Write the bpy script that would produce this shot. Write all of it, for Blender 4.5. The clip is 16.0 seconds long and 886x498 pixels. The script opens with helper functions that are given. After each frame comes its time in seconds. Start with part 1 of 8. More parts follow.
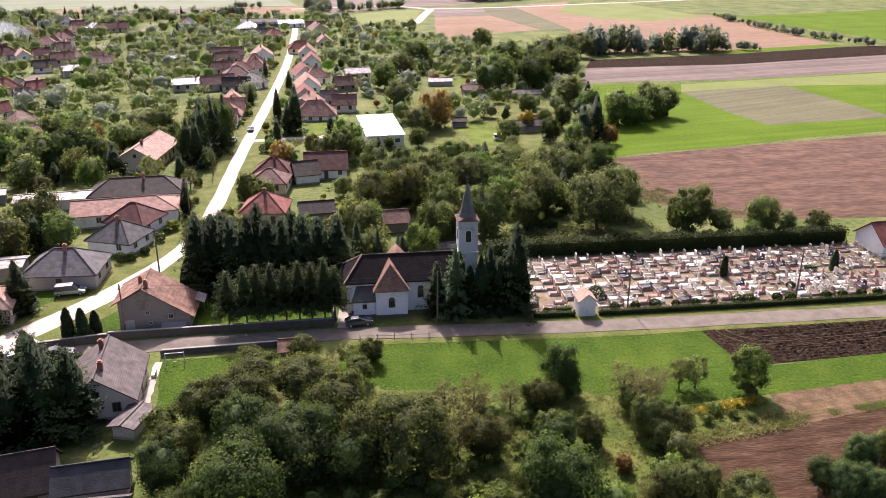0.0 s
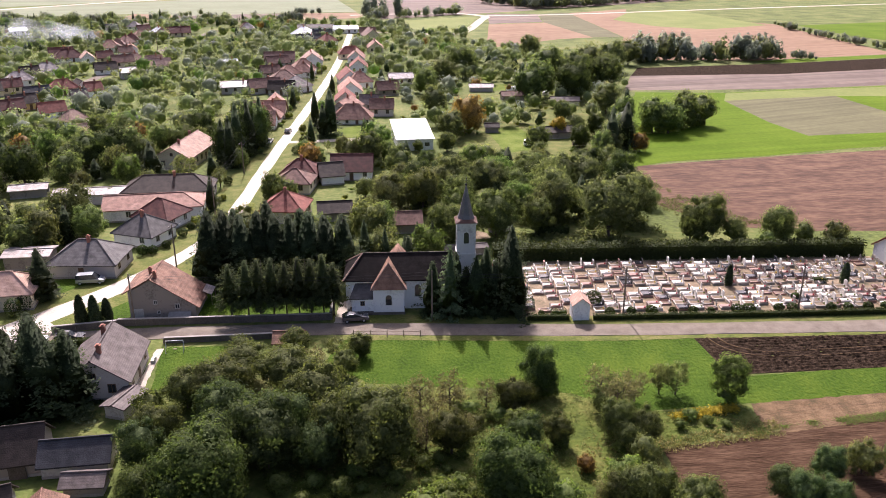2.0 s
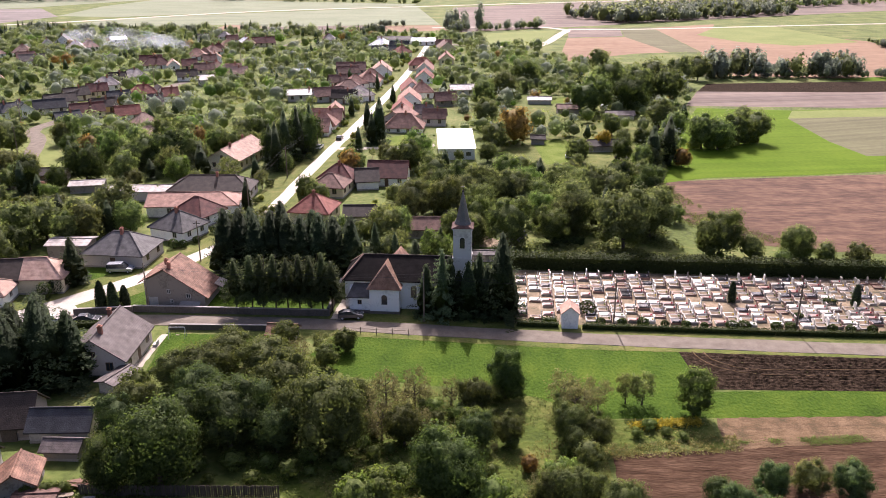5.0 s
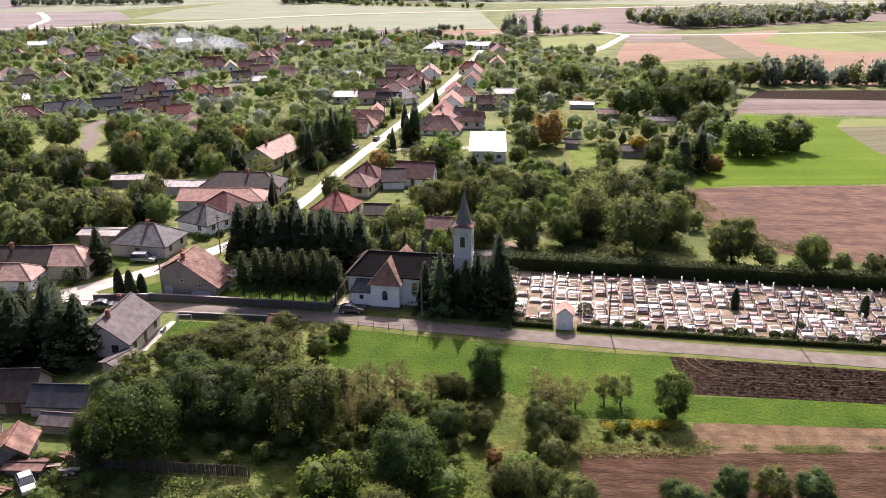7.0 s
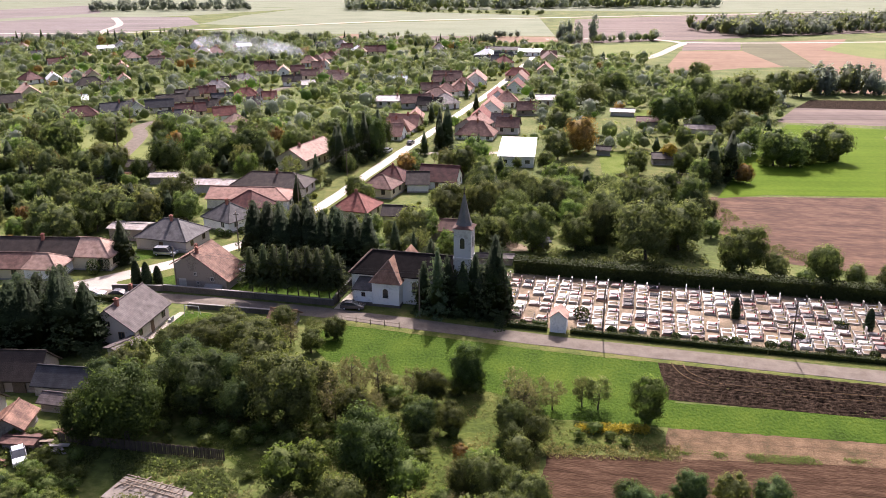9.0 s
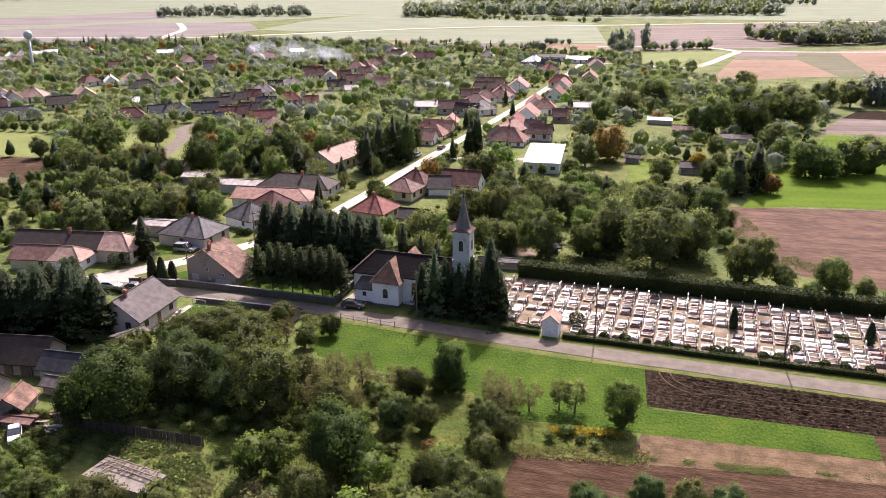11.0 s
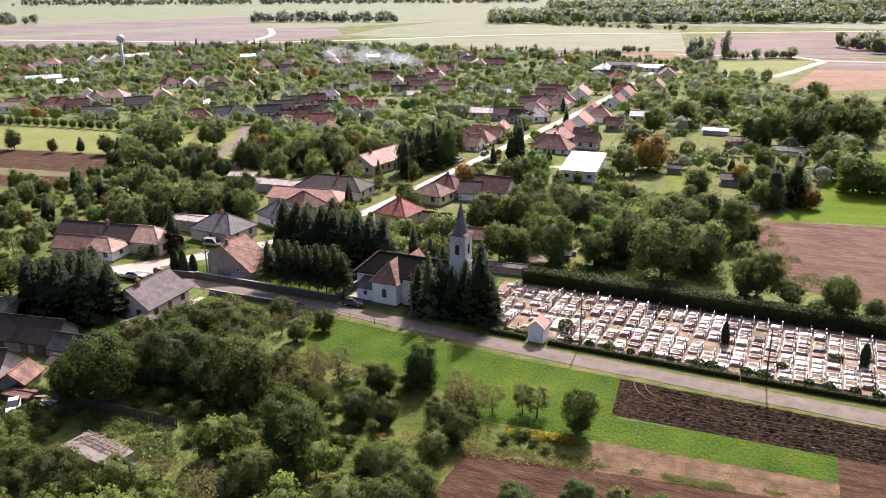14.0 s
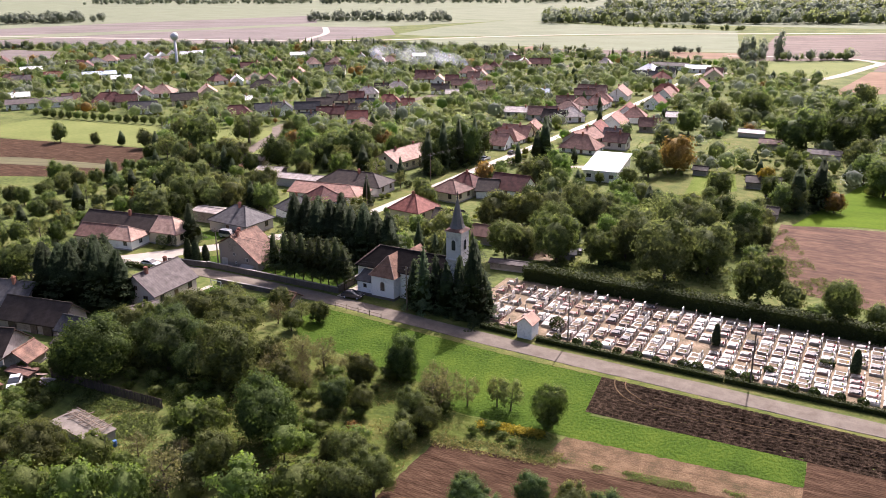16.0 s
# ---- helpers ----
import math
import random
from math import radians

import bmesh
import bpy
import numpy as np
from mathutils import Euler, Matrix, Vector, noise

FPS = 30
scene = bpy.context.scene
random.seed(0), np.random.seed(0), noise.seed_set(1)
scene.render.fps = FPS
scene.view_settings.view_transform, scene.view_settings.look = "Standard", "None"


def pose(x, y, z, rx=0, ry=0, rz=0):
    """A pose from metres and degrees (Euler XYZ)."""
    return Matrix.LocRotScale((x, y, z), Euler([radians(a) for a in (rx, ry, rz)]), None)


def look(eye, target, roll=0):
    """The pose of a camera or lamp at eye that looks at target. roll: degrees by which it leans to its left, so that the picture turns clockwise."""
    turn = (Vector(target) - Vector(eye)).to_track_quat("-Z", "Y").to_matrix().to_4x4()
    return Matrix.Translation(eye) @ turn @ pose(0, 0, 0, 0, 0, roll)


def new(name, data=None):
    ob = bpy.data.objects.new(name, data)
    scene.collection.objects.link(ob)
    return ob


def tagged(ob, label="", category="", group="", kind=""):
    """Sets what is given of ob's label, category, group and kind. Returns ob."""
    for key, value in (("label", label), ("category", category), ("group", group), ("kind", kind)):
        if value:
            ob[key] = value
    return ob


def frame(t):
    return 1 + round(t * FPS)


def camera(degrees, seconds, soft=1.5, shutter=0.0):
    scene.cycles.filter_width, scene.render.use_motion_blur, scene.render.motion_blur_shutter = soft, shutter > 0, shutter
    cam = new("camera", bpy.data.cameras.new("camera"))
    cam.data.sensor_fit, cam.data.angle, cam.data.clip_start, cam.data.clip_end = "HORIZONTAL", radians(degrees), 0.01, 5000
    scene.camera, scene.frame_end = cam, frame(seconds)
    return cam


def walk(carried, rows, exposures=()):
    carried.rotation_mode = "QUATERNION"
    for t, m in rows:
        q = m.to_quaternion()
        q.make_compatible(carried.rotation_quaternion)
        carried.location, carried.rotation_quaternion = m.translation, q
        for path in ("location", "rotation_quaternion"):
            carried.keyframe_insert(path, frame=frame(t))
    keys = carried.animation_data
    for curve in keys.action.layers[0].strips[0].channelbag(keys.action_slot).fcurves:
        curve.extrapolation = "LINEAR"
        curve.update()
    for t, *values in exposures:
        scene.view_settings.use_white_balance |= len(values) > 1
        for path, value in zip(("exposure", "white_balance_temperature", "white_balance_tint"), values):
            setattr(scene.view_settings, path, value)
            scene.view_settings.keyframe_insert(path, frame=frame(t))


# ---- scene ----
cam = camera(56.8, 16.0, soft=0.8)
METRES, EYE, TILT, LEAN, TURN = 91.92, 59.1, 0.0, 0.0, -7.5
ROWS = [
    (0.0, 0.0, 0.0, 0.0, 0.07, -21.63, -0.18),
    (0.5, 0.0272, -0.0073, 0.0004, 1.36, -21.44, -0.14),
    (1.0, 0.0595, -0.0151, 0.0017, 2.66, -21.32, -0.1),
    (1.5, 0.0868, -0.021, 0.002, 3.68, -21.27, -0.08),
    (2.0, 0.1198, -0.0276, 0.0019, 4.82, -21.19, -0.04),
    (2.5, 0.1479, -0.0326, 0.0018, 6.02, -21.03, -0.02),
    (3.0, 0.1816, -0.0377, 0.0027, 7.41, -20.82, 0.01),
    (5.5, 0.3367, -0.0501, 0.0037, 13.09, -20.25, 0.11),
    (6.0, 0.3702, -0.0506, 0.0041, 14.55, -20.19, 0.16),
    (6.5, 0.3994, -0.05, 0.004, 15.67, -20.14, 0.19),
    (7.0, 0.4334, -0.0492, 0.0033, 16.73, -20.01, 0.19),
    (7.5, 0.4627, -0.0478, 0.0028, 17.9, -19.83, 0.21),
    (8.0, 0.4977, -0.0452, 0.0025, 19.35, -19.64, 0.24),
    (8.5, 0.5264, -0.0418, 0.0023, 20.28, -19.59, 0.25),
    (9.0, 0.5597, -0.0373, 0.002, 21.48, -19.54, 0.27),
    (11.5, 0.7106, -0.0067, 0.0025, 27.1, -18.92, 0.31),
    (12.0, 0.7429, 0.0024, 0.0034, 28.29, -18.81, 0.33),
    (12.5, 0.7698, 0.0111, 0.0046, 29.1, -18.78, 0.33),
    (13.0, 0.8006, 0.0217, 0.0061, 30.34, -18.73, 0.35),
    (13.5, 0.827, 0.0315, 0.0071, 31.48, -18.69, 0.38),
    (14.0, 0.8581, 0.0431, 0.0084, 32.52, -18.64, 0.38),
    (14.5, 0.8847, 0.0538, 0.0087, 33.37, -18.65, 0.39),
    (15.0, 0.9158, 0.0669, 0.0081, 34.64, -18.64, 0.4),
    (15.5, 0.9422, 0.079, 0.0071, 35.7, -18.61, 0.41),
    (16.0, 0.9726, 0.0935, 0.0058, 36.75, -18.62, 0.41),
]
EXPOSURE = 1.06
walk(cam, [(t, pose(0, 0, EYE, TILT, LEAN, TURN) @ pose(METRES * x, METRES * y, METRES * z, 90 + pitch, roll, yaw)) for t, x, y, z, yaw, pitch, roll in ROWS],
     exposures=[(0.0, EXPOSURE, 6080, 28), (16.0, EXPOSURE, 6080, 28)])

# ---- light: early afternoon sun ahead of the camera, light haze in the air ----
SUN_ELEVATION = 44.5
world = bpy.data.worlds.new("sky")
scene.world = world
world.use_nodes = True
wn = world.node_tree.nodes
sky = wn.new("ShaderNodeTexSky")
sky.sky_type, sky.sun_disc = "NISHITA", False
sky.sun_elevation, sky.sun_rotation = radians(SUN_ELEVATION), radians(-5.4)
sky.air_density, sky.dust_density = 1.0, 7.0
wn["Background"].inputs["Strength"].default_value = 0.1
world.node_tree.links.new(sky.outputs[0], wn["Background"].inputs["Color"])
sun = new("sun", bpy.data.lights.new("sun", "SUN"))
sun.data.energy, sun.data.angle, sun.data.color = 4.5, radians(0.6), (1.0, 0.94, 0.84)
sun.matrix_world = look((-9.5, 100, 100 * math.tan(radians(SUN_ELEVATION))), (0, 0, 0))


# ---- materials ----
def material(name, colours, scale=1.0, fine=12.0, rough=0.85, bump=0.3, metal=0.0, vary=0.0, island=0.0, stretch=(1, 1, 1), world_space=True,
             specular=0.3, sheen=0.0, depth=0.05, split=None):
    """A mottled surface: two scales of noise between two or three colours, fine relief, and a shift of tone from object to object or piece to piece."""
    m = bpy.data.materials.new(name)
    m.use_nodes = True
    n, l = m.node_tree.nodes, m.node_tree.links
    bsdf = n["Principled BSDF"]
    if world_space:
        src = n.new("ShaderNodeNewGeometry").outputs["Position"]
    else:
        src = n.new("ShaderNodeTexCoord").outputs["Object"]
    mp = n.new("ShaderNodeMapping")
    mp.inputs["Scale"].default_value = stretch
    l.new(src, mp.inputs["Vector"])
    big, small = n.new("ShaderNodeTexNoise"), n.new("ShaderNodeTexNoise")
    big.inputs["Scale"].default_value, small.inputs["Scale"].default_value = scale, fine
    big.inputs["Detail"].default_value, small.inputs["Detail"].default_value = 4, 3
    for t in (big, small):
        l.new(mp.outputs[0], t.inputs["Vector"])
    mix = n.new("ShaderNodeMath")
    mix.operation = "MULTIPLY_ADD"
    mix.inputs[1].default_value = 0.45
    l.new(small.outputs["Fac"], mix.inputs[0])
    half = n.new("ShaderNodeMath")
    half.operation = "MULTIPLY"
    half.inputs[1].default_value = 0.62
    l.new(big.outputs["Fac"], half.inputs[0])
    l.new(half.outputs[0], mix.inputs[2])
    ramp = n.new("ShaderNodeValToRGB")
    lo, hi = split or (0.36, 0.68)
    ramp.color_ramp.elements[0].position, ramp.color_ramp.elements[1].position = lo, hi
    ramp.color_ramp.elements[0].color, ramp.color_ramp.elements[1].color = (*colours[0], 1), (*colours[-1], 1)
    for i, c in enumerate(colours[1:-1]):
        e = ramp.color_ramp.elements.new(lo + (hi - lo) * (i + 1) / (len(colours) - 1))
        e.color = (*c, 1)
    l.new(mix.outputs[0], ramp.inputs[0])
    out = ramp.outputs[0]
    if vary or island:
        hsv = n.new("ShaderNodeHueSaturation")
        rng = n.new("ShaderNodeMapRange")
        if vary:
            l.new(n.new("ShaderNodeObjectInfo").outputs["Random"], rng.inputs["Value"])
        else:
            l.new(n.new("ShaderNodeNewGeometry").outputs["Random Per Island"], rng.inputs["Value"])
        k = vary or island
        rng.inputs["To Min"].default_value, rng.inputs["To Max"].default_value = 1 - k, 1 + k
        l.new(rng.outputs[0], hsv.inputs["Value"])
        l.new(out, hsv.inputs["Color"])
        out = hsv.outputs[0]
    l.new(out, bsdf.inputs["Base Color"])
    bsdf.inputs["Roughness"].default_value, bsdf.inputs["Metallic"].default_value = rough, metal
    bsdf.inputs["Specular IOR Level"].default_value = specular
    bsdf.inputs["Sheen Weight"].default_value = sheen
    bsdf.inputs["Sheen Roughness"].default_value = 0.6
    if bump:
        b = n.new("ShaderNodeBump")
        b.inputs["Strength"].default_value, b.inputs["Distance"].default_value = bump, depth
        l.new(small.outputs["Fac"], b.inputs["Height"])
        l.new(b.outputs[0], bsdf.inputs["Normal"])
    return m


def leaf_material(name, dark, light, through_colour, share=0.35, tone=0.25):
    """Leaves that let part of the sun through; each leaf and each tree has a tone of its own."""
    m = bpy.data.materials.new(name)
    m.use_nodes = True
    n, l = m.node_tree.nodes, m.node_tree.links
    n.remove(n["Principled BSDF"])
    ramp = n.new("ShaderNodeMix")
    ramp.data_type = "RGBA"
    ramp.inputs[6].default_value, ramp.inputs[7].default_value = (*dark, 1), (*light, 1)
    l.new(n.new("ShaderNodeNewGeometry").outputs["Random Per Island"], ramp.inputs[0])
    hsv = n.new("ShaderNodeHueSaturation")
    rng, hue = n.new("ShaderNodeMapRange"), n.new("ShaderNodeMapRange")
    info = n.new("ShaderNodeObjectInfo")
    l.new(info.outputs["Random"], rng.inputs["Value"])
    l.new(info.outputs["Random"], hue.inputs["Value"])
    rng.inputs["To Min"].default_value, rng.inputs["To Max"].default_value = 1 - tone, 1 + tone
    hue.inputs["To Min"].default_value, hue.inputs["To Max"].default_value = 0.485, 0.515
    l.new(rng.outputs[0], hsv.inputs["Value"])
    l.new(hue.outputs[0], hsv.inputs["Hue"])
    mottle, where, spread = n.new("ShaderNodeTexNoise"), n.new("ShaderNodeNewGeometry"), n.new("ShaderNodeMapRange")
    mottle.inputs["Scale"].default_value, mottle.inputs["Detail"].default_value = 2.6, 4
    l.new(where.outputs["Position"], mottle.inputs["Vector"])
    l.new(mottle.outputs["Fac"], spread.inputs["Value"])
    spread.inputs["From Min"].default_value, spread.inputs["From Max"].default_value = 0.3, 0.7
    spread.inputs["To Min"].default_value, spread.inputs["To Max"].default_value = 0.68, 1.32
    grain = n.new("ShaderNodeHueSaturation")
    l.new(ramp.outputs[2], grain.inputs["Color"])
    l.new(spread.outputs[0], grain.inputs["Value"])
    l.new(grain.outputs[0], hsv.inputs["Color"])
    relief = n.new("ShaderNodeBump")
    relief.inputs["Strength"].default_value, relief.inputs["Distance"].default_value = 0.5, 0.3
    l.new(mottle.outputs["Fac"], relief.inputs["Height"])
    front, back, mix = n.new("ShaderNodeBsdfPrincipled"), n.new("ShaderNodeBsdfTranslucent"), n.new("ShaderNodeMixShader")
    front.inputs["Roughness"].default_value, front.inputs["Specular IOR Level"].default_value = 0.65, 0.07
    tint = n.new("ShaderNodeMix")
    tint.data_type, tint.blend_type = "RGBA", "MULTIPLY"
    tint.inputs[0].default_value = 1.0
    tint.inputs[7].default_value = (*through_colour, 1)
    l.new(relief.outputs[0], front.inputs["Normal"])
    l.new(hsv.outputs[0], front.inputs["Base Color"])
    l.new(hsv.outputs[0], tint.inputs[6])
    l.new(tint.outputs[2], back.inputs["Color"])
    mix.inputs[0].default_value = share
    l.new(front.outputs[0], mix.inputs[1])
    l.new(back.outputs[0], mix.inputs[2])
    l.new(mix.outputs[0], n["Material Output"].inputs["Surface"])
    return m


def rows_material(name, colours, angle, pitch, contrast=1.0, **more):
    """A worked field: the mottled surface with long lines of tillage at the given heading."""
    m = material(name, colours, **more)
    n, l = m.node_tree.nodes, m.node_tree.links
    bsdf = n["Principled BSDF"]
    base = bsdf.inputs["Base Color"].links[0].from_socket
    geo, mp, wave = n.new("ShaderNodeNewGeometry"), n.new("ShaderNodeMapping"), n.new("ShaderNodeTexNoise")
    mp.vector_type = "TEXTURE"
    mp.inputs["Rotation"].default_value = (0, 0, radians(angle))
    mp.inputs["Scale"].default_value = (60 * pitch, pitch, pitch)
    l.new(geo.outputs["Position"], mp.inputs["Vector"])
    l.new(mp.outputs[0], wave.inputs["Vector"])
    wave.inputs["Scale"].default_value, wave.inputs["Detail"].default_value = 1.0, 5
    rng = n.new("ShaderNodeMapRange")
    rng.inputs["From Min"].default_value, rng.inputs["From Max"].default_value = 0.3, 0.7
    rng.inputs["To Min"].default_value, rng.inputs["To Max"].default_value = 1 - 0.36 * contrast, 1 + 0.3 * contrast
    l.new(wave.outputs["Fac"], rng.inputs["Value"])
    hsv = n.new("ShaderNodeHueSaturation")
    l.new(base, hsv.inputs["Color"])
    l.new(rng.outputs[0], hsv.inputs["Value"])
    l.new(hsv.outputs[0], bsdf.inputs["Base Color"])
    return m


M = {}
M["meadow"] = material("meadow", [(0.045, 0.058, 0.014), (0.085, 0.11, 0.024), (0.15, 0.15, 0.05)], scale=0.07, fine=0.9, rough=0.95, bump=0.8, depth=0.25, specular=0.15)
M["lush_grass"] = material("lush_grass", [(0.021, 0.044, 0.0028), (0.039, 0.075, 0.005), (0.068, 0.104, 0.009)], scale=0.16, fine=2.6, rough=0.95, bump=1.0, depth=0.35, specular=0.08, stretch=(1, 0.6, 1))
M["orchard"] = material("orchard_grass", [(0.03, 0.047, 0.006), (0.062, 0.085, 0.011), (0.108, 0.112, 0.026)], scale=0.16, fine=1.4, rough=0.95, bump=0.8, depth=0.25, specular=0.15)
M["verge"] = material("verge", [(0.05, 0.068, 0.012), (0.088, 0.104, 0.02), (0.14, 0.128, 0.042)], scale=0.3, fine=2.5, rough=0.95, bump=0.6, depth=0.15, specular=0.15)
M["bright_grass"] = material("bright_grass", [(0.06, 0.092, 0.014), (0.098, 0.132, 0.022), (0.135, 0.16, 0.04)], scale=0.2, fine=1.8, rough=0.95, bump=0.5, depth=0.15, specular=0.05)
M["pitch_grass"] = material("pitch_grass", [(0.1, 0.125, 0.025), (0.145, 0.165, 0.042)], scale=0.05, fine=0.6, rough=0.95, bump=0.3, specular=0.2)
M["bright_crop"] = rows_material("bright_crop", [(0.060, 0.106, 0.005), (0.088, 0.136, 0.010)], 10, 3.0, contrast=0.35, scale=0.05, fine=0.8, rough=0.95, bump=0.4, specular=0.05)
# Far crop: distance haze is put into this paled, greyed green.
M["hazed_crop"] = rows_material("hazed_crop", [(0.122, 0.142, 0.078), (0.165, 0.184, 0.112)], 10, 4.0, contrast=0.5, scale=0.03, fine=0.3, rough=0.95, bump=0.3, specular=0.2)
M["plough"] = rows_material("plough", [(0.0095, 0.0066, 0.0044), (0.022, 0.0145, 0.0092), (0.072, 0.05, 0.034)], 2, 0.16, contrast=0.35, scale=1.6, fine=7.0, rough=0.95, bump=1.0, depth=0.25, specular=0.02)
M["brown_soil"] = rows_material("brown_soil", [(0.03, 0.0165, 0.0095), (0.054, 0.031, 0.018), (0.09, 0.055, 0.033)], 8, 0.55, contrast=0.6, scale=0.9, fine=5.0, rough=0.95, bump=0.8, depth=0.2, specular=0.05, stretch=(0.22, 1, 1))
M["red_soil"] = rows_material("red_soil", [(0.05, 0.025, 0.0145), (0.084, 0.044, 0.026), (0.13, 0.074, 0.045)], 8, 1.1, contrast=0.5, scale=0.3, fine=1.2, rough=0.95, bump=0.6, depth=0.2, specular=0.2, stretch=(0.3, 0.8, 1))
M["tan_soil"] = rows_material("tan_soil", [(0.05, 0.04, 0.015), (0.098, 0.06, 0.029), (0.17, 0.112, 0.062)], 8, 0.6, contrast=0.6, scale=0.5, fine=4.5, rough=0.95, bump=0.6, depth=0.15, specular=0.2)
M["peach_soil"] = rows_material("peach_soil", [(0.15, 0.088, 0.05), (0.21, 0.132, 0.08)], 15, 5.0, contrast=0.4, scale=0.02, fine=0.2, rough=0.95, bump=0.3, specular=0.2)
M["stubble"] = rows_material("stubble", [(0.078, 0.074, 0.034), (0.11, 0.104, 0.05)], 20, 3.0, contrast=0.6, scale=0.05, fine=0.5, rough=0.95, bump=0.3, specular=0.2)
# Mauve and greyed far soils: part of their tone is painted distance haze.
M["mauve_soil"] = rows_material("mauve_soil", [(0.102, 0.074, 0.058), (0.155, 0.118, 0.096)], 12, 6.0, scale=0.02, fine=0.2, rough=0.95, bump=0.3, specular=0.2)
M["hazed_soil"] = rows_material("hazed_soil", [(0.118, 0.096, 0.084), (0.17, 0.144, 0.13)], 12, 6.0, scale=0.02, fine=0.2, rough=0.95, bump=0.3, specular=0.2)
M["asphalt"] = material("asphalt", [(0.115, 0.095, 0.075), (0.18, 0.153, 0.124)], scale=0.5, fine=6, rough=0.9, bump=0.25, specular=0.04)
M["pale_road"] = material("pale_road", [(0.26, 0.224, 0.18), (0.37, 0.325, 0.268)], scale=0.2, fine=5, rough=0.6, bump=0.3, specular=0.3)
M["gravel"] = material("gravel", [(0.25, 0.215, 0.17), (0.40, 0.35, 0.285)], scale=0.3, fine=4, rough=0.9, bump=0.4)
M["sandy_ground"] = material("sandy_ground", [(0.06, 0.056, 0.024), (0.15, 0.108, 0.062), (0.27, 0.2, 0.128)], scale=0.35, fine=3, rough=0.9, bump=0.5)


def roof_mat(name, a, b, rough=0.75, metal=0.0, specular=0.22, course=0.17):
    """Tiles or slates: the mottled surface with dark joints between the courses and stained patches."""
    m = material(name, [a, tuple((p + q) / 2 for p, q in zip(a, b)), b], scale=0.5, fine=7.0, rough=rough, bump=0.6, metal=metal, vary=0.18, world_space=False, specular=specular, depth=0.06)
    n, l = m.node_tree.nodes, m.node_tree.links
    bsdf = n["Principled BSDF"]
    paint = bsdf.inputs["Base Color"].links[0].from_socket
    at, split, wave, rng, tone = n.new("ShaderNodeTexCoord"), n.new("ShaderNodeSeparateXYZ"), n.new("ShaderNodeMath"), n.new("ShaderNodeMapRange"), n.new("ShaderNodeHueSaturation")
    l.new(at.outputs["Object"], split.inputs[0])
    wave.operation = "PINGPONG"
    wave.inputs[1].default_value = course * 0.5
    l.new(split.outputs["Z"], wave.inputs[0])
    rng.inputs["From Min"].default_value, rng.inputs["From Max"].default_value = 0.0, course * 0.22
    rng.inputs["To Min"].default_value, rng.inputs["To Max"].default_value = 0.78, 1.03
    l.new(wave.outputs[0], rng.inputs["Value"])
    stain, wide, both = n.new("ShaderNodeTexNoise"), n.new("ShaderNodeMapRange"), n.new("ShaderNodeMath")
    stain.inputs["Scale"].default_value, stain.inputs["Detail"].default_value = 1.1, 6
    l.new(at.outputs["Object"], stain.inputs["Vector"])
    wide.inputs["From Min"].default_value, wide.inputs["From Max"].default_value = 0.34, 0.62
    wide.inputs["To Min"].default_value, wide.inputs["To Max"].default_value = 0.72, 1.12
    l.new(stain.outputs["Fac"], wide.inputs["Value"])
    both.operation = "MULTIPLY"
    l.new(rng.outputs[0], both.inputs[0])
    l.new(wide.outputs[0], both.inputs[1])
    l.new(both.outputs[0], tone.inputs["Value"])
    l.new(paint, tone.inputs["Color"])
    l.new(tone.outputs[0], bsdf.inputs["Base Color"])
    return m


M["oldred"] = roof_mat("weathered_red_tile", (0.07, 0.034, 0.022), (0.25, 0.138, 0.092))
M["red"] = roof_mat("red_tile", (0.155, 0.05, 0.036), (0.245, 0.088, 0.064))
M["lightred"] = roof_mat("pale_red_tile", (0.23, 0.122, 0.088), (0.32, 0.18, 0.135))
M["pinkred"] = roof_mat("pinkish_tile", (0.28, 0.17, 0.125), (0.385, 0.255, 0.195))
M["darkred"] = roof_mat("dark_red_tile", (0.064, 0.022, 0.019), (0.112, 0.041, 0.032))
M["brown"] = roof_mat("brown_tile", (0.098, 0.049, 0.038), (0.165, 0.094, 0.071))
M["darkbrown"] = roof_mat("dark_brown_tile", (0.026, 0.019, 0.015), (0.052, 0.038, 0.030))
M["churchroof"] = roof_mat("church_roof_tile", (0.007, 0.006, 0.0055), (0.018, 0.0145, 0.0135), specular=0.04)
M["churchred"] = roof_mat("church_red_tile", (0.15, 0.075, 0.046), (0.31, 0.178, 0.118))
M["slate"] = roof_mat("dark_slate", (0.026, 0.027, 0.031), (0.05, 0.051, 0.056))
M["grey"] = roof_mat("grey_slate", (0.064, 0.058, 0.056), (0.112, 0.105, 0.101))
M["greytile"] = roof_mat("grey_fibre_cement", (0.079, 0.061, 0.056), (0.131, 0.109, 0.099))
M["sheet"] = roof_mat("weathered_sheet", (0.2, 0.17, 0.15), (0.36, 0.31, 0.28), rough=0.5)
M["blue"] = roof_mat("bluish_sheet", (0.30, 0.36, 0.42), (0.42, 0.48, 0.54), rough=0.4)
M["white"] = material("white_sheet", [(0.72, 0.72, 0.72), (0.82, 0.82, 0.81)], scale=0.5, fine=7.0, rough=0.35, bump=0.1, vary=0.05, world_space=False, specular=0.6)


def wall_mat(name, a, b):
    return material(name, [a, b, b], scale=0.35, fine=3.0, rough=0.9, bump=0.2, vary=0.08, world_space=False, depth=0.02)


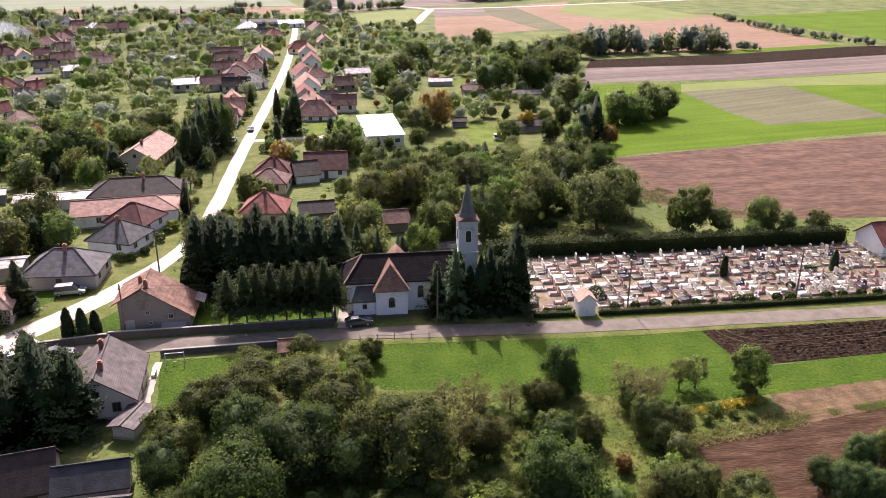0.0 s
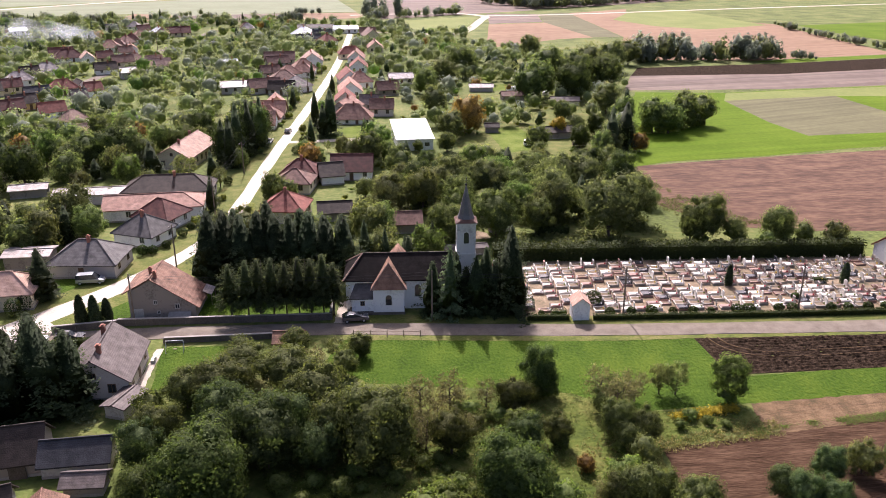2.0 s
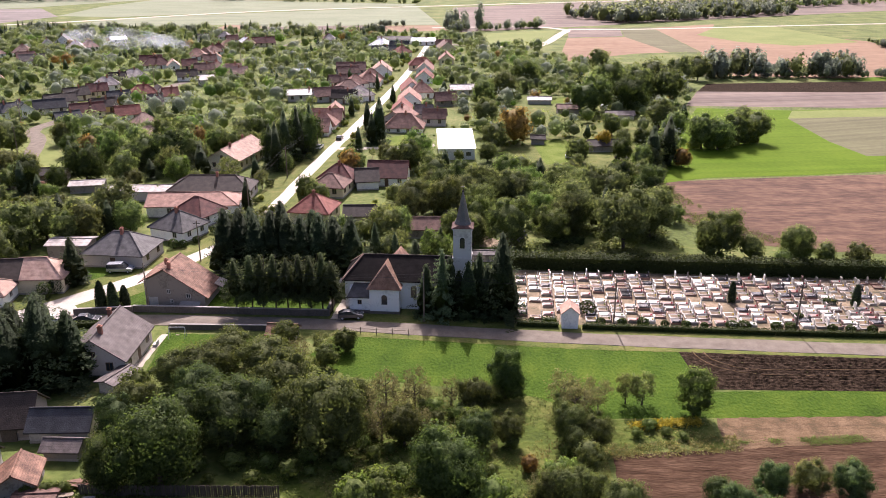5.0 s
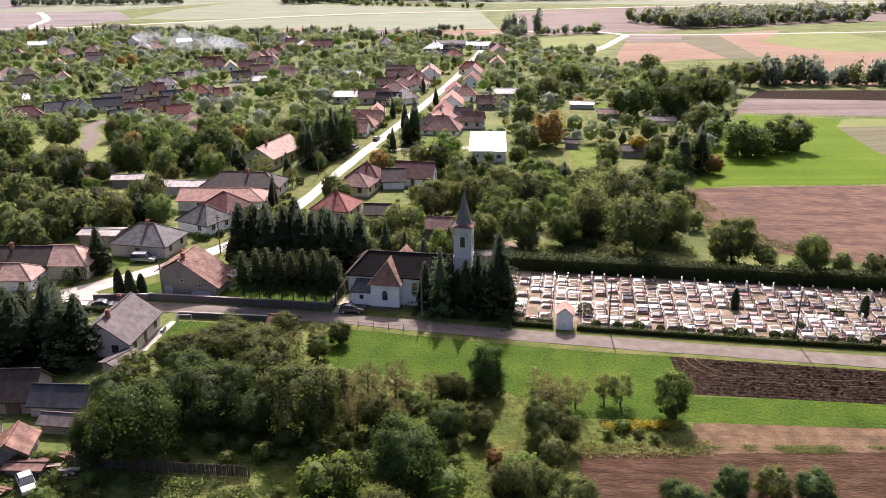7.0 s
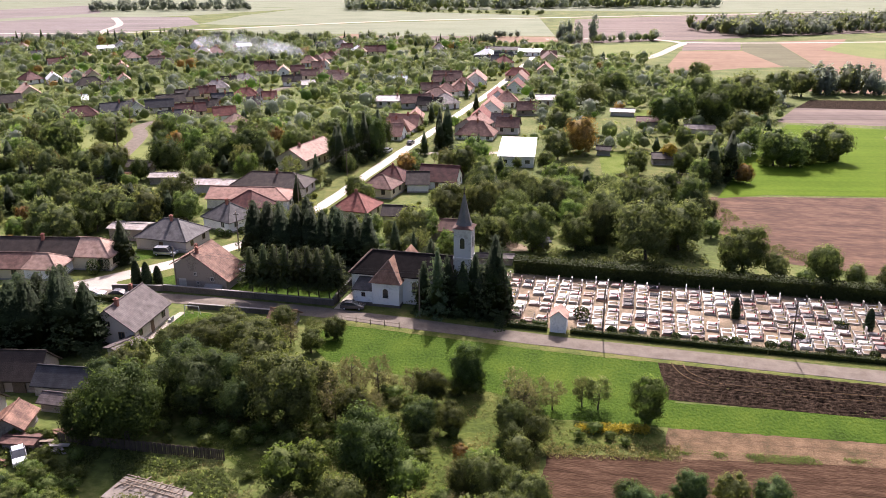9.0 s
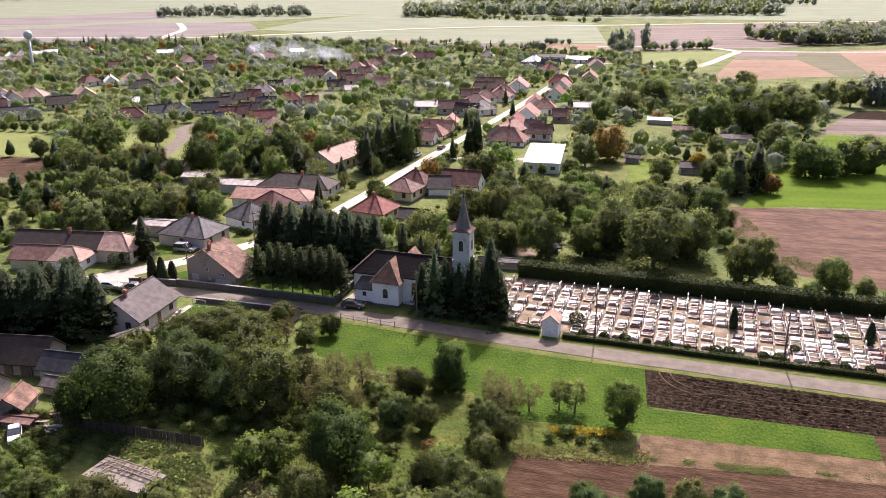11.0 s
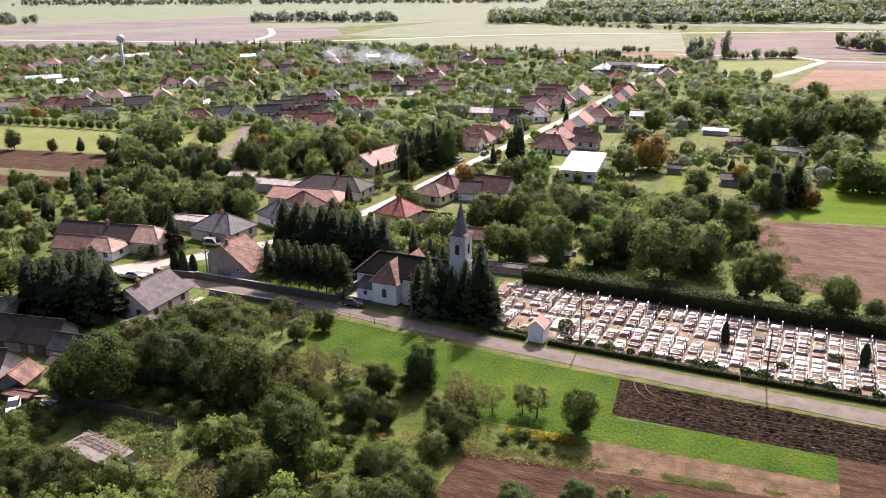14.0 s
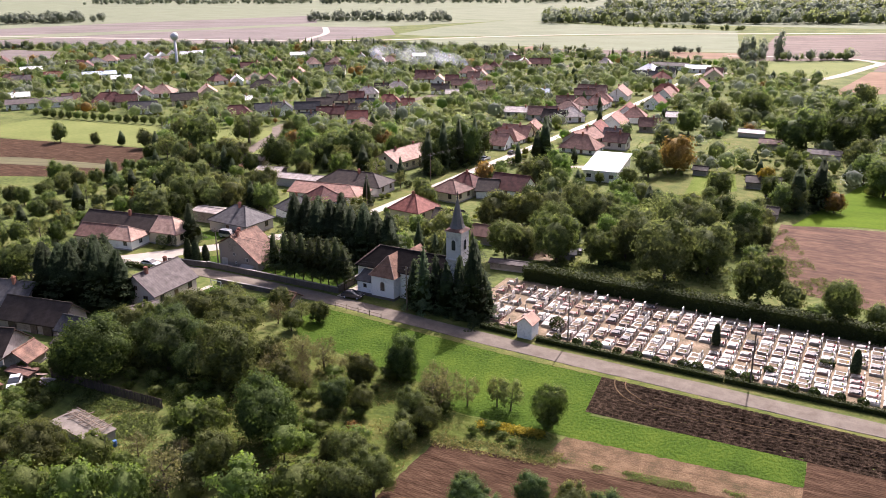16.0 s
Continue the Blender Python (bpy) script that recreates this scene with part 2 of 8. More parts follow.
M["w_white"] = wall_mat("white_plaster", (0.58, 0.57, 0.55), (0.78, 0.77, 0.74))
M["w_cream"] = wall_mat("cream_plaster", (0.46, 0.38, 0.25), (0.62, 0.54, 0.38))
M["w_yellow"] = wall_mat("yellow_plaster", (0.5, 0.36, 0.14), (0.62, 0.46, 0.2))
M["w_beige"] = wall_mat("beige_plaster", (0.40, 0.34, 0.28), (0.54, 0.48, 0.41))
M["w_greywall"] = wall_mat("grey_plaster", (0.30, 0.28, 0.26), (0.44, 0.41, 0.38))
M["w_oldwall"] = wall_mat("bare_grey_plaster", (0.12, 0.10, 0.082), (0.25, 0.215, 0.185))
M["w_church"] = wall_mat("limewashed_plaster", (0.55, 0.55, 0.545), (0.77, 0.765, 0.75))
M["tower_wall"] = wall_mat("weathered_tower_plaster", (0.36, 0.35, 0.33), (0.56, 0.55, 0.52))
M["concrete"] = material("concrete", [(0.22, 0.2, 0.18), (0.34, 0.31, 0.28)], scale=0.4, fine=4, rough=0.9, bump=0.3)
M["old_slab"] = material("old_slab", [(0.13, 0.112, 0.094), (0.225, 0.196, 0.165)], scale=0.7, fine=5, rough=0.9, bump=0.4, specular=0.1)
M["dark_wall"] = material("old_concrete", [(0.065, 0.056, 0.047), (0.135, 0.118, 0.1)], scale=0.4, fine=4, rough=0.9, bump=0.3)
M["wood"] = material("weathered_wood", [(0.13, 0.095, 0.065), (0.24, 0.19, 0.145)], scale=0.8, fine=6, rough=0.85, bump=0.3, vary=0.2, world_space=False)
M["dark_wood"] = material("dark_weathered_wood", [(0.045, 0.034, 0.025), (0.105, 0.082, 0.062)], scale=0.8, fine=6, rough=0.9, bump=0.3, vary=0.25, world_space=False)
M["bark"] = material("bark", [(0.05, 0.038, 0.028), (0.12, 0.095, 0.075)], scale=1.5, fine=9, rough=0.95, bump=0.6, world_space=False)
M["brick"] = material("chimney_brick", [(0.2, 0.08, 0.055), (0.33, 0.15, 0.105)], scale=1.5, fine=9, rough=0.9, bump=0.4, vary=0.2, world_space=False)
M["frame_white"] = material("white_frame", [(0.36, 0.34, 0.31), (0.48, 0.46, 0.43)], scale=2, fine=9, rough=0.5, bump=0.05, world_space=False)
M["frame_brown"] = material("brown_frame", [(0.08, 0.045, 0.025), (0.14, 0.085, 0.05)], scale=2, fine=9, rough=0.6, bump=0.1, world_space=False)
M["glass"] = material("window_glass", [(0.02, 0.023, 0.026), (0.035, 0.04, 0.045)], scale=1, fine=2, rough=0.08, bump=0.0, specular=0.6)
M["zinc"] = material("zinc_spire", [(0.085, 0.082, 0.082), (0.16, 0.155, 0.15)], scale=0.7, fine=5, rough=0.5, bump=0.15, metal=0.25, world_space=False)
M["iron"] = material("dark_iron", [(0.03, 0.03, 0.032), (0.06, 0.058, 0.055)], scale=2, fine=9, rough=0.5, bump=0.1, metal=0.7)
M["steel"] = material("painted_steel", [(0.42, 0.43, 0.44), (0.56, 0.57, 0.58)], scale=0.4, fine=3, rough=0.35, bump=0.05, metal=0.2)
M["marble"] = material("white_stone", [(0.48, 0.43, 0.36), (0.84, 0.8, 0.72)], scale=0.8, fine=5, rough=0.42, bump=0.08, vary=0.24, specular=0.9)
M["grey_stone"] = material("grey_granite", [(0.16, 0.145, 0.122), (0.34, 0.31, 0.265)], scale=0.8, fine=7, rough=0.38, bump=0.05, vary=0.3, specular=0.6)
M["dark_stone"] = material("dark_granite", [(0.02, 0.02, 0.022), (0.06, 0.06, 0.063)], scale=0.8, fine=7, rough=0.15, bump=0.03, vary=0.3, specular=0.6)
M["brown_stone"] = material("reddish_stone", [(0.16, 0.085, 0.065), (0.27, 0.17, 0.14)], scale=0.8, fine=7, rough=0.3, bump=0.05, vary=0.3, specular=0.5)
M["earth_bed"] = material("grave_earth", [(0.10, 0.07, 0.045), (0.17, 0.13, 0.085)], scale=1.2, fine=6, rough=0.95, bump=0.5)

for flower, a, b in (("flower_red", (0.25, 0.02, 0.03), (0.45, 0.06, 0.08)), ("flower_yellow", (0.45, 0.3, 0.03), (0.6, 0.42, 0.08)), ("flower_white", (0.5, 0.45, 0.45), (0.7, 0.62, 0.64))):
    M[flower] = material(flower, [a, b], scale=4, fine=20, rough=0.8, bump=0.4, specular=0.1)
M["walnut_leaf"] = leaf_material("walnut_leaf", (0.042, 0.06, 0.019), (0.086, 0.112, 0.034), (1.25, 1.35, 0.75), share=0.49)
# Darker copies of green, olive and shrub leaves: near trees' shade in the colour.
M["ash_leaf"] = leaf_material("ash_leaf", (0.046, 0.071, 0.028), (0.094, 0.127, 0.048), (1.25, 1.35, 0.75), share=0.49)
M["plum_leaf"] = leaf_material("plum_leaf", (0.06, 0.071, 0.025), (0.11, 0.124, 0.043), (1.3, 1.35, 0.75), share=0.49)
M["shaded_shrub_leaf"] = leaf_material("shaded_shrub_leaf", (0.08, 0.106, 0.032), (0.138, 0.168, 0.052), (1.25, 1.4, 0.7), share=0.53)
# Paled leaf copies for far trees: distance haze is put into the colour.
M["hazed_grey_leaf"] = leaf_material("hazed_grey_leaf", (0.15, 0.172, 0.135), (0.22, 0.242, 0.19), (1.2, 1.2, 1.0), share=0.62)
M["hazed_green_leaf"] = leaf_material("hazed_green_leaf", (0.12, 0.142, 0.078), (0.188, 0.214, 0.118), (1.4, 1.45, 0.9), share=0.62)
M["green_leaf"] = leaf_material("green_leaf", (0.094, 0.122, 0.046), (0.16, 0.194, 0.072), (1.3, 1.38, 0.8), share=0.61)
M["olive_leaf"] = leaf_material("olive_leaf", (0.102, 0.122, 0.05), (0.162, 0.182, 0.076), (1.3, 1.32, 0.8), share=0.59)
M["brown_leaf"] = leaf_material("brown_leaf", (0.106, 0.1, 0.05), (0.152, 0.14, 0.07), (1.2, 1.2, 0.8), share=0.53)
M["willow_leaf"] = leaf_material("willow_leaf", (0.1, 0.115, 0.046), (0.148, 0.165, 0.066), (1.5, 1.45, 0.8), share=0.61)
M["shrub_leaf"] = leaf_material("shrub_leaf", (0.121, 0.143, 0.035), (0.183, 0.204, 0.052), (1.4, 1.4, 0.6), share=0.58)
M["light_leaf"] = leaf_material("light_leaf", (0.105, 0.142, 0.042), (0.17, 0.212, 0.068), (1.15, 1.45, 0.75), share=0.61)
M["straw_leaf"] = leaf_material("straw_leaf", (0.110, 0.100, 0.035), (0.200, 0.175, 0.075), (1.3, 1.25, 0.7))
M["yellow_leaf"] = leaf_material("yellow_leaf", (0.200, 0.160, 0.020), (0.340, 0.260, 0.035), (1.3, 1.2, 0.5))
M["autumn_leaf"] = leaf_material("autumn_leaf", (0.16, 0.115, 0.042), (0.25, 0.18, 0.062), (1.4, 1.2, 0.65), share=0.53)
M["needle"] = leaf_material("needle", (0.036, 0.051, 0.023), (0.068, 0.09, 0.04), (1.4, 1.4, 0.8), share=0.48)
M["pine_needle"] = leaf_material("pine_needle", (0.05, 0.066, 0.03), (0.088, 0.108, 0.048), (1.4, 1.4, 0.8), share=0.58)
M["larch_needle"] = leaf_material("larch_needle", (0.066, 0.092, 0.046), (0.108, 0.14, 0.07), (1.3, 1.35, 0.8), share=0.48)
M["hedge_leaf"] = leaf_material("hedge_leaf", (0.031, 0.044, 0.014), (0.047, 0.065, 0.020), (1.3, 1.3, 0.6), share=0.3)


# ---- building blocks ----
def box(bm, x0, y0, z0, x1, y1, z1):
    v = [bm.verts.new((x, y, z)) for z in (z0, z1) for x, y in ((x0, y0), (x1, y0), (x1, y1), (x0, y1))]
    for f in ((3, 2, 1, 0), (4, 5, 6, 7), (0, 1, 5, 4), (1, 2, 6, 5), (2, 3, 7, 6), (3, 0, 4, 7)):
        bm.faces.new([v[i] for i in f])
    return v


def tube(bm, path, radii, sides=8, cap=True):
    """A tapered round bar along a path of points."""
    rings = []
    for i, (p, r) in enumerate(zip(path, radii)):
        p = Vector(p)
        a, b = Vector(path[max(i - 1, 0)]), Vector(path[min(i + 1, len(path) - 1)])
        q = (b - a).to_track_quat("Z", "Y")
        rings.append([bm.verts.new(p + q @ Vector((r * math.cos(2 * math.pi * k / sides), r * math.sin(2 * math.pi * k / sides), 0))) for k in range(sides)])
    for a, b in zip(rings, rings[1:]):
        for k in range(sides):
            bm.faces.new((a[k], a[(k + 1) % sides], b[(k + 1) % sides], b[k]))
    if cap:
        bm.faces.new(rings[0][::-1])
        bm.faces.new(rings[-1])


def mesh_of(name, bm, mat, smooth=False):
    me = bpy.data.meshes.new(name)
    bm.to_mesh(me)
    bm.free()
    me.materials.append(mat)
    if smooth:
        me.shade_smooth()
    return me


def part(name, bm, mat, parent, label="", smooth=False):
    ob = new(name, mesh_of(name, bm, mat, smooth))
    ob.parent = parent
    if label:
        ob["label"] = label
    return ob


def shared(name, me, parent, m=None):
    ob = new(name, me)
    ob.parent = parent
    if m is not None:
        ob.matrix_basis = m
    return ob


def base(name, m, label, category, group="", kind=""):
    return tagged_at(new(name), m, label, category, group, kind)


def tagged_at(ob, m, label, category, group="", kind=""):
    ob.empty_display_size = 0.5
    ob.matrix_basis = m
    return tagged(ob, label, category, group, kind)


FIELDS = []


def sheet(name, corners, mat, z, label, category, cuts=0, kind="structure"):
    """A flat piece of land with the given outline."""
    bm = bmesh.new()
    outline = list(corners)
    if max(abs(x - 40) for x, y in corners) < 130 and max(y for x, y in corners) < 125:
        outline = []
        for (xa, ya), (xb, yb) in zip(corners, corners[1:] + corners[:1]):
            n = max(1, int(math.hypot(xb - xa, yb - ya) / 0.7))
            for k in range(n):
                x, y = xa + (xb - xa) * k / n, ya + (yb - ya) * k / n
                outline.append((x + 0.22 * noise.noise((x * 0.9, y * 0.9, 3)), y + 0.3 * noise.noise((x * 0.9, y * 0.9, 7))))
    f = bm.faces.new([bm.verts.new((x, y, z)) for x, y in outline])
    if f.calc_area() and f.normal.z < 0:
        f.normal_flip()
    bm.normal_update()
    if bm.faces[:][0].normal.z < 0:
        bmesh.ops.reverse_faces(bm, faces=bm.faces[:])
    FIELDS.append(corners)
    ob = new(name, mesh_of(name, bm, mat))
    return tagged(ob, label, category, kind=kind)


def strip(name, line, width, mat, z, label, category, thick=0.0):
    """A road along a line, slightly crowned, with a shoulder edge that goes down into the ground."""
    bm = bmesh.new()
    rings = []
    for i, p in enumerate(line):
        a, b = Vector(line[max(i - 1, 0)]), Vector(line[min(i + 1, len(line) - 1)])
        d = (b - a).normalized()
        s = Vector((-d.y, d.x))
        w = (width(p[1]) if callable(width) else width) * (1 + 0.05 * math.sin(i * 1.7))
        rings.append([bm.verts.new((p[0] + s.x * w * k, p[1] + s.y * w * k, zz)) for k, zz in ((-0.52, -0.1), (-0.5, z), (0, z + 0.06), (0.5, z), (0.52, -0.1))])
    for a, b in zip(rings, rings[1:]):
        for k in range(4):
            bm.faces.new((a[k + 1], a[k], b[k], b[k + 1]))
    return tagged(new(name, mesh_of(name, bm, mat)), label, category, kind="structure")


def smooth_line(points, step=6.0):
    """More points along a line, rounded at its bends."""
    pts = [Vector(p) for p in points]
    out = []
    for i in range(len(pts) - 1):
        p0, p1, p2, p3 = pts[max(i - 1, 0)], pts[i], pts[i + 1], pts[min(i + 2, len(pts) - 1)]
        n = max(2, int((p2 - p1).length / step))
        for k in range(n):
            t = k / n
            out.append(0.5 * ((2 * p1) + (p2 - p0) * t + (2 * p0 - 5 * p1 + 4 * p2 - p3) * t * t + (3 * p1 - p0 - 3 * p2 + p3) * t ** 3))
    out.append(pts[-1])
    return [tuple(p) for p in out]


# ---- land ----
bm = bmesh.new()
STEP, HALF = 150, 30
grid = [[bm.verts.new((i * STEP, 600 + j * STEP, 0)) for j in range(-HALF, HALF + 1)] for i in range(-HALF, HALF + 1)]
for i in range(2 * HALF):
    for j in range(2 * HALF):
        bm.faces.new((grid[i][j], grid[i + 1][j], grid[i + 1][j + 1], grid[i][j + 1]))
tagged(new("ground", mesh_of("ground", bm, M["meadow"])), "grassy village ground with gardens and orchards", "ground", kind="structure")

sheet("field_clover", [(0.5, 110.3), (20, 109.4), (40, 108.3), (56.5, 108.3), (57.5, 96.5), (57, 89.6), (40, 88), (33, 93), (5, 97), (-2, 103)], M["lush_grass"], 0.03, "bright green clover meadow beside the lane", "field")
sheet("field_green_strip", [(57.0, 96.3), (85.6, 99.2), (86.4, 92.3), (57.0, 89.4)], M["lush_grass"], 0.035, "green strip of crop between ploughed plots", "field")
sheet("field_tan", [(56.4, 89.4), (86.4, 92.2), (86.0, 86.6), (79.6, 84.4), (60, 81.6), (56.0, 82.6)], M["tan_soil"], 0.03, "bare light brown plot with stubble", "field")
sheet("field_brown_near", [(41.6, 79.6), (79.8, 86.0), (150, 93), (150, 40), (44, 50), (41.5, 66)], M["brown_soil"], 0.045, "harrowed reddish brown field", "field")
sheet("field_brown_east", [(85.8, 99.3), (150, 105), (150, 92.6), (86.2, 86.4)], M["brown_soil"], 0.04, "harrowed brown end of the plots", "field")
sheet("field_brown_back", [(67.5, 207), (90, 212), (121.5, 218), (400, 262), (400, 150), (160, 153), (93, 156), (78, 160), (68.4, 176)], M["red_soil"], 0.04, "large ploughed reddish brown field", "field")
sheet("field_bright", [(69.9, 206.4), (82.7, 212.6), (97.8, 215.1), (113.4, 217.8), (140.0, 224.8), (270.4, 246.2), (380.1, 354.3), (161.9, 318.5), (137.0, 313.6), (101.7, 316.3), (84.1, 265.6)], M["bright_crop"], 0.045, "vivid green field of young crop", "field")
sheet("field_pale_strip", [(136.5, 312.4), (161.4, 317.2), (378.4, 352.7), (322.9, 297.9), (179.1, 305.1), (154.0, 301.9), (130.4, 297.6)], M["pitch_grass"], 0.05, "lighter yellowish green strip of young crop", "field")
sheet("field_stubble", [(130.4, 297.6), (154.0, 301.9), (176.9, 305.4), (183.8, 247.0), (135.9, 241.0), (131.8, 260.1)], M["stubble"], 0.055, "greyish stubble plot inside the green field", "field")
sheet("field_dark_band", [(98.3, 320.5), (163.2, 321.0), (379.1, 353.4), (445.8, 419.1), (181.4, 358.7), (110.6, 357.0)], M["mauve_soil"], 0.045, "ploughed greyish brown band of field", "field")
sheet("field_dark_strip", [(110.2, 355.5), (181.0, 358.0), (444.6, 418.0), (267.3, 407.4), (195.9, 388.9), (119.1, 377.3)], M["plough"], 0.06, "dark freshly ploughed strip", "field")
sheet("field_green_edge", [(180.8, 394.3), (196.8, 390.7), (268.6, 409.4), (264.9, 416.4), (202.2, 401.9)], M["bright_crop"], 0.06, "narrow bright green strip beside the bushes", "field")
sheet("field_peach_far", [(117.4, 405.1), (182.4, 398.1), (203.1, 403.8), (266.1, 418.5), (264.3, 565.4), (241.6, 591.5), (175.6, 628.1), (144.9, 503.3)], M["peach_soil"], 0.05, "wide pale reddish field beyond the village", "field")
sheet("field_pale_green", [(161.4, 599.3), (188.9, 659.9), (231.1, 681.7), (257.1, 558.5), (207.4, 534.9), (179.2, 555.2)], M["pitch_grass"], 0.06, "pale green wedge of field", "field")
sheet("field_east_green", [(276.8, 556.5), (693.4, 663.3), (327.8, 302.8), (296.2, 464.9), (284.3, 495.0)], M["bright_crop"], 0.05, "green field behind the line of bushes", "field")
sheet("field_peach", [(57.8, 470.4), (68.8, 571.4), (108.8, 582.5), (124.2, 495.4), (102.3, 487.8), (61.7, 453.8)], M["peach_soil"], 0.045, "pale reddish ploughed field", "field")
sheet("field_grey_strip", [(108.8, 582.5), (124.2, 495.4), (142.2, 497.2), (138.6, 655.8), (114.0, 644.4)], M["stubble"], 0.05, "greyish strip between the reddish fields", "field")
sheet("field_dark_plot", [(74.5, 645.3), (113.2, 644.3), (108.4, 586.2), (69.7, 575.1)], M["mauve_soil"], 0.05, "dark mauve plot beside the road", "field")
sheet("field_peach_mid", [(138.8, 651.2), (193.0, 684.7), (178.7, 628.7), (192.7, 530.6), (174.1, 497.7), (142.9, 497.2)], M["peach_soil"], 0.055, "pale reddish field by the road", "field")
sheet("field_mauve_far", [(77.4, 664.3), (172.4, 713.8), (658.2, 1000.0), (674.9, 1027.7), (242.6, 994.7), (104.4, 916.8), (49.8, 861.5), (-23.2, 839.6), (-4.9, 633.3)], M["mauve_soil"], 0.04, "distant mauve brown field", "field")
sheet("field_by_bend", [(0.4, 593.9), (65.4, 628.6), (51.0, 534.1), (16.3, 514.4)], M["pitch_grass"], 0.06, "small light green field beside the bend of the road", "field")
sheet("sports_field", [(-217.1, 189.2), (-177.4, 197.0), (-146.9, 202.0), (-174.5, 236.0), (-210.3, 231.5), (-242.2, 221.8), (-242.3, 206.0)], M["pitch_grass"], 0.045, "mown light green sports field", "field")
sheet("field_brown_left", [(-214.9, 187.8), (-175.6, 195.5), (-144.9, 200.8), (-139.0, 192.9), (-127.4, 171.6), (-126.9, 161.4), (-155.4, 148.2)], M["brown_soil"], 0.05, "dark brown ploughed field", "field")
sheet("field_left_strip", [(-182.5, 166.2), (-170.1, 170.5), (-136.7, 176.0), (-130.4, 171.8), (-147.3, 166.7), (-172.3, 159.4)], M["stubble"], 0.055, "dull green strip of stubble in the ploughed field", "field")
sheet("field_west_brown", [(-483.1, 365.9), (-463.8, 379.3), (-475.2, 410.3), (-523.4, 450.2), (-557.6, 445.9), (-595.4, 440.5)], M["hazed_soil"], 0.05, "brown field behind the houses", "field")
# Sheets of the far plain, coloured pale to stand for haze.
sheet("field_plain", [(-4000, 1080), (-900, 1080), (-340, 1000), (420, 1010), (4000, 1400), (4000, 5000), (-4000, 5000)], M["hazed_crop"], 0.03, "pale fields of the open plain", "field")
sheet("field_plain_west", [(-4000, 400), (-760, 420), (-600, 720), (-460, 840), (-380, 1000), (-900, 1080), (-4000, 1080)], M["hazed_crop"], 0.035, "pale fields west of the village", "field")
sheet("field_far_one", [(-665, 385), (-618, 455), (-533, 519), (-403, 598), (-375, 727), (-445, 825), (-565, 799), (-627, 685), (-700, 510), (-756, 433)], M["hazed_soil"], 0.05, "wide distant mauve field", "field")
sheet("field_far_six", [(-802, 457), (-753, 545), (-657, 715), (-584, 867), (-704, 1023), (-830, 754), (-863, 618), (-910, 515)], M["hazed_soil"], 0.05, "far mauve field", "field")
sheet("field_far_two", [(-329, 645), (-239, 639), (-200, 657), (-148, 628), (-81, 664), (-26, 668), (-65, 869), (-212, 780), (-310, 705)], M["hazed_crop"], 0.055, "wide distant pale green field", "field")
sheet("field_far_five", [(-379, 733), (-396, 857), (-383, 1016), (-238, 957), (-70, 911), (-71, 888), (-217, 795), (-321, 725)], M["hazed_crop"], 0.05, "distant pale yellowish field", "field")
sheet("field_far_three", [(-198, 568), (-195, 658), (-157, 640), (-177, 578)], M["peach_soil"], 0.06, "narrow tan field behind the village", "field")
sheet("field_far_four", [(-169, 577), (-157, 640), (-80, 659), (-91, 594)], M["mauve_soil"], 0.06, "brown field behind the village", "field")
sheet("field_far_tan", [(-91, 594), (-76, 655), (-26, 663), (-16, 620)], M["peach_soil"], 0.06, "light tan field behind the village", "field")
sheet("field_far_mauve", [(-28, 860), (276, 1072), (127, 943), (119, 679), (-7, 607)], M["mauve_soil"], 0.045, "mauve field beyond the road", "field")
sheet("field_far_light", [(-348, 1030), (-346, 1270), (-216, 1659), (64, 1640), (61, 1807), (-550, 1652), (-604, 1266)], M["hazed_crop"], 0.04, "pale fields near the horizon", "field")

# ploughed plot beside the lane: real furrows
bm = bmesh.new()
nx, ny = 400, 64
rows = []
for j in range(ny + 1):
    f = j / ny
    row = []
    for i in range(nx + 1):
        g = i / nx
        x = 55.8 + g * 96 + (1 - g) * (f - 0.5) * -1.4
        y = 97.0 + f * 11.4 + g * (4.5 - 4.0 * f)
        edge = min(1, 12 * g, 12 * (1 - g), 10 * f, 10 * (1 - f))
        z = 0.05 + edge * (0.10 + 0.055 * math.sin(f * 2 * math.pi * 13 + noise.noise((x * 0.2, y * 0.2, 4))) + 0.07 * noise.noise((x * 0.9, y * 0.9, 2)) + 0.2 * noise.noise((x * 2.3, y * 2.3, 7)))
        row.append(bm.verts.new((x, y, z)))
    rows.append(row)
for a, b in zip(rows, rows[1:]):
    for i in range(nx):
        bm.faces.new((a[i], a[i + 1], b[i + 1], b[i]))
tagged(new("field_ploughed", mesh_of("field_ploughed", bm, M["plough"])), "dark freshly ploughed plot with rough furrows", "field", kind="structure")
FIELDS.append([(55, 96.5), (152, 101), (152, 109), (55, 108.8)])
for off in (0.0, 1.7):
    track = [(57.2 + off, 108.4), (57.9 + off, 106.2), (60.0 + off, 103.6 + off * 0.5), (64.5, 102.0 + off * 0.8), (72, 102.0 + off), (84, 102.9 + off), (100, 104.0 + off)]
    strip("tyre_track", smooth_line(track, 1.5), 0.2, M["tan_soil"], 0.17, "pale tyre track across the ploughed plot", "track")
sheet("verge_lane_south", [(0, 111.9), (13, 111.2), (40, 109.8), (65, 109.4), (90, 109.2), (150, 110.5), (150, 108.9), (90, 108.4), (56, 108.3), (40, 108.1), (13, 109.6), (0, 110.2)], M["verge"], 0.055, "dry yellowish grass verge along the lane", "verge")
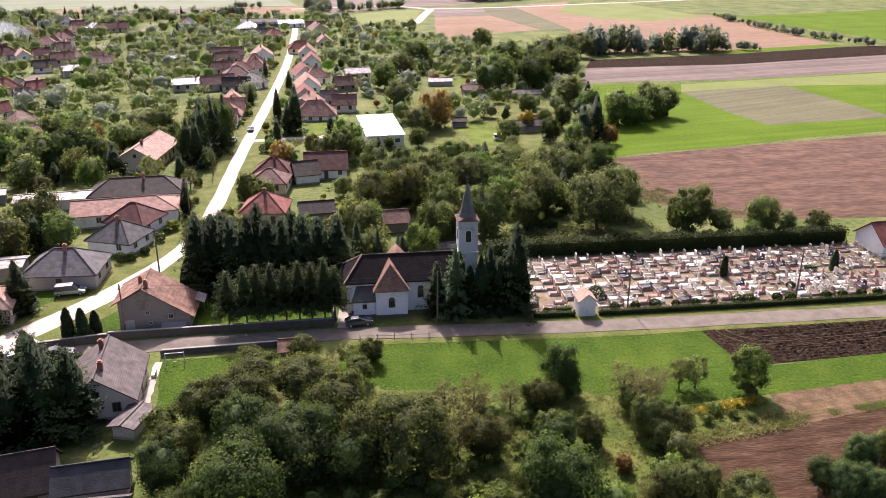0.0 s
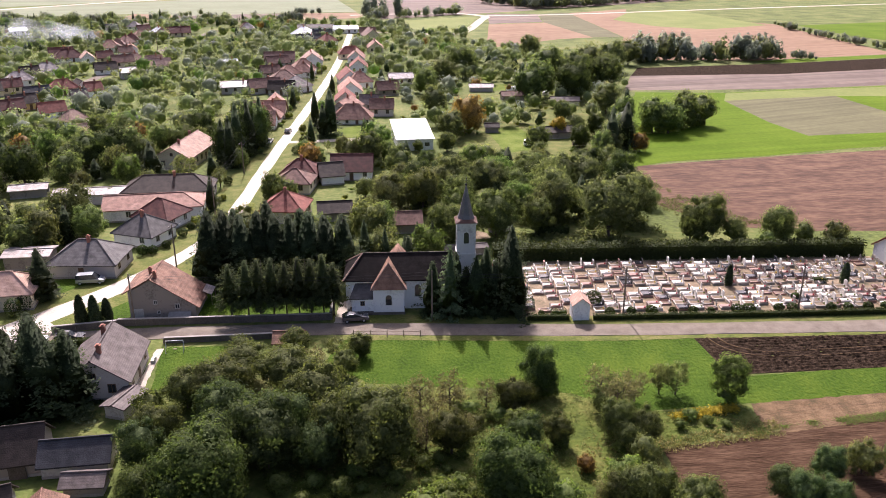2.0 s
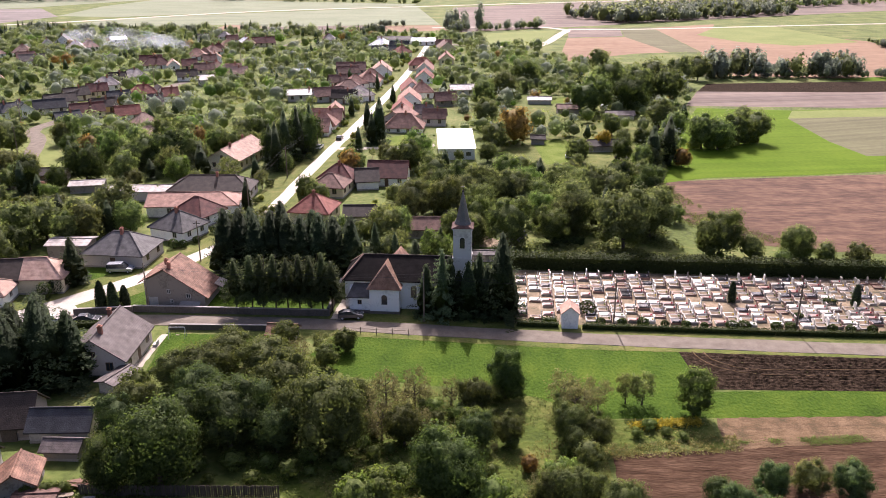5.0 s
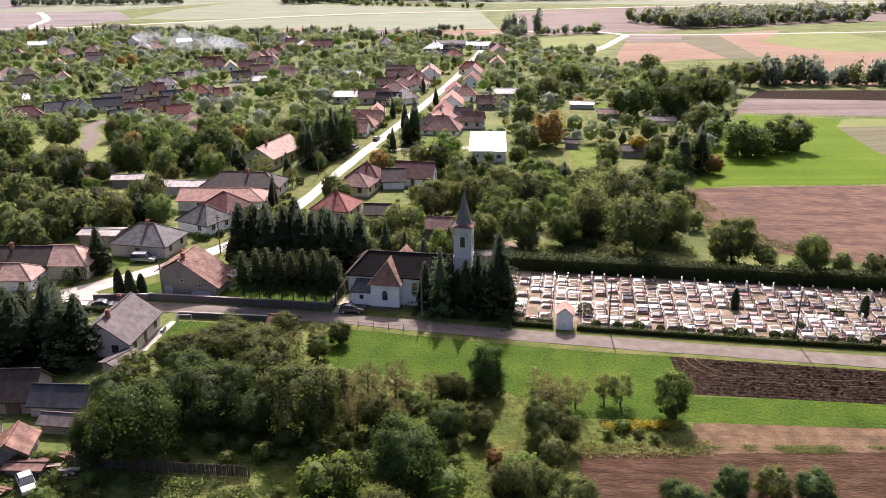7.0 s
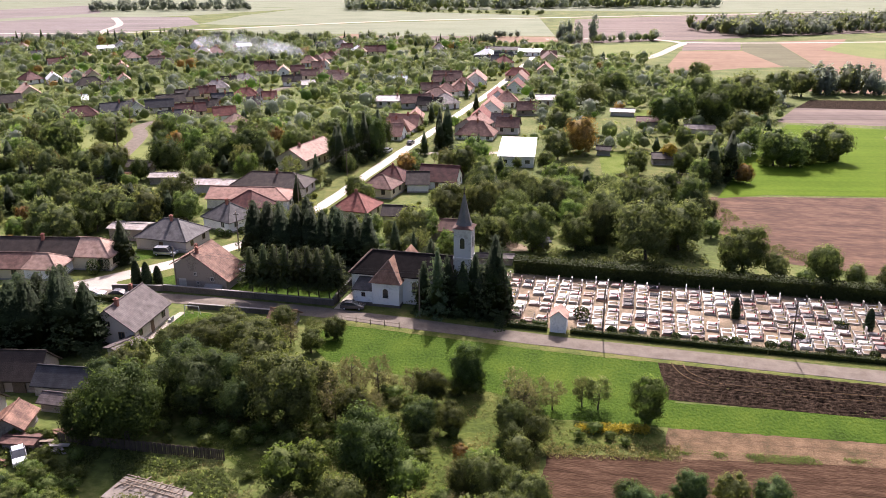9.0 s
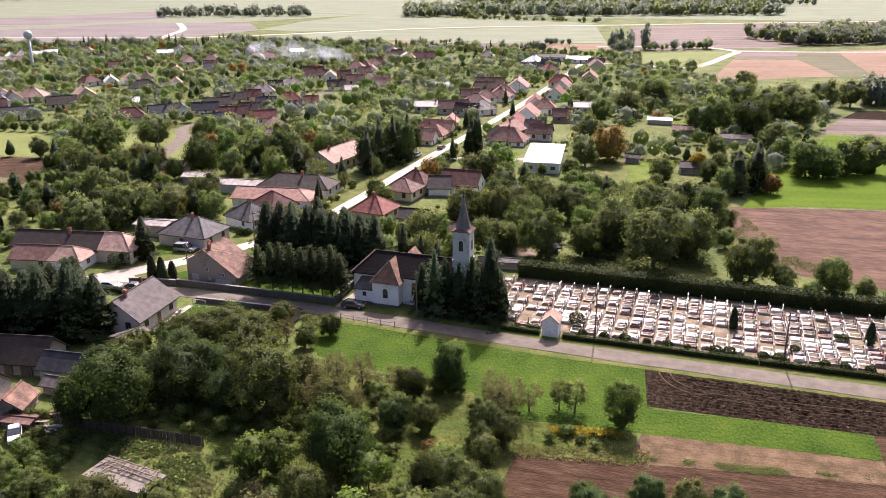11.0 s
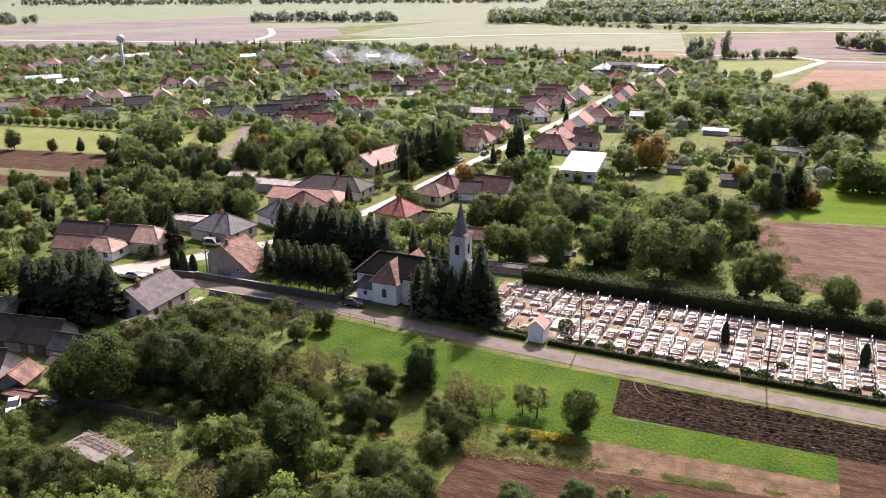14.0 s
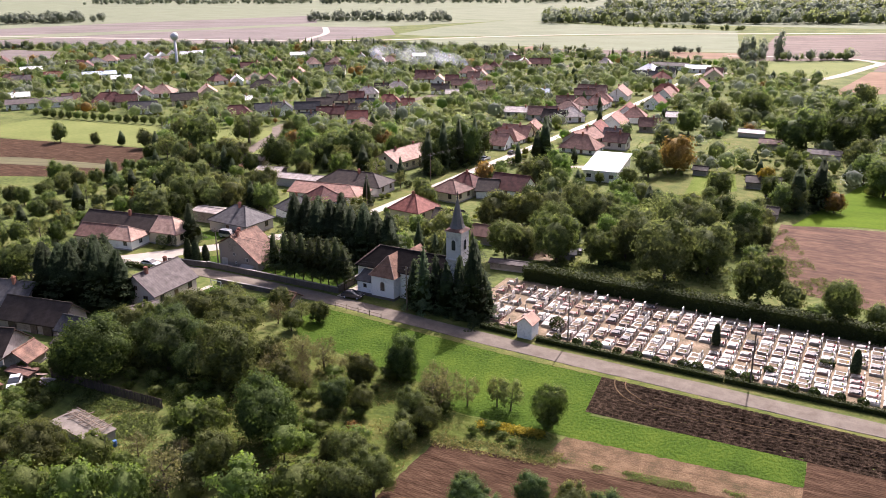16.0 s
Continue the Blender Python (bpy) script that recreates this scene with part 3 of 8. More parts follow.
sheet("verge_lane_north", [(-2, 116.4), (13, 115.7), (40, 114.3), (65, 113.8), (112, 114.2), (112, 117), (28, 117), (10, 118.9), (-2, 118.9)], M["verge"], 0.03, "trodden grass verge before the cemetery hedge", "verge")
sheet("lawn_of_pines", [(-24, 118), (-2.4, 118), (-2.4, 131), (-25, 133)], M["lush_grass"], 0.03, "mown lawn under the row of pines", "lawn")
sheet("lawn_of_house", [(-27, 109.2), (-12, 109), (-12, 97), (-25, 96)], M["lush_grass"], 0.03, "small lawn beside the grey-roofed house", "lawn")
sheet("orchard_grass", [(3, 96.5), (33, 92.8), (40, 87.7), (55.5, 89), (55.5, 84.5), (41, 79.4), (41, 62), (20, 60), (8, 66), (-3, 72), (-3, 90)], M["orchard"], 0.03, "rough sunlit orchard grass", "grass")
sheet("lawn_c", [(-62, 120), (-52, 128), (-45, 136.5), (-50, 137), (-68, 131)], M["lush_grass"], 0.03, "grass strip beside the street", "lawn")
sheet("lawn_corner", [(-44, 123), (-37.5, 131), (-33.5, 130), (-36, 117.4), (-44, 116)], M["lush_grass"], 0.03, "grass corner between street and lane", "lawn")

STREET = smooth_line([(-72, 96), (-58, 110), (-49.5, 120), (-41.5, 131), (-34.5, 144), (-29.4, 160), (-27.7, 182), (-27.0, 212), (-26.0, 240), (-24.5, 275), (-22.5, 330), (-21.4, 380), (-21.3, 430), (-22.2, 505), (-24, 540)], 5)
strip("road_street", STREET, lambda y: 3.4 + 1.4 * min(1, max(0, (150 - y) / 20)), M["pale_road"], 0.07, "sunlit pale asphalt village street", "road")
LANE = smooth_line([(-50, 112.4), (-30, 113.9), (-4, 114.2), (13, 113.4), (40, 112.0), (65, 111.6), (90, 111.4), (120, 112), (200, 116)], 5)
strip("verge_street", STREET, 15.0, M["verge"], 0.02, "grass verges along the village street", "verge")
SECOND = smooth_line([(-108, 205), (-124, 244), (-135, 262), (-128, 300), (-124, 340), (-120, 400), (-116, 480), (-108, 545)], 6)
strip("road_second", SECOND, 5.0, M["asphalt"], 0.06, "pale side street of the village", "road")
sheet("junction", [(-59, 108.5), (-50, 110.2), (-43, 111.0), (-43.6, 114.8), (-48, 119.0), (-55, 117.5)], M["pale_road"], 0.064, "pale worn road junction", "road")
strip("road_lane", LANE, 4.0, M["asphalt"], 0.07, "grey asphalt lane along the cemetery", "road")
strip("road_far", smooth_line([(-24, 530), (10, 525), (44, 518), (66, 600), (70, 632), (40, 655), (-30, 640)], 8), 6, M["gravel"], 0.08, "pale road leaving the village", "road")
strip("road_far_east", smooth_line([(70, 632), (130, 640), (300, 690), (700, 800)], 20), 6, M["gravel"], 0.08, "pale road through the fields", "road")
strip("road_overpass", smooth_line([(-380, 560), (-392, 588), (-425, 650), (-455, 715), (-520, 800)], 15), 7, M["gravel"], 0.1, "pale road rising to a distant crossing", "road")
sheet("lawn_gardens", [(26, 208), (62, 208), (78, 250), (80, 312), (30, 316), (26, 262)], M["verge"], 0.02, "mown grass between garden plots", "lawn")
FIELDS.pop()
sheet("park_lawn", [(-152, 206), (-100, 197), (-90, 208), (-112, 232), (-128, 248), (-150, 246)], M["pitch_grass"], 0.025, "mown park lawn beside the side street", "lawn")
sheet("church_path", [(-1.4, 116.2), (0.6, 116.2), (0.6, 124.5), (-1.0, 124.5)], M["gravel"], 0.06, "pale concrete path beside the church", "path")
strip("highway", smooth_line([(-1600, 480), (-900, 520), (-500, 600), (-370, 648), (-217, 795), (-56, 880), (200, 1000), (800, 1250)], 30), 9, M["gravel"], 0.09, "distant pale highway across the fields", "road")


# ---- trees ----
ICO = {}


def ico(level):
    """Corners and triangles of a unit ball."""
    if level not in ICO:
        bm = bmesh.new()
        bmesh.ops.create_icosphere(bm, subdivisions=level, radius=1)
        bm.verts.ensure_lookup_table()
        ICO[level] = np.array([v.co[:] for v in bm.verts]), np.array([[v.index for v in f.verts] for f in bm.faces])
        bm.free()
    return ICO[level]


def leaf_mesh(name, centres, normals, size, mat, rng, ragged=0.75, masses=(), loose=0.4):
    """One small three-cornered leaf clump at each centre, roughly facing its normal, over uneven inner masses of foliage (corners, triangles).
    The shading follows the outside of the crown, the more loosely the larger loose is."""
    n = len(centres)
    nrm = normals / (np.linalg.norm(normals, axis=1)[:, None] + 1e-9) + rng.normal(0, ragged, (n, 3))
    nrm /= np.linalg.norm(nrm, axis=1)[:, None] + 1e-9
    ref = rng.normal(0, 1, (n, 3))
    u = np.cross(nrm, ref)
    u /= np.linalg.norm(u, axis=1)[:, None] + 1e-9
    v = np.cross(nrm, u)
    s = (np.asarray(size).reshape(-1, 1) if np.ndim(size) else size) * rng.uniform(0.6, 1.3, (n, 1))
    verts = [np.stack([centres - u * s * 0.5 - v * s * 0.33, centres + u * s * 0.5 - v * s * 0.33, centres + v * s * 0.62], axis=1).reshape(-1, 3)]
    outward = normals / (np.linalg.norm(normals, axis=1)[:, None] + 1e-9)
    shade = [np.repeat(outward * (1 - loose) + nrm * loose, 3, axis=0)]
    loops, count = [np.arange(3 * n, dtype=np.int32)], 3 * n
    for co, tri in masses:
        verts.append(co)
        shade.append(co - co.mean(axis=0))
        loops.append((tri + count).ravel().astype(np.int32))
        count += len(co)
    verts, loops = np.concatenate(verts), np.concatenate(loops)
    me = bpy.data.meshes.new(name)
    me.vertices.add(len(verts))
    me.vertices.foreach_set("co", verts.ravel())
    me.loops.add(len(loops))
    me.loops.foreach_set("vertex_index", loops)
    me.polygons.add(len(loops) // 3)
    me.polygons.foreach_set("loop_start", np.arange(0, len(loops), 3, dtype=np.int32))
    me.update(calc_edges=True)
    shade = np.concatenate(shade)
    shade /= np.linalg.norm(shade, axis=1)[:, None] + 1e-9
    me.shade_smooth()
    me.normals_split_custom_set_from_vertices(shade.tolist())
    me.materials.append(mat)
    return me


def lump(rng, centre, half, level, rough=0.16):
    """An uneven lump of foliage."""
    co, tri = ico(level)
    return co * (1 + rng.uniform(-rough, rough, (len(co), 1))) * np.asarray(half) + np.asarray(centre), tri


def open_crown(rng, leaves, lobes, low=0.22):
    """Leaf places strewn through a thin crown, within a unit tree: height 1, crown radius 0.45."""
    c, d = [], []
    for i in range(lobes):
        a, h = i * 2.4 + rng.uniform(-0.5, 0.5), low + (0.88 - low) * ((i + 0.5) / lobes) ** 0.9
        out = 0.30 * math.sin(math.pi * min(1, max(0.12, (h - low * 0.4) / (1.05 - low * 0.4)))) * rng.uniform(0.75, 1.15)
        p = rng.normal(0, 1, (leaves // lobes, 3))
        p /= np.linalg.norm(p, axis=1)[:, None]
        d.append(p)
        c.append(np.array((out * math.cos(a), out * math.sin(a), h)) + p * rng.uniform(0.2, 1.05, (len(p), 1)) * rng.uniform(0.14, 0.22))
    return np.concatenate(c), np.concatenate(d), []


def round_crown(rng, leaves, lobes, droop=0.0, low=-0.02, filled=0.6, level=2, loose=1.0):
    """Leaf places over the bulges of a full crown, within a unit tree: height 1, crown radius 0.45."""
    mid, tall = (1 + low) / 2, (1 - low) / 2
    cs, rs = [], []
    for i in range(lobes):
        z = -0.75 + 1.7 * (i + 0.5) / lobes
        a, k = i * 2.39996 + rng.uniform(-0.35, 0.35), math.sqrt(max(0.02, 1 - z * z))
        push = 0.65 + loose * rng.uniform(-0.17, 0.19)
        cs.append((0.45 * push * k * math.cos(a), 0.45 * push * k * math.sin(a), mid + tall * push * z))
        rs.append(rng.uniform(0.10, 0.205) * (0.92 if loose > 1 else 1 if lobes > 16 else 1.18))
    cs, rs = np.array(cs), np.array(rs)
    body = np.array((0.31, 0.31, tall * 0.74)) * (1.12 - 0.12 * loose)
    many = leaves * 3
    pick = rng.choice(lobes, many, p=rs ** 2 / (rs ** 2).sum())
    d = rng.normal(0, 1, (many, 3))
    d /= np.linalg.norm(d, axis=1)[:, None]
    c = cs[pick] + d * rs[pick][:, None] * (0.66 + 0.68 * rng.uniform(0, 1, (many, 1)) ** (2.0 if loose <= 1 else 1.5)) * np.array((1, 1, 0.95))
    hid = np.linalg.norm((c - np.array((0, 0, mid))) / body, axis=1) < 0.95
    for p, r in zip(cs, rs):
        hid |= np.linalg.norm((c - p) / r, axis=1) < 0.62
    c, d = c[~hid][:leaves], d[~hid][:leaves]
    out = (c - np.array((0, 0, mid))) / np.array((0.45, 0.45, tall))
    d = d + 0.7 * out
    c[:, 2] -= droop * np.hypot(c[:, 0], c[:, 1])
    masses = [lump(rng, (0, 0, mid), body * 0.84, level)]
    masses += [lump(rng, p - np.array((0, 0, droop * math.hypot(p[0], p[1]))), r * filled * np.array((1, 1, 0.95)), 1, 0.24) for p, r in zip(cs, rs) if level > 1]
    return c, d, masses


def spruce_crown(rng, leaves, low=0.06, spread=0.2, taper=1.0, whorls=16, solid=0.7, level=3):
    """Leaf places on drooping whorls of branches of a conifer of height 1."""
    cs, ds = [], []
    arms = 9
    share = [(1 - (w + 0.5) / whorls) + 0.16 for w in range(whorls)]
    for w in range(whorls):
        f = (w + rng.uniform(-0.35, 0.35)) / whorls
        f = max(0.0, f)
        z0 = low + (0.985 - low) * f
        per = max(2, int(leaves * share[w] / sum(share) / arms))
        reach = spread * (1 - f) ** taper * rng.uniform(0.8, 1.15) + 0.008
        for b in range(arms):
            a = 2 * math.pi * (b + rng.uniform(-0.4, 0.4)) / arms + w
            r = reach * rng.uniform(0.4, 1.4) * (1 + 0.25 * math.sin(3.1 * w + 1.7 * b))
            t = rng.uniform(0.25, 1, per) ** 0.7
            wide = rng.normal(0, 0.13, per) * r * t
            x, y = t * r * math.cos(a) - wide * math.sin(a), t * r * math.sin(a) + wide * math.cos(a)
            z = z0 - 0.32 * t * r * (1.1 - f) + rng.normal(0, 0.008, per)
            cs.append(np.stack([x, y, z], 1))
            ds.append(np.stack([0.7 * math.cos(a) * np.ones(per), 0.7 * math.sin(a) * np.ones(per), np.ones(per)], 1))
    co, tri = ico(level)
    f = (co[:, 2] + 1) / 2
    r = spread * solid * np.minimum((1 - f) ** taper, 0.35 + 4 * f) * rng.uniform(0.7, 1.25, len(co))
    a = np.arctan2(co[:, 1], co[:, 0])
    masses = [(np.stack([r * np.cos(a), r * np.sin(a), low + (0.96 - low) * f], 1), tri)] if solid else []
    return np.concatenate(cs), np.concatenate(ds), masses


def trunk_mesh(name, rng, top, girth, limbs, first, reach):
    bm = bmesh.new()
    lean = rng.uniform(-0.02, 0.02, 2)
    tube(bm, [(lean[0] * k * 3, lean[1] * k * 3, top * k - 0.01) for k in (0, 0.08, 0.35, 0.7, 1)], [girth * 1.35, girth, girth * 0.82, girth * 0.5, girth * 0.12], 7)
    for i in range(limbs):
        a, z = i * 2.4 + rng.uniform(-0.4, 0.4), first + (top * 0.85 - first) * i / max(1, limbs)
        r = reach * rng.uniform(0.7, 1.1)
        tube(bm, [(0, 0, z), (r * 0.45 * math.cos(a), r * 0.45 * math.sin(a), z + r * 0.3), (r * math.cos(a + 0.2), r * math.sin(a + 0.2), z + r * 0.75)], [girth * 0.5, girth * 0.3, girth * 0.08], 5)
    return mesh_of(name, bm, M["bark"], True)


# kind: name, label, leaf material, leaves, leaf size (of tree height 1), form, shape
KINDS = {
    "W": ("walnut_tree", "broad walnut tree with dense dark green leaves", "walnut_leaf", 7600, 0.028, "round", dict(lobes=26)),
    "D": ("leafy_tree", "rounded leafy tree with mid green crown", "green_leaf", 3700, 0.036, "round", dict(lobes=22)),
    "O": ("orchard_tree", "olive green orchard tree turning in autumn", "olive_leaf", 3700, 0.036, "round", dict(lobes=24)),
    "B": ("thinning_tree", "thin orchard tree with brownish, half-bare crown", "brown_leaf", 1400, 0.038, "open", dict(lobes=16)),
    "F": ("fruit_tree", "small fruit tree with sparse leaves", "olive_leaf", 2000, 0.044, "open", dict(lobes=12, low=0.3)),
    "H": ("shrub", "wild green shrub in the rough grass", "shrub_leaf", 1000, 0.06, "bush", dict(lobes=11, low=0.0, filled=0.45)),
    "G": ("willow_tree", "grey-green willow with drooping fine leaves", "willow_leaf", 3600, 0.034, "round", dict(lobes=24, droop=0.12)),
    "Y": ("yellow_tree", "small tree with yellow autumn leaves", "yellow_leaf", 2200, 0.05, "round", dict(lobes=17, low=0.15)),
    "A": ("autumn_tree", "tree with orange-brown autumn leaves", "autumn_leaf", 3200, 0.045, "round", dict(lobes=20, low=0.1)),
    "S": ("spruce", "tall dark green spruce", "needle", 6400, 0.0205, "cone", dict(spread=0.2, low=0.04, taper=0.72, whorls=20)),
    "P": ("pine", "slender pine with bare lower trunk", "pine_needle", 4800, 0.0225, "cone", dict(spread=0.19, low=0.3, taper=0.5, whorls=15, solid=0.45)),
    "L": ("larch", "light green larch beside the church", "larch_needle", 5200, 0.024, "cone", dict(spread=0.2, low=0.08, taper=0.6, whorls=18, solid=0.5)),
    "V": ("pear_tree", "upright pear tree with light green leaves", "light_leaf", 4600, 0.034, "round", dict(lobes=22, low=0.16)),
    "N": ("ash_tree", "dense tree of the overgrown orchard, green leaves darkened for shade", "ash_leaf", 6400, 0.028, "round", dict(lobes=26)),
    "E": ("plum_tree", "tree of the overgrown orchard, olive leaves darkened for shade", "plum_leaf", 5900, 0.028, "round", dict(lobes=26)),
    "K": ("shrub", "wild green shrub in the rough grass", "shaded_shrub_leaf", 1450, 0.05, "bush", dict(lobes=12, low=0.0, filled=0.45)),
    "Q": ("spruce", "broad dark spruce with drooping branches", "needle", 8200, 0.0185, "cone", dict(spread=0.2, low=0.03, taper=0.64, whorls=22, solid=0.72)),
    "T": ("thuja", "clipped dark green columnar thuja", "needle", 2600, 0.045, "column", dict()),
}
TREES = {}
# Near trees swap to the kinds whose leaf colour holds their shade.
SHADED = {"D": "N", "O": "E", "H": "K"}


def tree_models(key, far):
    """The model trees of a kind: a fine set for those near the camera's way and a coarse one for the village behind."""
    name, label, leafmat, leaves, size, form, more = KINDS[key]
    found = []
    for variant in range(4 if form == "round" else 2):
        rng = np.random.default_rng(hash_of(key) * 10 + variant + (500 if far else 0))
        n, s = (leaves, size) if not far else (max(800, leaves // (5 if form == "cone" else 3)), size * 1.4)
        if form == "cone":
            c, d, masses = spruce_crown(rng, n, level=2 if far else 3, **more)
            s = s * (0.5 + 0.7 * (1 - c[:, 2]))
            trunk = trunk_mesh("trunk", rng, 0.95, 0.011, 0, 0.3, 0.1)
        elif form == "column":
            z = rng.uniform(0.0, 1, n)
            a = rng.uniform(0, 2 * math.pi, n)
            r = 0.17 * np.sqrt(np.clip(1 - z ** 1.8, 0, 1)) * (0.75 + 0.25 * np.minimum(1, z * 6)) * rng.uniform(0.8, 1.06, n)
            c = np.stack([r * np.cos(a), r * np.sin(a), 0.03 + 0.95 * z], 1)
            d = np.stack([np.cos(a), np.sin(a), 0.6 + 0 * a], 1)
            masses = [lump(rng, (0, 0, 0.45), (0.13, 0.13, 0.45), 2)]
            trunk = trunk_mesh("trunk", rng, 0.5, 0.02, 0, 0.3, 0.1)
        elif form == "open":
            c, d, masses = open_crown(rng, n, **more)
            trunk = trunk_mesh("trunk", rng, 0.78, 0.026, 9, 0.16, 0.3)
        else:
            c, d, masses = round_crown(rng, n, **(dict(more, lobes=int(more["lobes"] * 1.25), loose=1.3) if not far else dict(more, lobes=14, low=-0.06, loose=0.4)), level=2)
            trunk = trunk_mesh("trunk", rng, 0.6, 0.028 if form == "round" else 0.015, 5 if form == "round" else 3, 0.16, 0.3)
        found.append((trunk, leaf_mesh("crown", c, d, s, M[leafmat], rng, 0.32 if far or key in "DOVGA" else 0.42, masses, 0.18 if far or key in "DOVGA" else 0.3)))
    return found


def hash_of(key):
    return sum(ord(c) * (i + 3) for i, c in enumerate(key))


NEAR_LIMIT = 114.0
NATURAL_RADIUS = {"round": 0.45, "open": 0.45, "bush": 0.45, "cone": 0.2, "column": 0.17}
tree_count = 0


CLEARING = [(33.3, 94.3), (35.6, 94.1), (36.3, 84.4), (34.1, 72.7), (28.9, 73.1), (28.1, 80.2), (30.8, 84.9)]


def inside(x, y, poly):
    hit, j = False, len(poly) - 1
    for i in range(len(poly)):
        (xi, yi), (xj, yj) = poly[i], poly[j]
        if (yi > y) != (yj > y) and x < (xj - xi) * (y - yi) / (yj - yi) + xi:
            hit = not hit
        j = i
    return hit


def planted(key, spots, anywhere=False, exact=False):
    """Trees of one kind at (x, y, height, crown radius); near ones take copies with leaves darkened for shade."""
    global tree_count
    for x, y, h, r in spots:
        kind = SHADED.get(key, key) if y < 112 and x > -60 else key
        name, label, leafmat, leaves, size, form, more = KINDS[kind]
        if inside(x, y, CLEARING) and not anywhere:
            continue
        far = y > 150 or x < -75 if form == "cone" else (y > NEAR_LIMIT or x < -45) and not (r > 3.4 and y < 190 and x > -60) or form == "round" and r < 2.0
        if (kind, far) not in TREES:
            TREES[kind, far] = tree_models(kind, far)
        trunk, crown = TREES[kind, far][tree_count % len(TREES[kind, far])]
        turn = (tree_count * 137.5) % 360
        k = r / NATURAL_RADIUS[form] * (1.22 if form == "cone" else 0.95)
        h *= 1.0 if form == "cone" else 0.94
        if form == "cone" and not exact:
            h *= 0.88 + 0.22 * ((tree_count * 0.618) % 1)
        ob = base(name, Matrix.Translation((x, y, 0)) @ Matrix.Rotation(radians(turn), 4, "Z") @ Matrix.Diagonal((k, k, h, 1)), label, "shrub" if key == "H" else "tree", group="trees of the village")
        shared("trunk", trunk, ob)
        shared("crown", crown, ob)
        tree_count += 1


# ---- houses ----
def roof_bm(L, W, eave, ridge, hip0, hip1, over=0.45, thick=0.16):
    """A closed gable or hipped roof shell; the ridge runs along x."""
    slope = (ridge - eave) / (W / 2)
    ze = eave - slope * over
    x0, x1, y1 = -L / 2 - over, L / 2 + over, W / 2 + over
    r0 = -L / 2 + hip0 * W / 2 * 0.95 if hip0 else x0
    r1 = L / 2 - hip1 * W / 2 * 0.95 if hip1 else x1
    if r0 > r1 - 0.3:
        r0, r1 = (r0 + r1) / 2 - 0.15, (r0 + r1) / 2 + 0.15
    bm = bmesh.new()
    top = [(x0, -y1, ze), (x1, -y1, ze), (x1, y1, ze), (x0, y1, ze), (r0, 0, ridge), (r1, 0, ridge)]
    a = [bm.verts.new((x, y, z + 0.03)) for x, y, z in top]
    b = [bm.verts.new((x, y, z - thick)) for x, y, z in top]
    for v, flip in ((a, False), (b, True)):
        for f in ((0, 1, 5, 4), (2, 3, 4, 5), (3, 0, 4), (1, 2, 5)):
            if len(f) == 3 and ((f[0] == 3 and not hip0) or (f[0] == 1 and not hip1)):
                continue
            q = [v[i] for i in f]
            bm.faces.new(q[::-1] if flip else q)
    for i, j in ((0, 1), (2, 3)):
        bm.faces.new((b[i], b[j], a[j], a[i]))
    for hip, i, j, k in ((hip0, 3, 0, 4), (hip1, 1, 2, 5)):
        if hip:
            bm.faces.new((b[i], b[j], a[j], a[i]))
        else:
            bm.faces.new((b[i], b[k], a[k], a[i]))
            bm.faces.new((b[k], b[j], a[j], a[k]))
    return bm, r0, r1, slope


def walls_bm(L, W, eave, ridge, hip0, hip1):
    bm = bmesh.new()
    x, y = L / 2, W / 2
    lo = [bm.verts.new(p) for p in ((-x, -y, -0.3), (x, -y, -0.3), (x, y, -0.3), (-x, y, -0.3))]
    hi = [bm.verts.new(p) for p in ((-x, -y, eave - 0.1), (x, -y, eave - 0.1), (x, y, eave - 0.1), (-x, y, eave - 0.1))]
    for i in range(4):
        bm.faces.new((lo[i], lo[(i + 1) % 4], hi[(i + 1) % 4], hi[i]))
    for hip, i, j, xx in ((hip0, 3, 0, -x), (hip1, 1, 2, x)):
        if not hip:
            bm.faces.new((hi[i], hi[j], bm.verts.new((xx, 0, ridge - 0.18))))
    return bm


WINDOW = {}
HOUSES = []


def window_meshes(w, h, dark):
    key = (round(w, 2), round(h, 2), dark)
    if key not in WINDOW:
        bm = bmesh.new()
        for q in ((-w / 2, -h / 2, w / 2, -h / 2 + 0.1), (-w / 2, h / 2 - 0.1, w / 2, h / 2), (-w / 2, -h / 2 + 0.1, -w / 2 + 0.1, h / 2 - 0.1), (w / 2 - 0.1, -h / 2 + 0.1, w / 2, h / 2 - 0.1), (-0.04, -h / 2 + 0.1, 0.04, h / 2 - 0.1)):
            box(bm, q[0], -0.07, q[1], q[2], 0.05, q[3])
        f = mesh_of("window_frame", bm, M["frame_brown" if dark else "frame_white"])
        bm = bmesh.new()
        box(bm, -w / 2 + 0.05, -0.03, -h / 2 + 0.05, w / 2 - 0.05, 0.05, h / 2 - 0.05)
        WINDOW[key] = f, mesh_of("pane", bm, M["glass"])
    return WINDOW[key]


def add_window(parent, x, y, z, turn, w=1.1, h=1.35, dark=False):
    f, g = window_meshes(w, h, dark)
    ob = shared("window", f, parent, pose(x, y, z, 0, 0, turn))
    shared("pane", g, ob)
    return ob


ROOF_WORDS = {"oldred": "weathered red tile", "red": "red tile", "lightred": "pale red tile", "pinkred": "pinkish tile", "darkred": "dark red tile", "brown": "brown tile", "darkbrown": "dark brown tile",
              "grey": "grey slate", "slate": "dark slate", "greytile": "grey fibre-cement", "sheet": "weathered sheet", "blue": "bluish sheet", "white": "white sheet"}
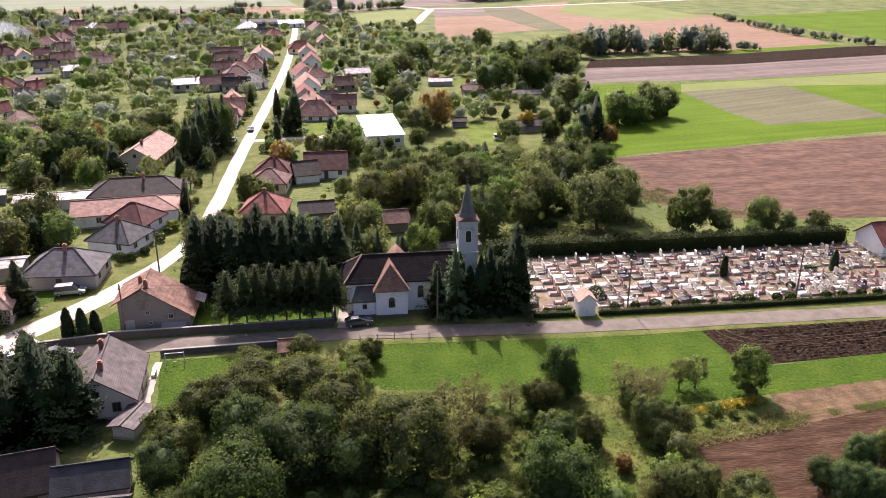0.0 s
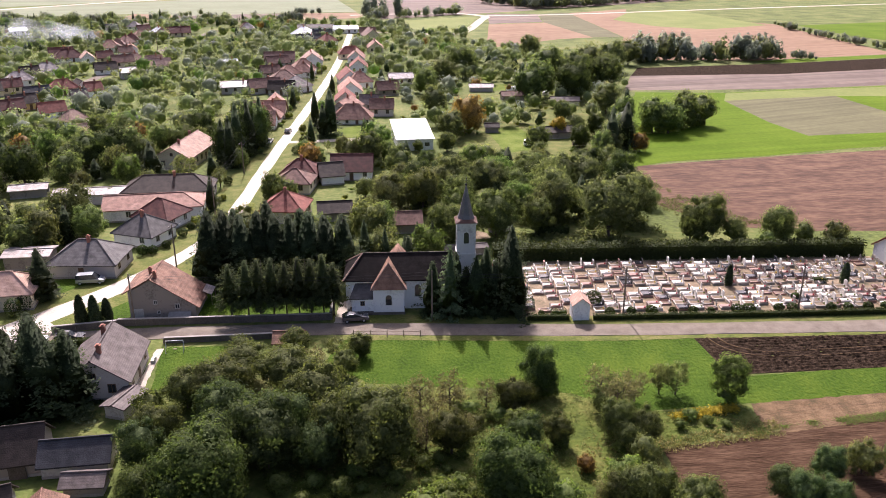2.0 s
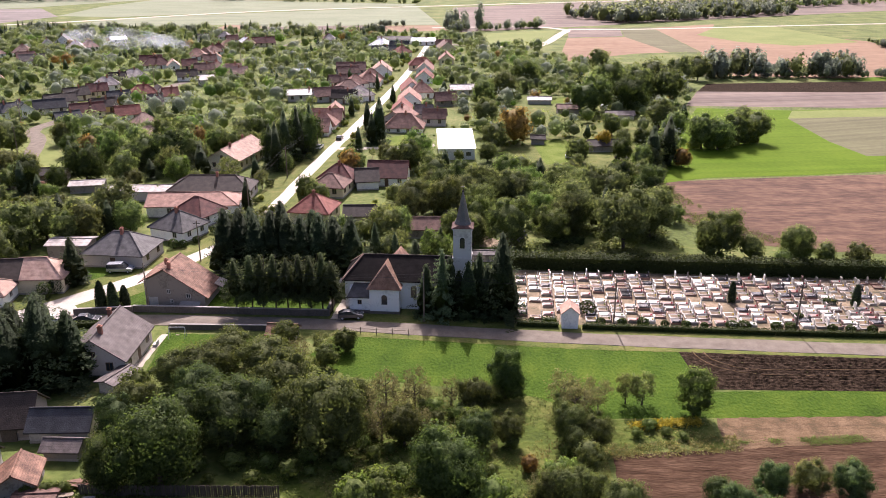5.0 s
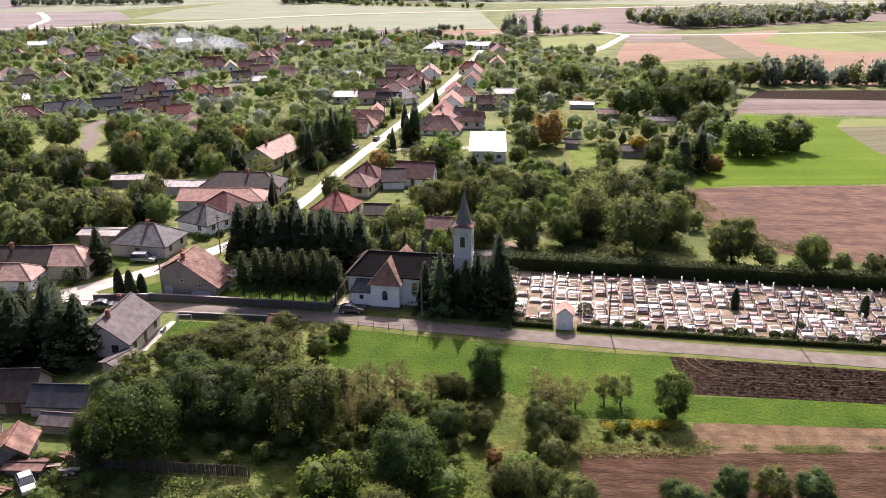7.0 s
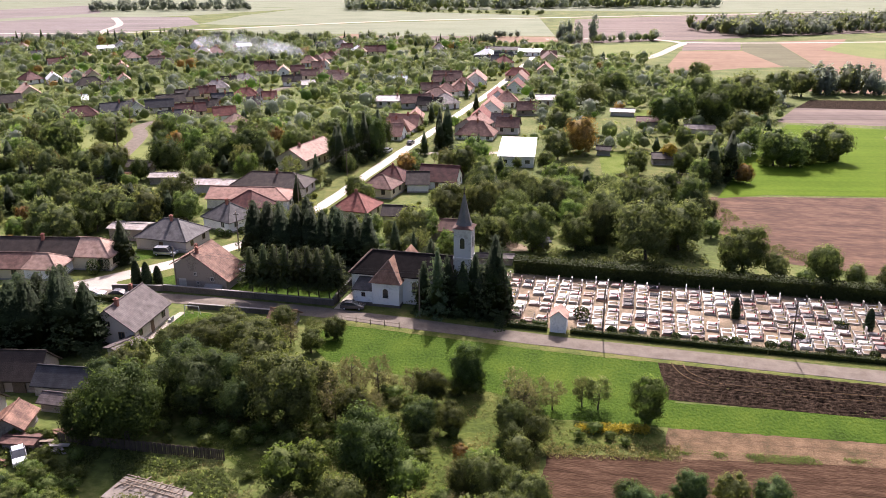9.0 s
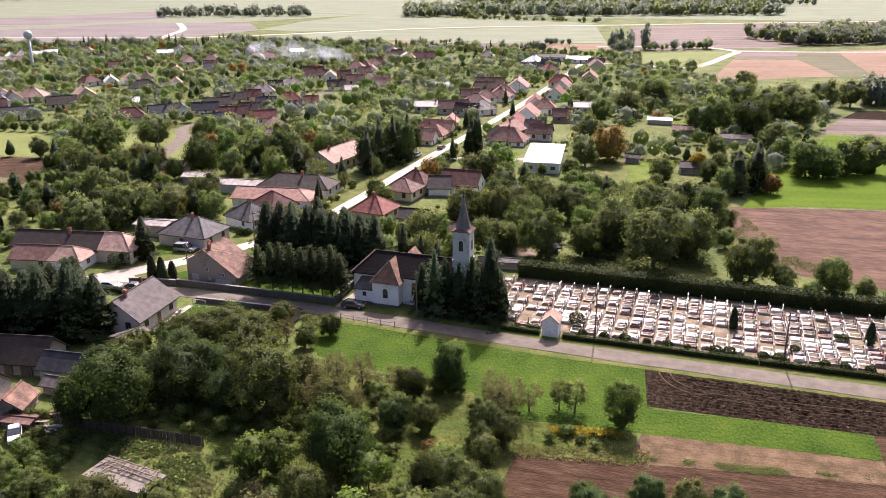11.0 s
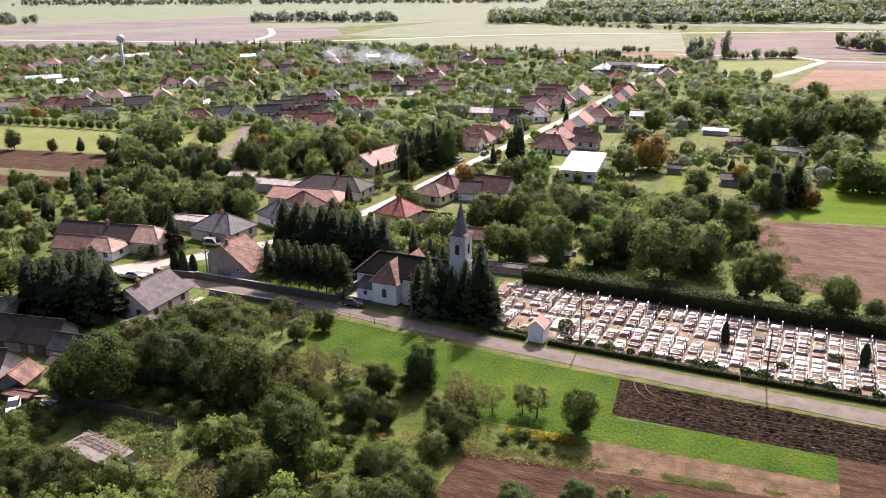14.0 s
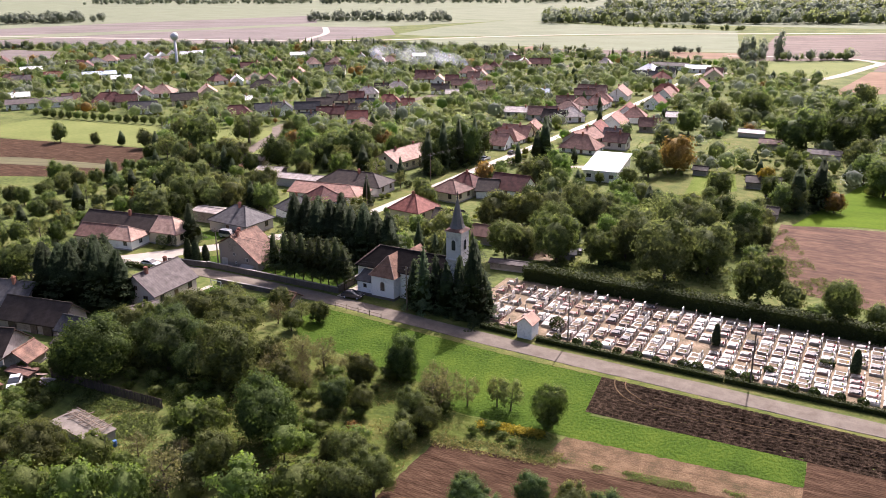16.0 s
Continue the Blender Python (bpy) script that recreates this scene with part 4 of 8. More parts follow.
WALL_WORDS = {"white": "white", "cream": "cream", "yellow": "yellow", "beige": "beige", "greywall": "grey", "oldwall": "bare grey"}


def chimney(parent, x, y, z0, z1):
    bm = bmesh.new()
    box(bm, x - 0.28, y - 0.28, z0, x + 0.28, y + 0.28, z1)
    box(bm, x - 0.36, y - 0.36, z1, x + 0.36, y + 0.36, z1 + 0.12)
    box(bm, x - 0.2, y - 0.2, z1 + 0.12, x + 0.2, y + 0.2, z1 + 0.3)
    return part("chimney", bm, M["brick"], parent, "brick chimney")


def house(x, y, heading, L, W, eave, ridge, hip0, hip1, roof, wall, chimneys=1, windows=True):
    """A village house; its ridge runs along the heading."""
    HOUSES.append((x, y, radians(heading), L / 2, W / 2))
    shed = ridge < 4.2
    kind = "shed" if shed else "house"
    label = "%s %s with %s %s roof" % (WALL_WORDS[wall], kind, ROOF_WORDS[roof], "hipped" if hip0 and hip1 else "half-hipped" if hip0 or hip1 else "gabled")
    ob = base(kind, pose(x, y, 0, 0, 0, heading), label, kind, group="houses of the village")
    part("wall", walls_bm(L, W, eave, ridge, hip0, hip1), M["w_" + wall], ob)
    bm, r0, r1, slope = roof_bm(L, W, eave, ridge, hip0, hip1)
    r = part("roof", bm, M[roof], ob)
    bm = bmesh.new()
    tube(bm, [(r0, 0, ridge + 0.05), (r1, 0, ridge + 0.05)], [0.13, 0.13], 6)
    for hip, rx, sx in ((hip0, r0, -1), (hip1, r1, 1)):
        if hip:
            for sy in (-1, 1):
                tube(bm, [(rx, 0, ridge + 0.05), (sx * (L / 2 + 0.42), sy * (W / 2 + 0.42), eave - slope * 0.42 + 0.05)], [0.11, 0.11], 5)
    part("ridge_cap", bm, M[roof], r)
    bm = bmesh.new()
    box(bm, -L / 2 - 0.05, -W / 2 - 0.05, -0.3, L / 2 + 0.05, W / 2 + 0.05, 0.35)
    part("plinth", bm, M["concrete"], ob)
    for i in range(int(chimneys)):
        cx = (r0 + (r1 - r0) * (0.25 + 0.5 * i)) if chimneys > 1 else (r0 + (r1 - r0) * 0.62)
        cy = 0.5 if i % 2 else -0.45
        chimney(r, cx, cy, ridge - 1.0, ridge + 0.75)
    if shed or not windows:
        return ob
    dark = wall != "white"
    zw = min(1.75, eave - 1.0)
    n = max(1, int(L / 3.2))
    for side, turn in ((-1, 0), (1, 180)):
        back = math.cos(radians(heading)) * side
        for i in range(n):
            if back > 0.6 or (back < -0.6 and y < 200 and i % 3 != 1):
                continue
            px = -L / 2 + L * (i + 0.5) / n
            if side < 0 and i == n // 2 and L > 9:
                bm = bmesh.new()
                box(bm, px - 0.5, -W / 2 - 0.06, 0.1, px + 0.5, -W / 2 + 0.05, 2.15)
                part("door", bm, M["frame_brown"], ob, "brown wooden door")
            else:
                add_window(ob, px, side * (W / 2 + 0.0), zw, turn, dark=dark)
    m = max(1, int(W / 3.6))
    for side, turn in ((-1, -90), (1, 90)):
        if math.sin(radians(heading)) * side > 0.6:
            continue
        for i in range(m):
            add_window(ob, side * L / 2, -W / 2 + W * (i + 0.5) / m, zw, turn, dark=dark)
    if not hip0 and ridge - eave > 2.4:
        add_window(ob, -L / 2, 0, eave + 0.7, -90, 0.8, 0.9, dark)
    return ob


# ---- church ----
def prism(bm, outline, z0, z1):
    """An upright block over an outline; z0 and z1 are one height or one for each corner."""
    tops = z1 if isinstance(z1, (list, tuple)) else [z1] * len(outline)
    lows = z0 if isinstance(z0, (list, tuple)) else [z0] * len(outline)
    a = [bm.verts.new((x, y, z)) for (x, y), z in zip(outline, lows)]
    b = [bm.verts.new((x, y, z)) for (x, y), z in zip(outline, tops)]
    n = len(outline)
    for i in range(n):
        bm.faces.new((a[i], a[(i + 1) % n], b[(i + 1) % n], b[i]))
    bm.faces.new(b)
    bm.faces.new(a[::-1])


def arch_window(parent, x, y, z, turn, w, h, deep=0.12):
    """A round-headed window with a raised surround."""
    def outline(w, h):
        pts = [(-w / 2, 0), (w / 2, 0)]
        for k in range(9):
            a = math.pi * k / 8
            pts.append((w / 2 * math.cos(a), h - w / 2 + w / 2 * math.sin(a)))
        return pts
    m = pose(x, y, z, 0, 0, turn)
    bm = bmesh.new()
    outer, inner = outline(w + 0.24, h + 0.16), outline(w, h)
    rings = [[bm.verts.new((px, yy, pz - (0.06 if o is outer else 0))) for px, pz in o] for o, yy in ((outer, 0.03), (outer, -0.07), (inner, -0.07), (inner, 0.03))]
    for a, b in zip(rings, rings[1:]):
        for i in range(len(a)):
            bm.faces.new((a[i], a[(i + 1) % len(a)], b[(i + 1) % len(a)], b[i]))
    ob = part("window", bm, M["tower_wall"], parent, "round-headed window with a plaster surround")
    ob.matrix_basis = m
    bm = bmesh.new()
    f = [bm.verts.new((px, -0.015, pz)) for px, pz in inner]
    bm.faces.new(f)
    box(bm, -0.03, -0.04, 0.02, 0.03, -0.016, h - 0.05)
    box(bm, -w / 2 + 0.02, -0.04, h * 0.5 - 0.03, w / 2 - 0.02, -0.016, h * 0.5 + 0.03)
    bmesh.ops.recalc_face_normals(bm, faces=bm.faces[:])
    part("pane", bm, M["glass"], ob)
    return ob


def church():
    ob = base("church", pose(0, 0, 0), "white village church with dark tiled roof and slender tower", "church")
    # nave: eaves 5.5, ridge 8.5, hipped towards the west
    nave = new("nave", mesh_of("nave", walls_bm(18.4, 8.0, 5.6, 8.5, 1, 0), M["w_church"]))
    nave.parent, nave.matrix_basis = ob, pose(9.5, 125.4, 0)
    bm, r0, r1, s = roof_bm(18.4, 8.0, 5.6, 8.5, 0.72, 0, over=0.4)
    roof = part("nave_roof", bm, M["churchroof"], ob, "dark brown tiled roof")
    roof.matrix_basis = pose(9.5, 125.4, 0)
    bm = bmesh.new()
    tube(bm, [(r0, 0, 8.56), (r1, 0, 8.56)], [0.1, 0.1], 6)
    part("ridge_cap", bm, M["darkbrown"], roof)
    bm = bmesh.new()
    for sy in (-1, 1):
        tube(bm, [(r0, 0, 8.55), (-9.6, sy * 4.4, 5.38)], [0.15, 0.15], 5)
    part("ridge_cap", bm, M["pinkred"], roof, "pale red ridge tiles on the hip")
    bm = bmesh.new()
    box(bm, -9.35, -4.12, 5.1, 9.2, 4.12, 5.45)
    c = part("cornice", bm, M["w_church"], ob)
    c.matrix_basis = pose(9.5, 125.4, 0)
    # side chapel towards the lane, with a red-ridged hip
    bm = bmesh.new()
    prism(bm, [(4.9, 119.2), (10.0, 119.2), (10.0, 121.6), (4.9, 121.6)], -0.3, 4.7)
    side = part("side_chapel", bm, M["w_church"], ob)
    bm = bmesh.new()
    x0, x1, y0, ze, zr, ya, yb = 4.5, 10.4, 118.8, 4.55, 8.15, 121.6, 125.2
    v = [bm.verts.new(p) for p in ((x0, y0, ze), (x1, y0, ze), (x1, yb, ze), (x0, yb, ze), (7.45, ya, zr), (7.45, yb, zr))]
    for f in ((0, 1, 4), (1, 2, 5, 4), (3, 0, 4, 5), (2, 3, 5), (3, 2, 1, 0)):
        bm.faces.new([v[i] for i in f])
    sroof = part("side_chapel_roof", bm, M["churchred"], ob, "hipped red-brown tiled roof")
    bm = bmesh.new()
    for ex in (x0, x1):
        tube(bm, [(ex, y0, ze + 0.04), (7.45, ya, zr + 0.04)], [0.12, 0.12], 5)
    part("ridge_cap", bm, M["pinkred"], sroof)
    arch_window(ob, 7.45, 119.2, 1.7, 0, 0.95, 1.8)
    # lean-to vestry
    bm = bmesh.new()
    prism(bm, [(1.3, 119.6), (4.9, 119.6), (4.9, 121.4), (1.3, 121.4)], -0.3, [3.0, 3.0, 4.4, 4.4])
    part("vestry", bm, M["w_church"], ob)
    bm = bmesh.new()
    v = [(0.95, 119.2, 2.75), (4.88, 119.2, 2.75), (4.88, 121.4, 4.6), (1.9, 121.4, 4.6)]
    a = [bm.verts.new(p) for p in v]
    b = [bm.verts.new((x, y, z + 0.16)) for x, y, z in v]
    bm.faces.new(a[::-1])
    bm.faces.new(b)
    for i in range(4):
        bm.faces.new((a[i], a[(i + 1) % 4], b[(i + 1) % 4], b[i]))
    part("vestry_roof", bm, M["grey"], ob, "grey slate lean-to roof")
    add_window(ob, 3.1, 119.6, 1.9, 0, 0.7, 0.8, True)
    bm = bmesh.new()
    box(bm, 0.95, 119.08, -0.3, 10.1, 121.3, 0.45)
    part("plinth", bm, M["dark_wall"], ob, "dark plinth")
    for wx in (12.3, 15.6):
        arch_window(ob, wx, 121.4, 2.2, 0, 0.95, 2.2)
    # far side porch gable that shows above the ridge
    bm = bmesh.new()
    v = [bm.verts.new(p) for p in ((7.6, 127, 6.6), (10.4, 127, 6.6), (9.0, 127, 8.2), (7.6, 131, 6.6), (10.4, 131, 6.6), (9.0, 131, 8.2))]
    for f in ((0, 1, 2), (1, 4, 5, 2), (3, 0, 2, 5), (4, 3, 5), (0, 3, 4, 1)):
        bm.faces.new([v[i] for i in f])
    part("back_gable", bm, M["churchred"], ob)
    # tower
    tx, ty, h, top = 20.5, 125.4, 1.56, 14.2
    bm = bmesh.new()
    box(bm, tx - h, ty - h, -0.3, tx + h, ty + h, top)
    tower = part("tower", bm, M["tower_wall"], ob, "tall square tower of weathered plaster")
    for zz, p in ((8.6, 0.12), (top - 0.25, 0.18)):
        bm = bmesh.new()
        box(bm, tx - h - p, ty - h - p, zz, tx + h + p, ty + h + p, zz + 0.28)
        part("string_course", bm, M["tower_wall"], tower)
    for sx in (-1, 1):
        for sy in (-1, 1):
            bm = bmesh.new()
            box(bm, tx + sx * h - 0.3 * (sx > 0) - 0.04 * (sx < 0), ty + sy * h - 0.3 * (sy > 0) - 0.04 * (sy < 0), 0, tx + sx * h + 0.3 * (sx < 0) + 0.04 * (sx > 0), ty + sy * h + 0.3 * (sy < 0) + 0.04 * (sy > 0), 8.55)
            part("corner_strip", bm, M["tower_wall"], tower)
    arch_window(tower, tx, ty - h, 10.6, 0, 0.85, 2.0)
    arch_window(tower, tx + h, ty, 10.6, 90, 0.85, 2.0)
    arch_window(tower, tx - h, ty, 10.6, -90, 0.85, 2.0)
    # foot of the spire: a square skirt that turns into an octagon
    bm = bmesh.new()
    e = h + 0.32
    sq = [bm.verts.new((tx + x * e, ty + y * e, top + 0.02)) for x, y in ((-1, -1), (1, -1), (1, 1), (-1, 1))]
    r1, z1 = 1.5, top + 0.55
    octo = [bm.verts.new((tx + r1 * math.cos(radians(22.5 + 45 * k)), ty + r1 * math.sin(radians(22.5 + 45 * k)), z1)) for k in range(8)]
    order = [(4, 5), (6, 7), (0, 1), (2, 3)]
    for i in range(4):
        a, b = sq[i], sq[(i + 1) % 4]
        p, q = octo[(4 + 2 * i + 1) % 8], octo[(4 + 2 * i + 2) % 8]
        bm.faces.new((a, b, q, p))
        p0 = octo[(4 + 2 * i) % 8]
        bm.faces.new((a, p, p0))
    bm.faces.new(sq[::-1])
    bmesh.ops.recalc_face_normals(bm, faces=bm.faces[:])
    part("spire_skirt", bm, M["brown"], tower, "brownish flared foot of the spire")
    bm = bmesh.new()
    rings = []
    for r, z in ((r1 + 0.03, z1 - 0.03), (1.2, top + 1.3), (0.95, top + 2.4), (0.54, top + 4.2), (0.1, top + 6.1)):
        rings.append([bm.verts.new((tx + r * math.cos(radians(22.5 + 45 * k)), ty + r * math.sin(radians(22.5 + 45 * k)), z)) for k in range(8)])
    for a, b in zip(rings, rings[1:]):
        for k in range(8):
            bm.faces.new((a[k], a[(k + 1) % 8], b[(k + 1) % 8], b[k]))
    bm.faces.new(rings[-1])
    spire = part("spire", bm, M["zinc"], tower, "grey sheet-metal octagonal spire")
    bm = bmesh.new()
    bmesh.ops.create_uvsphere(bm, u_segments=10, v_segments=6, radius=0.2, matrix=Matrix.Translation((tx, ty, top + 6.2)))
    box(bm, tx - 0.045, ty - 0.045, top + 6.2, tx + 0.045, ty + 0.045, top + 7.4)
    box(bm, tx - 0.3, ty - 0.04, top + 6.9, tx + 0.3, ty + 0.04, top + 7.0)
    part("cross", bm, M["iron"], spire, "iron cross on a ball")
    return ob


church()


# ---- hedges, walls, poles ----
def hedge(name, x0, y0, x1, y1, width, height, label, leaf=0.3, density=26):
    """A clipped hedge from one end to the other: a dark twiggy core under a coat of leaves."""
    L = math.hypot(x1 - x0, y1 - y0)
    m = pose(x0, y0, 0, 0, 0, math.degrees(math.atan2(y1 - y0, x1 - x0)))
    ob = base(name, m, label, "hedge")
    rng = np.random.default_rng(int(L * 10) + int(height * 10))
    bm = bmesh.new()
    box(bm, 0.1, -width / 2 + 0.2 * width, 0, L - 0.1, width / 2 - 0.2 * width, height * 0.8)
    part("core", bm, M["hedge_leaf"], ob)
    n = int(L * (width + 2 * height) * density)
    u, x = rng.uniform(0, width + 2 * height, n), rng.uniform(0, L, n)
    wob = np.array([noise.noise((q * 0.25, height, 0)) + 0.5 * noise.noise((q * 0.9, 3 + height, 0)) for q in x])
    hh = height * (1 + 0.12 * wob)
    y = np.where(u < height, -width / 2, np.where(u > height + width, width / 2, u - height - width / 2)) * (1 + 0.15 * wob)
    z = np.where(u < height, u, np.where(u > height + width, width + 2 * height - u, hh)) * (hh / height)
    z = np.minimum(z, hh)
    c = np.stack([x, y + rng.normal(0, 0.09, n) * width ** 0.5, np.maximum(0.05, z + rng.normal(0, 0.08, n) * height ** 0.5)], 1)
    d = np.stack([0 * x, np.sign(y) * (np.abs(y) > width * 0.45), np.where((u >= height) & (u <= height + width), 1.0, 0.35)], 1)
    shared("foliage", leaf_mesh("foliage", c, d, leaf, M["hedge_leaf"], rng), ob)
    return ob


hedge("hedge", 27.0, 142.6, 100.0, 142.4, 2.6, 3.0, "tall dark clipped hedge behind the cemetery", 0.34, 22)
hedge("hedge", 30.0, 116.2, 37.0, 116.0, 0.9, 0.9, "low clipped hedge along the lane", 0.18, 60)
hedge("hedge", 40.8, 115.8, 72.0, 115.7, 0.9, 0.9, "low clipped hedge along the lane", 0.18, 60)
hedge("hedge", 72.0, 115.7, 112.0, 116.3, 0.9, 0.9, "low clipped hedge along the lane", 0.18, 60)


def wall_run(x0, y0, x1, y1, h, mat, label, t=0.3):
    L = math.hypot(x1 - x0, y1 - y0)
    ob = base("garden_wall", pose(x0, y0, 0, 0, 0, math.degrees(math.atan2(y1 - y0, x1 - x0))), label, "wall")
    bm = bmesh.new()
    box(bm, 0, -t / 2, -0.3, L, t / 2, h)
    part("wall", bm, mat, ob)
    bm = bmesh.new()
    n = max(1, int(L / 2.5))
    for i in range(n):
        box(bm, L * i / n + 0.01, -t / 2 - 0.06, h, L * (i + 1) / n - 0.01, t / 2 + 0.06, h + 0.1)
    part("coping", bm, M["concrete"], ob)
    bm = bmesh.new()
    for i in range(n + 1):
        box(bm, L * i / n - 0.2, -t / 2 - 0.08, -0.3, L * i / n + 0.2, t / 2 + 0.08, h - 0.01)
    part("piers", bm, mat, ob)
    return ob


wall_run(-36.0, 116.9, -2.0, 117.6, 1.15, M["dark_wall"], "old dark concrete garden wall beside the lane")
wall_run(-2.0, 117.8, -2.2, 131.0, 1.5, M["dark_wall"], "old concrete wall beside the church path")


def pole(x, y, h, turn=0, label="wooden power pole with a short cross-arm"):
    ob = base("power_pole", pose(x, y, 0, 0, 0, turn), label, "pole", group="power poles")
    bm = bmesh.new()
    tube(bm, [(0, 0, -0.3), (0, 0, h)], [0.16, 0.1], 8)
    post = part("post", bm, M["wood"], ob)
    bm = bmesh.new()
    box(bm, -0.7, -0.05, h - 0.7, 0.7, 0.05, h - 0.58)
    arm = part("cross_arm", bm, M["iron"], ob)
    for k in (-0.6, 0, 0.6):
        bm = bmesh.new()
        tube(bm, [(k, 0, h - 0.58), (k, 0, h - 0.4)], [0.06, 0.04], 6)
        part("insulator", bm, M["frame_white"], arm)
    return ob


def wire(a, b, sag=0.6):
    bm = bmesh.new()
    pts = []
    for k in range(9):
        t = k / 8
        p = Vector(a).lerp(Vector(b), t)
        pts.append((p.x, p.y, p.z - sag * 4 * t * (1 - t)))
    tube(bm, pts, [0.018] * 9, 4)
    return tagged(new("overhead_wire", mesh_of("overhead_wire", bm, M["iron"])), "thin sagging overhead wire between poles", "cable", group="overhead wires")


LANE_POLES = [(-33.6, 117.6), (14.5, 116.6), (46.1, 117.0), (75.6, 117.0), (105.0, 117.6)]
for px, py in LANE_POLES:
    pole(px, py, 8.8, 90)
for (ax, ay), (bx, by) in zip(LANE_POLES, LANE_POLES[1:]):
    for k in (-0.6, 0.6):
        wire((ax, ay + k, 8.4), (bx, by + k, 8.4), 0.9)


# ---- cemetery ----
sheet("cemetery_ground", [(29.5, 117.0), (101, 117.2), (101, 141.2), (23.6, 141.2), (23.6, 124.5), (29.5, 121.5)], M["sandy_ground"], 0.02, "trodden sandy ground of the cemetery", "ground")


def grave_model(seed, stone, cover, head):
    """Meshes of one grave: curb, cover, headstone and its extra. The head is towards +x."""
    rng = random.Random(seed)
    wide = rng.choice((1.1, 1.3, 1.5, 1.6, 1.65))
    L = 2.0
    x0, x1, y = -L / 2, L / 2, wide / 2
    out = {}
    bm = bmesh.new()
    hc = rng.uniform(0.28, 0.42)
    for q in ((x0, -y, x1, -y + 0.16), (x0, y - 0.16, x1, y), (x0, -y + 0.16, x0 + 0.16, y - 0.16), (x1 - 0.16, -y + 0.16, x1, y - 0.16)):
        box(bm, q[0], q[1], -0.1, q[2], q[3], hc)
    curb_stone = ("grey_stone", "marble", "brown_stone", "grey_stone")[seed % 4]
    out["curb"] = mesh_of("curb", bm, M[curb_stone])
    bm = bmesh.new()
    if cover == "slab":
        box(bm, x0 + 0.12, -y + 0.12, hc + 0.004, x1 - 0.34, y - 0.12, hc + 0.13)
        box(bm, x0 + 0.3, -y + 0.25, hc + 0.12, x1 - 0.55, y - 0.25, hc + 0.19)
        out["slab"] = mesh_of("slab", bm, M[stone])
    else:
        box(bm, x0 + 0.16, -y + 0.16, -0.05, x1 - 0.16, y - 0.16, hc - 0.06)
        out["bed"] = mesh_of("bed", bm, M["earth_bed"])
    bm = bmesh.new()
    hh = rng.uniform(0.7, 1.2)
    box(bm, x1 - 0.28, -y * 0.85, hc + 0.002, x1 - 0.02, y * 0.85, hc + 0.16)
    w = y * rng.uniform(0.5, 0.75)
    if head == "arched":
        pts = [(-w, 0), (w, 0)] + [(w * math.cos(math.pi * k / 8), hh - w * 0.5 + w * 0.5 * math.sin(math.pi * k / 8)) for k in range(9)]
        a = [bm.verts.new((x1 - 0.22, p, hc + 0.16 + q)) for p, q in pts]
        b = [bm.verts.new((x1 - 0.07, p, hc + 0.16 + q)) for p, q in pts]
        bm.faces.new(a)
        bm.faces.new(b[::-1])
        for i in range(len(a)):
            bm.faces.new((a[i], b[i], b[(i + 1) % len(a)], a[(i + 1) % len(a)]))
        bmesh.ops.recalc_face_normals(bm, faces=bm.faces[:])
    elif head == "cross":
        box(bm, x1 - 0.22, -0.09, hc + 0.16, x1 - 0.08, 0.09, hc + 0.3 + hh)
        box(bm, x1 - 0.22, -0.34, hc + 0.1 + hh * 0.7, x1 - 0.08, 0.34, hc + 0.26 + hh * 0.7)
    else:
        box(bm, x1 - 0.24, -w, hc + 0.16, x1 - 0.08, w, hc + hh * 0.85)
        box(bm, x1 - 0.27, -w * 1.08, hc + hh * 0.85, x1 - 0.05, w * 1.08, hc + hh * 0.85 + 0.08)
    out["headstone"] = mesh_of("headstone", bm, M[stone if stone != "marble" or seed % 2 else "grey_stone"])
    bm = bmesh.new()
    bmesh.ops.create_icosphere(bm, subdivisions=1, radius=0.16, matrix=Matrix.Translation((x1 - 0.5, -y * 0.4, hc + 0.28)))
    box(bm, x1 - 0.58, -y * 0.4 - 0.07, hc + 0.1, x1 - 0.42, -y * 0.4 + 0.07, hc + 0.24)
    out["flower_pot"] = mesh_of("flower_pot", bm, M[("flower_red", "flower_yellow", "flower_white", "green_leaf")[seed % 4]])
    return out


GRAVES = []
WORDS = {"marble": "white stone", "grey_stone": "grey granite", "dark_stone": "dark polished granite", "brown_stone": "reddish stone"}
for i, (stone, cover, head) in enumerate([("marble", "slab", "block"), ("marble", "slab", "arched"), ("marble", "bed", "cross"), ("marble", "slab", "cross"), ("grey_stone", "slab", "block"), ("grey_stone", "bed", "arched"),
                                          ("dark_stone", "slab", "block"), ("brown_stone", "bed", "block"), ("brown_stone", "slab", "arched"), ("marble", "slab", "block"), ("grey_stone", "slab", "cross"), ("marble", "bed", "arched")]):
    label = "%s grave with %s and %s" % (WORDS[stone], "a cover slab" if cover == "slab" else "a planted earth bed", {"block": "an upright headstone", "arched": "an arched headstone", "cross": "a stone cross"}[head])
    GRAVES.append((label, grave_model(i, stone, cover, head)))


def grave(x, y, which, turn):
    label, parts = GRAVES[which]
    ob = base("grave", pose(x, y, 0.02, 0, 0, turn), label, "grave", group="graves of the cemetery")
    for k, me in parts.items():
        shared(k, me, ob)


rng = random.Random(11)
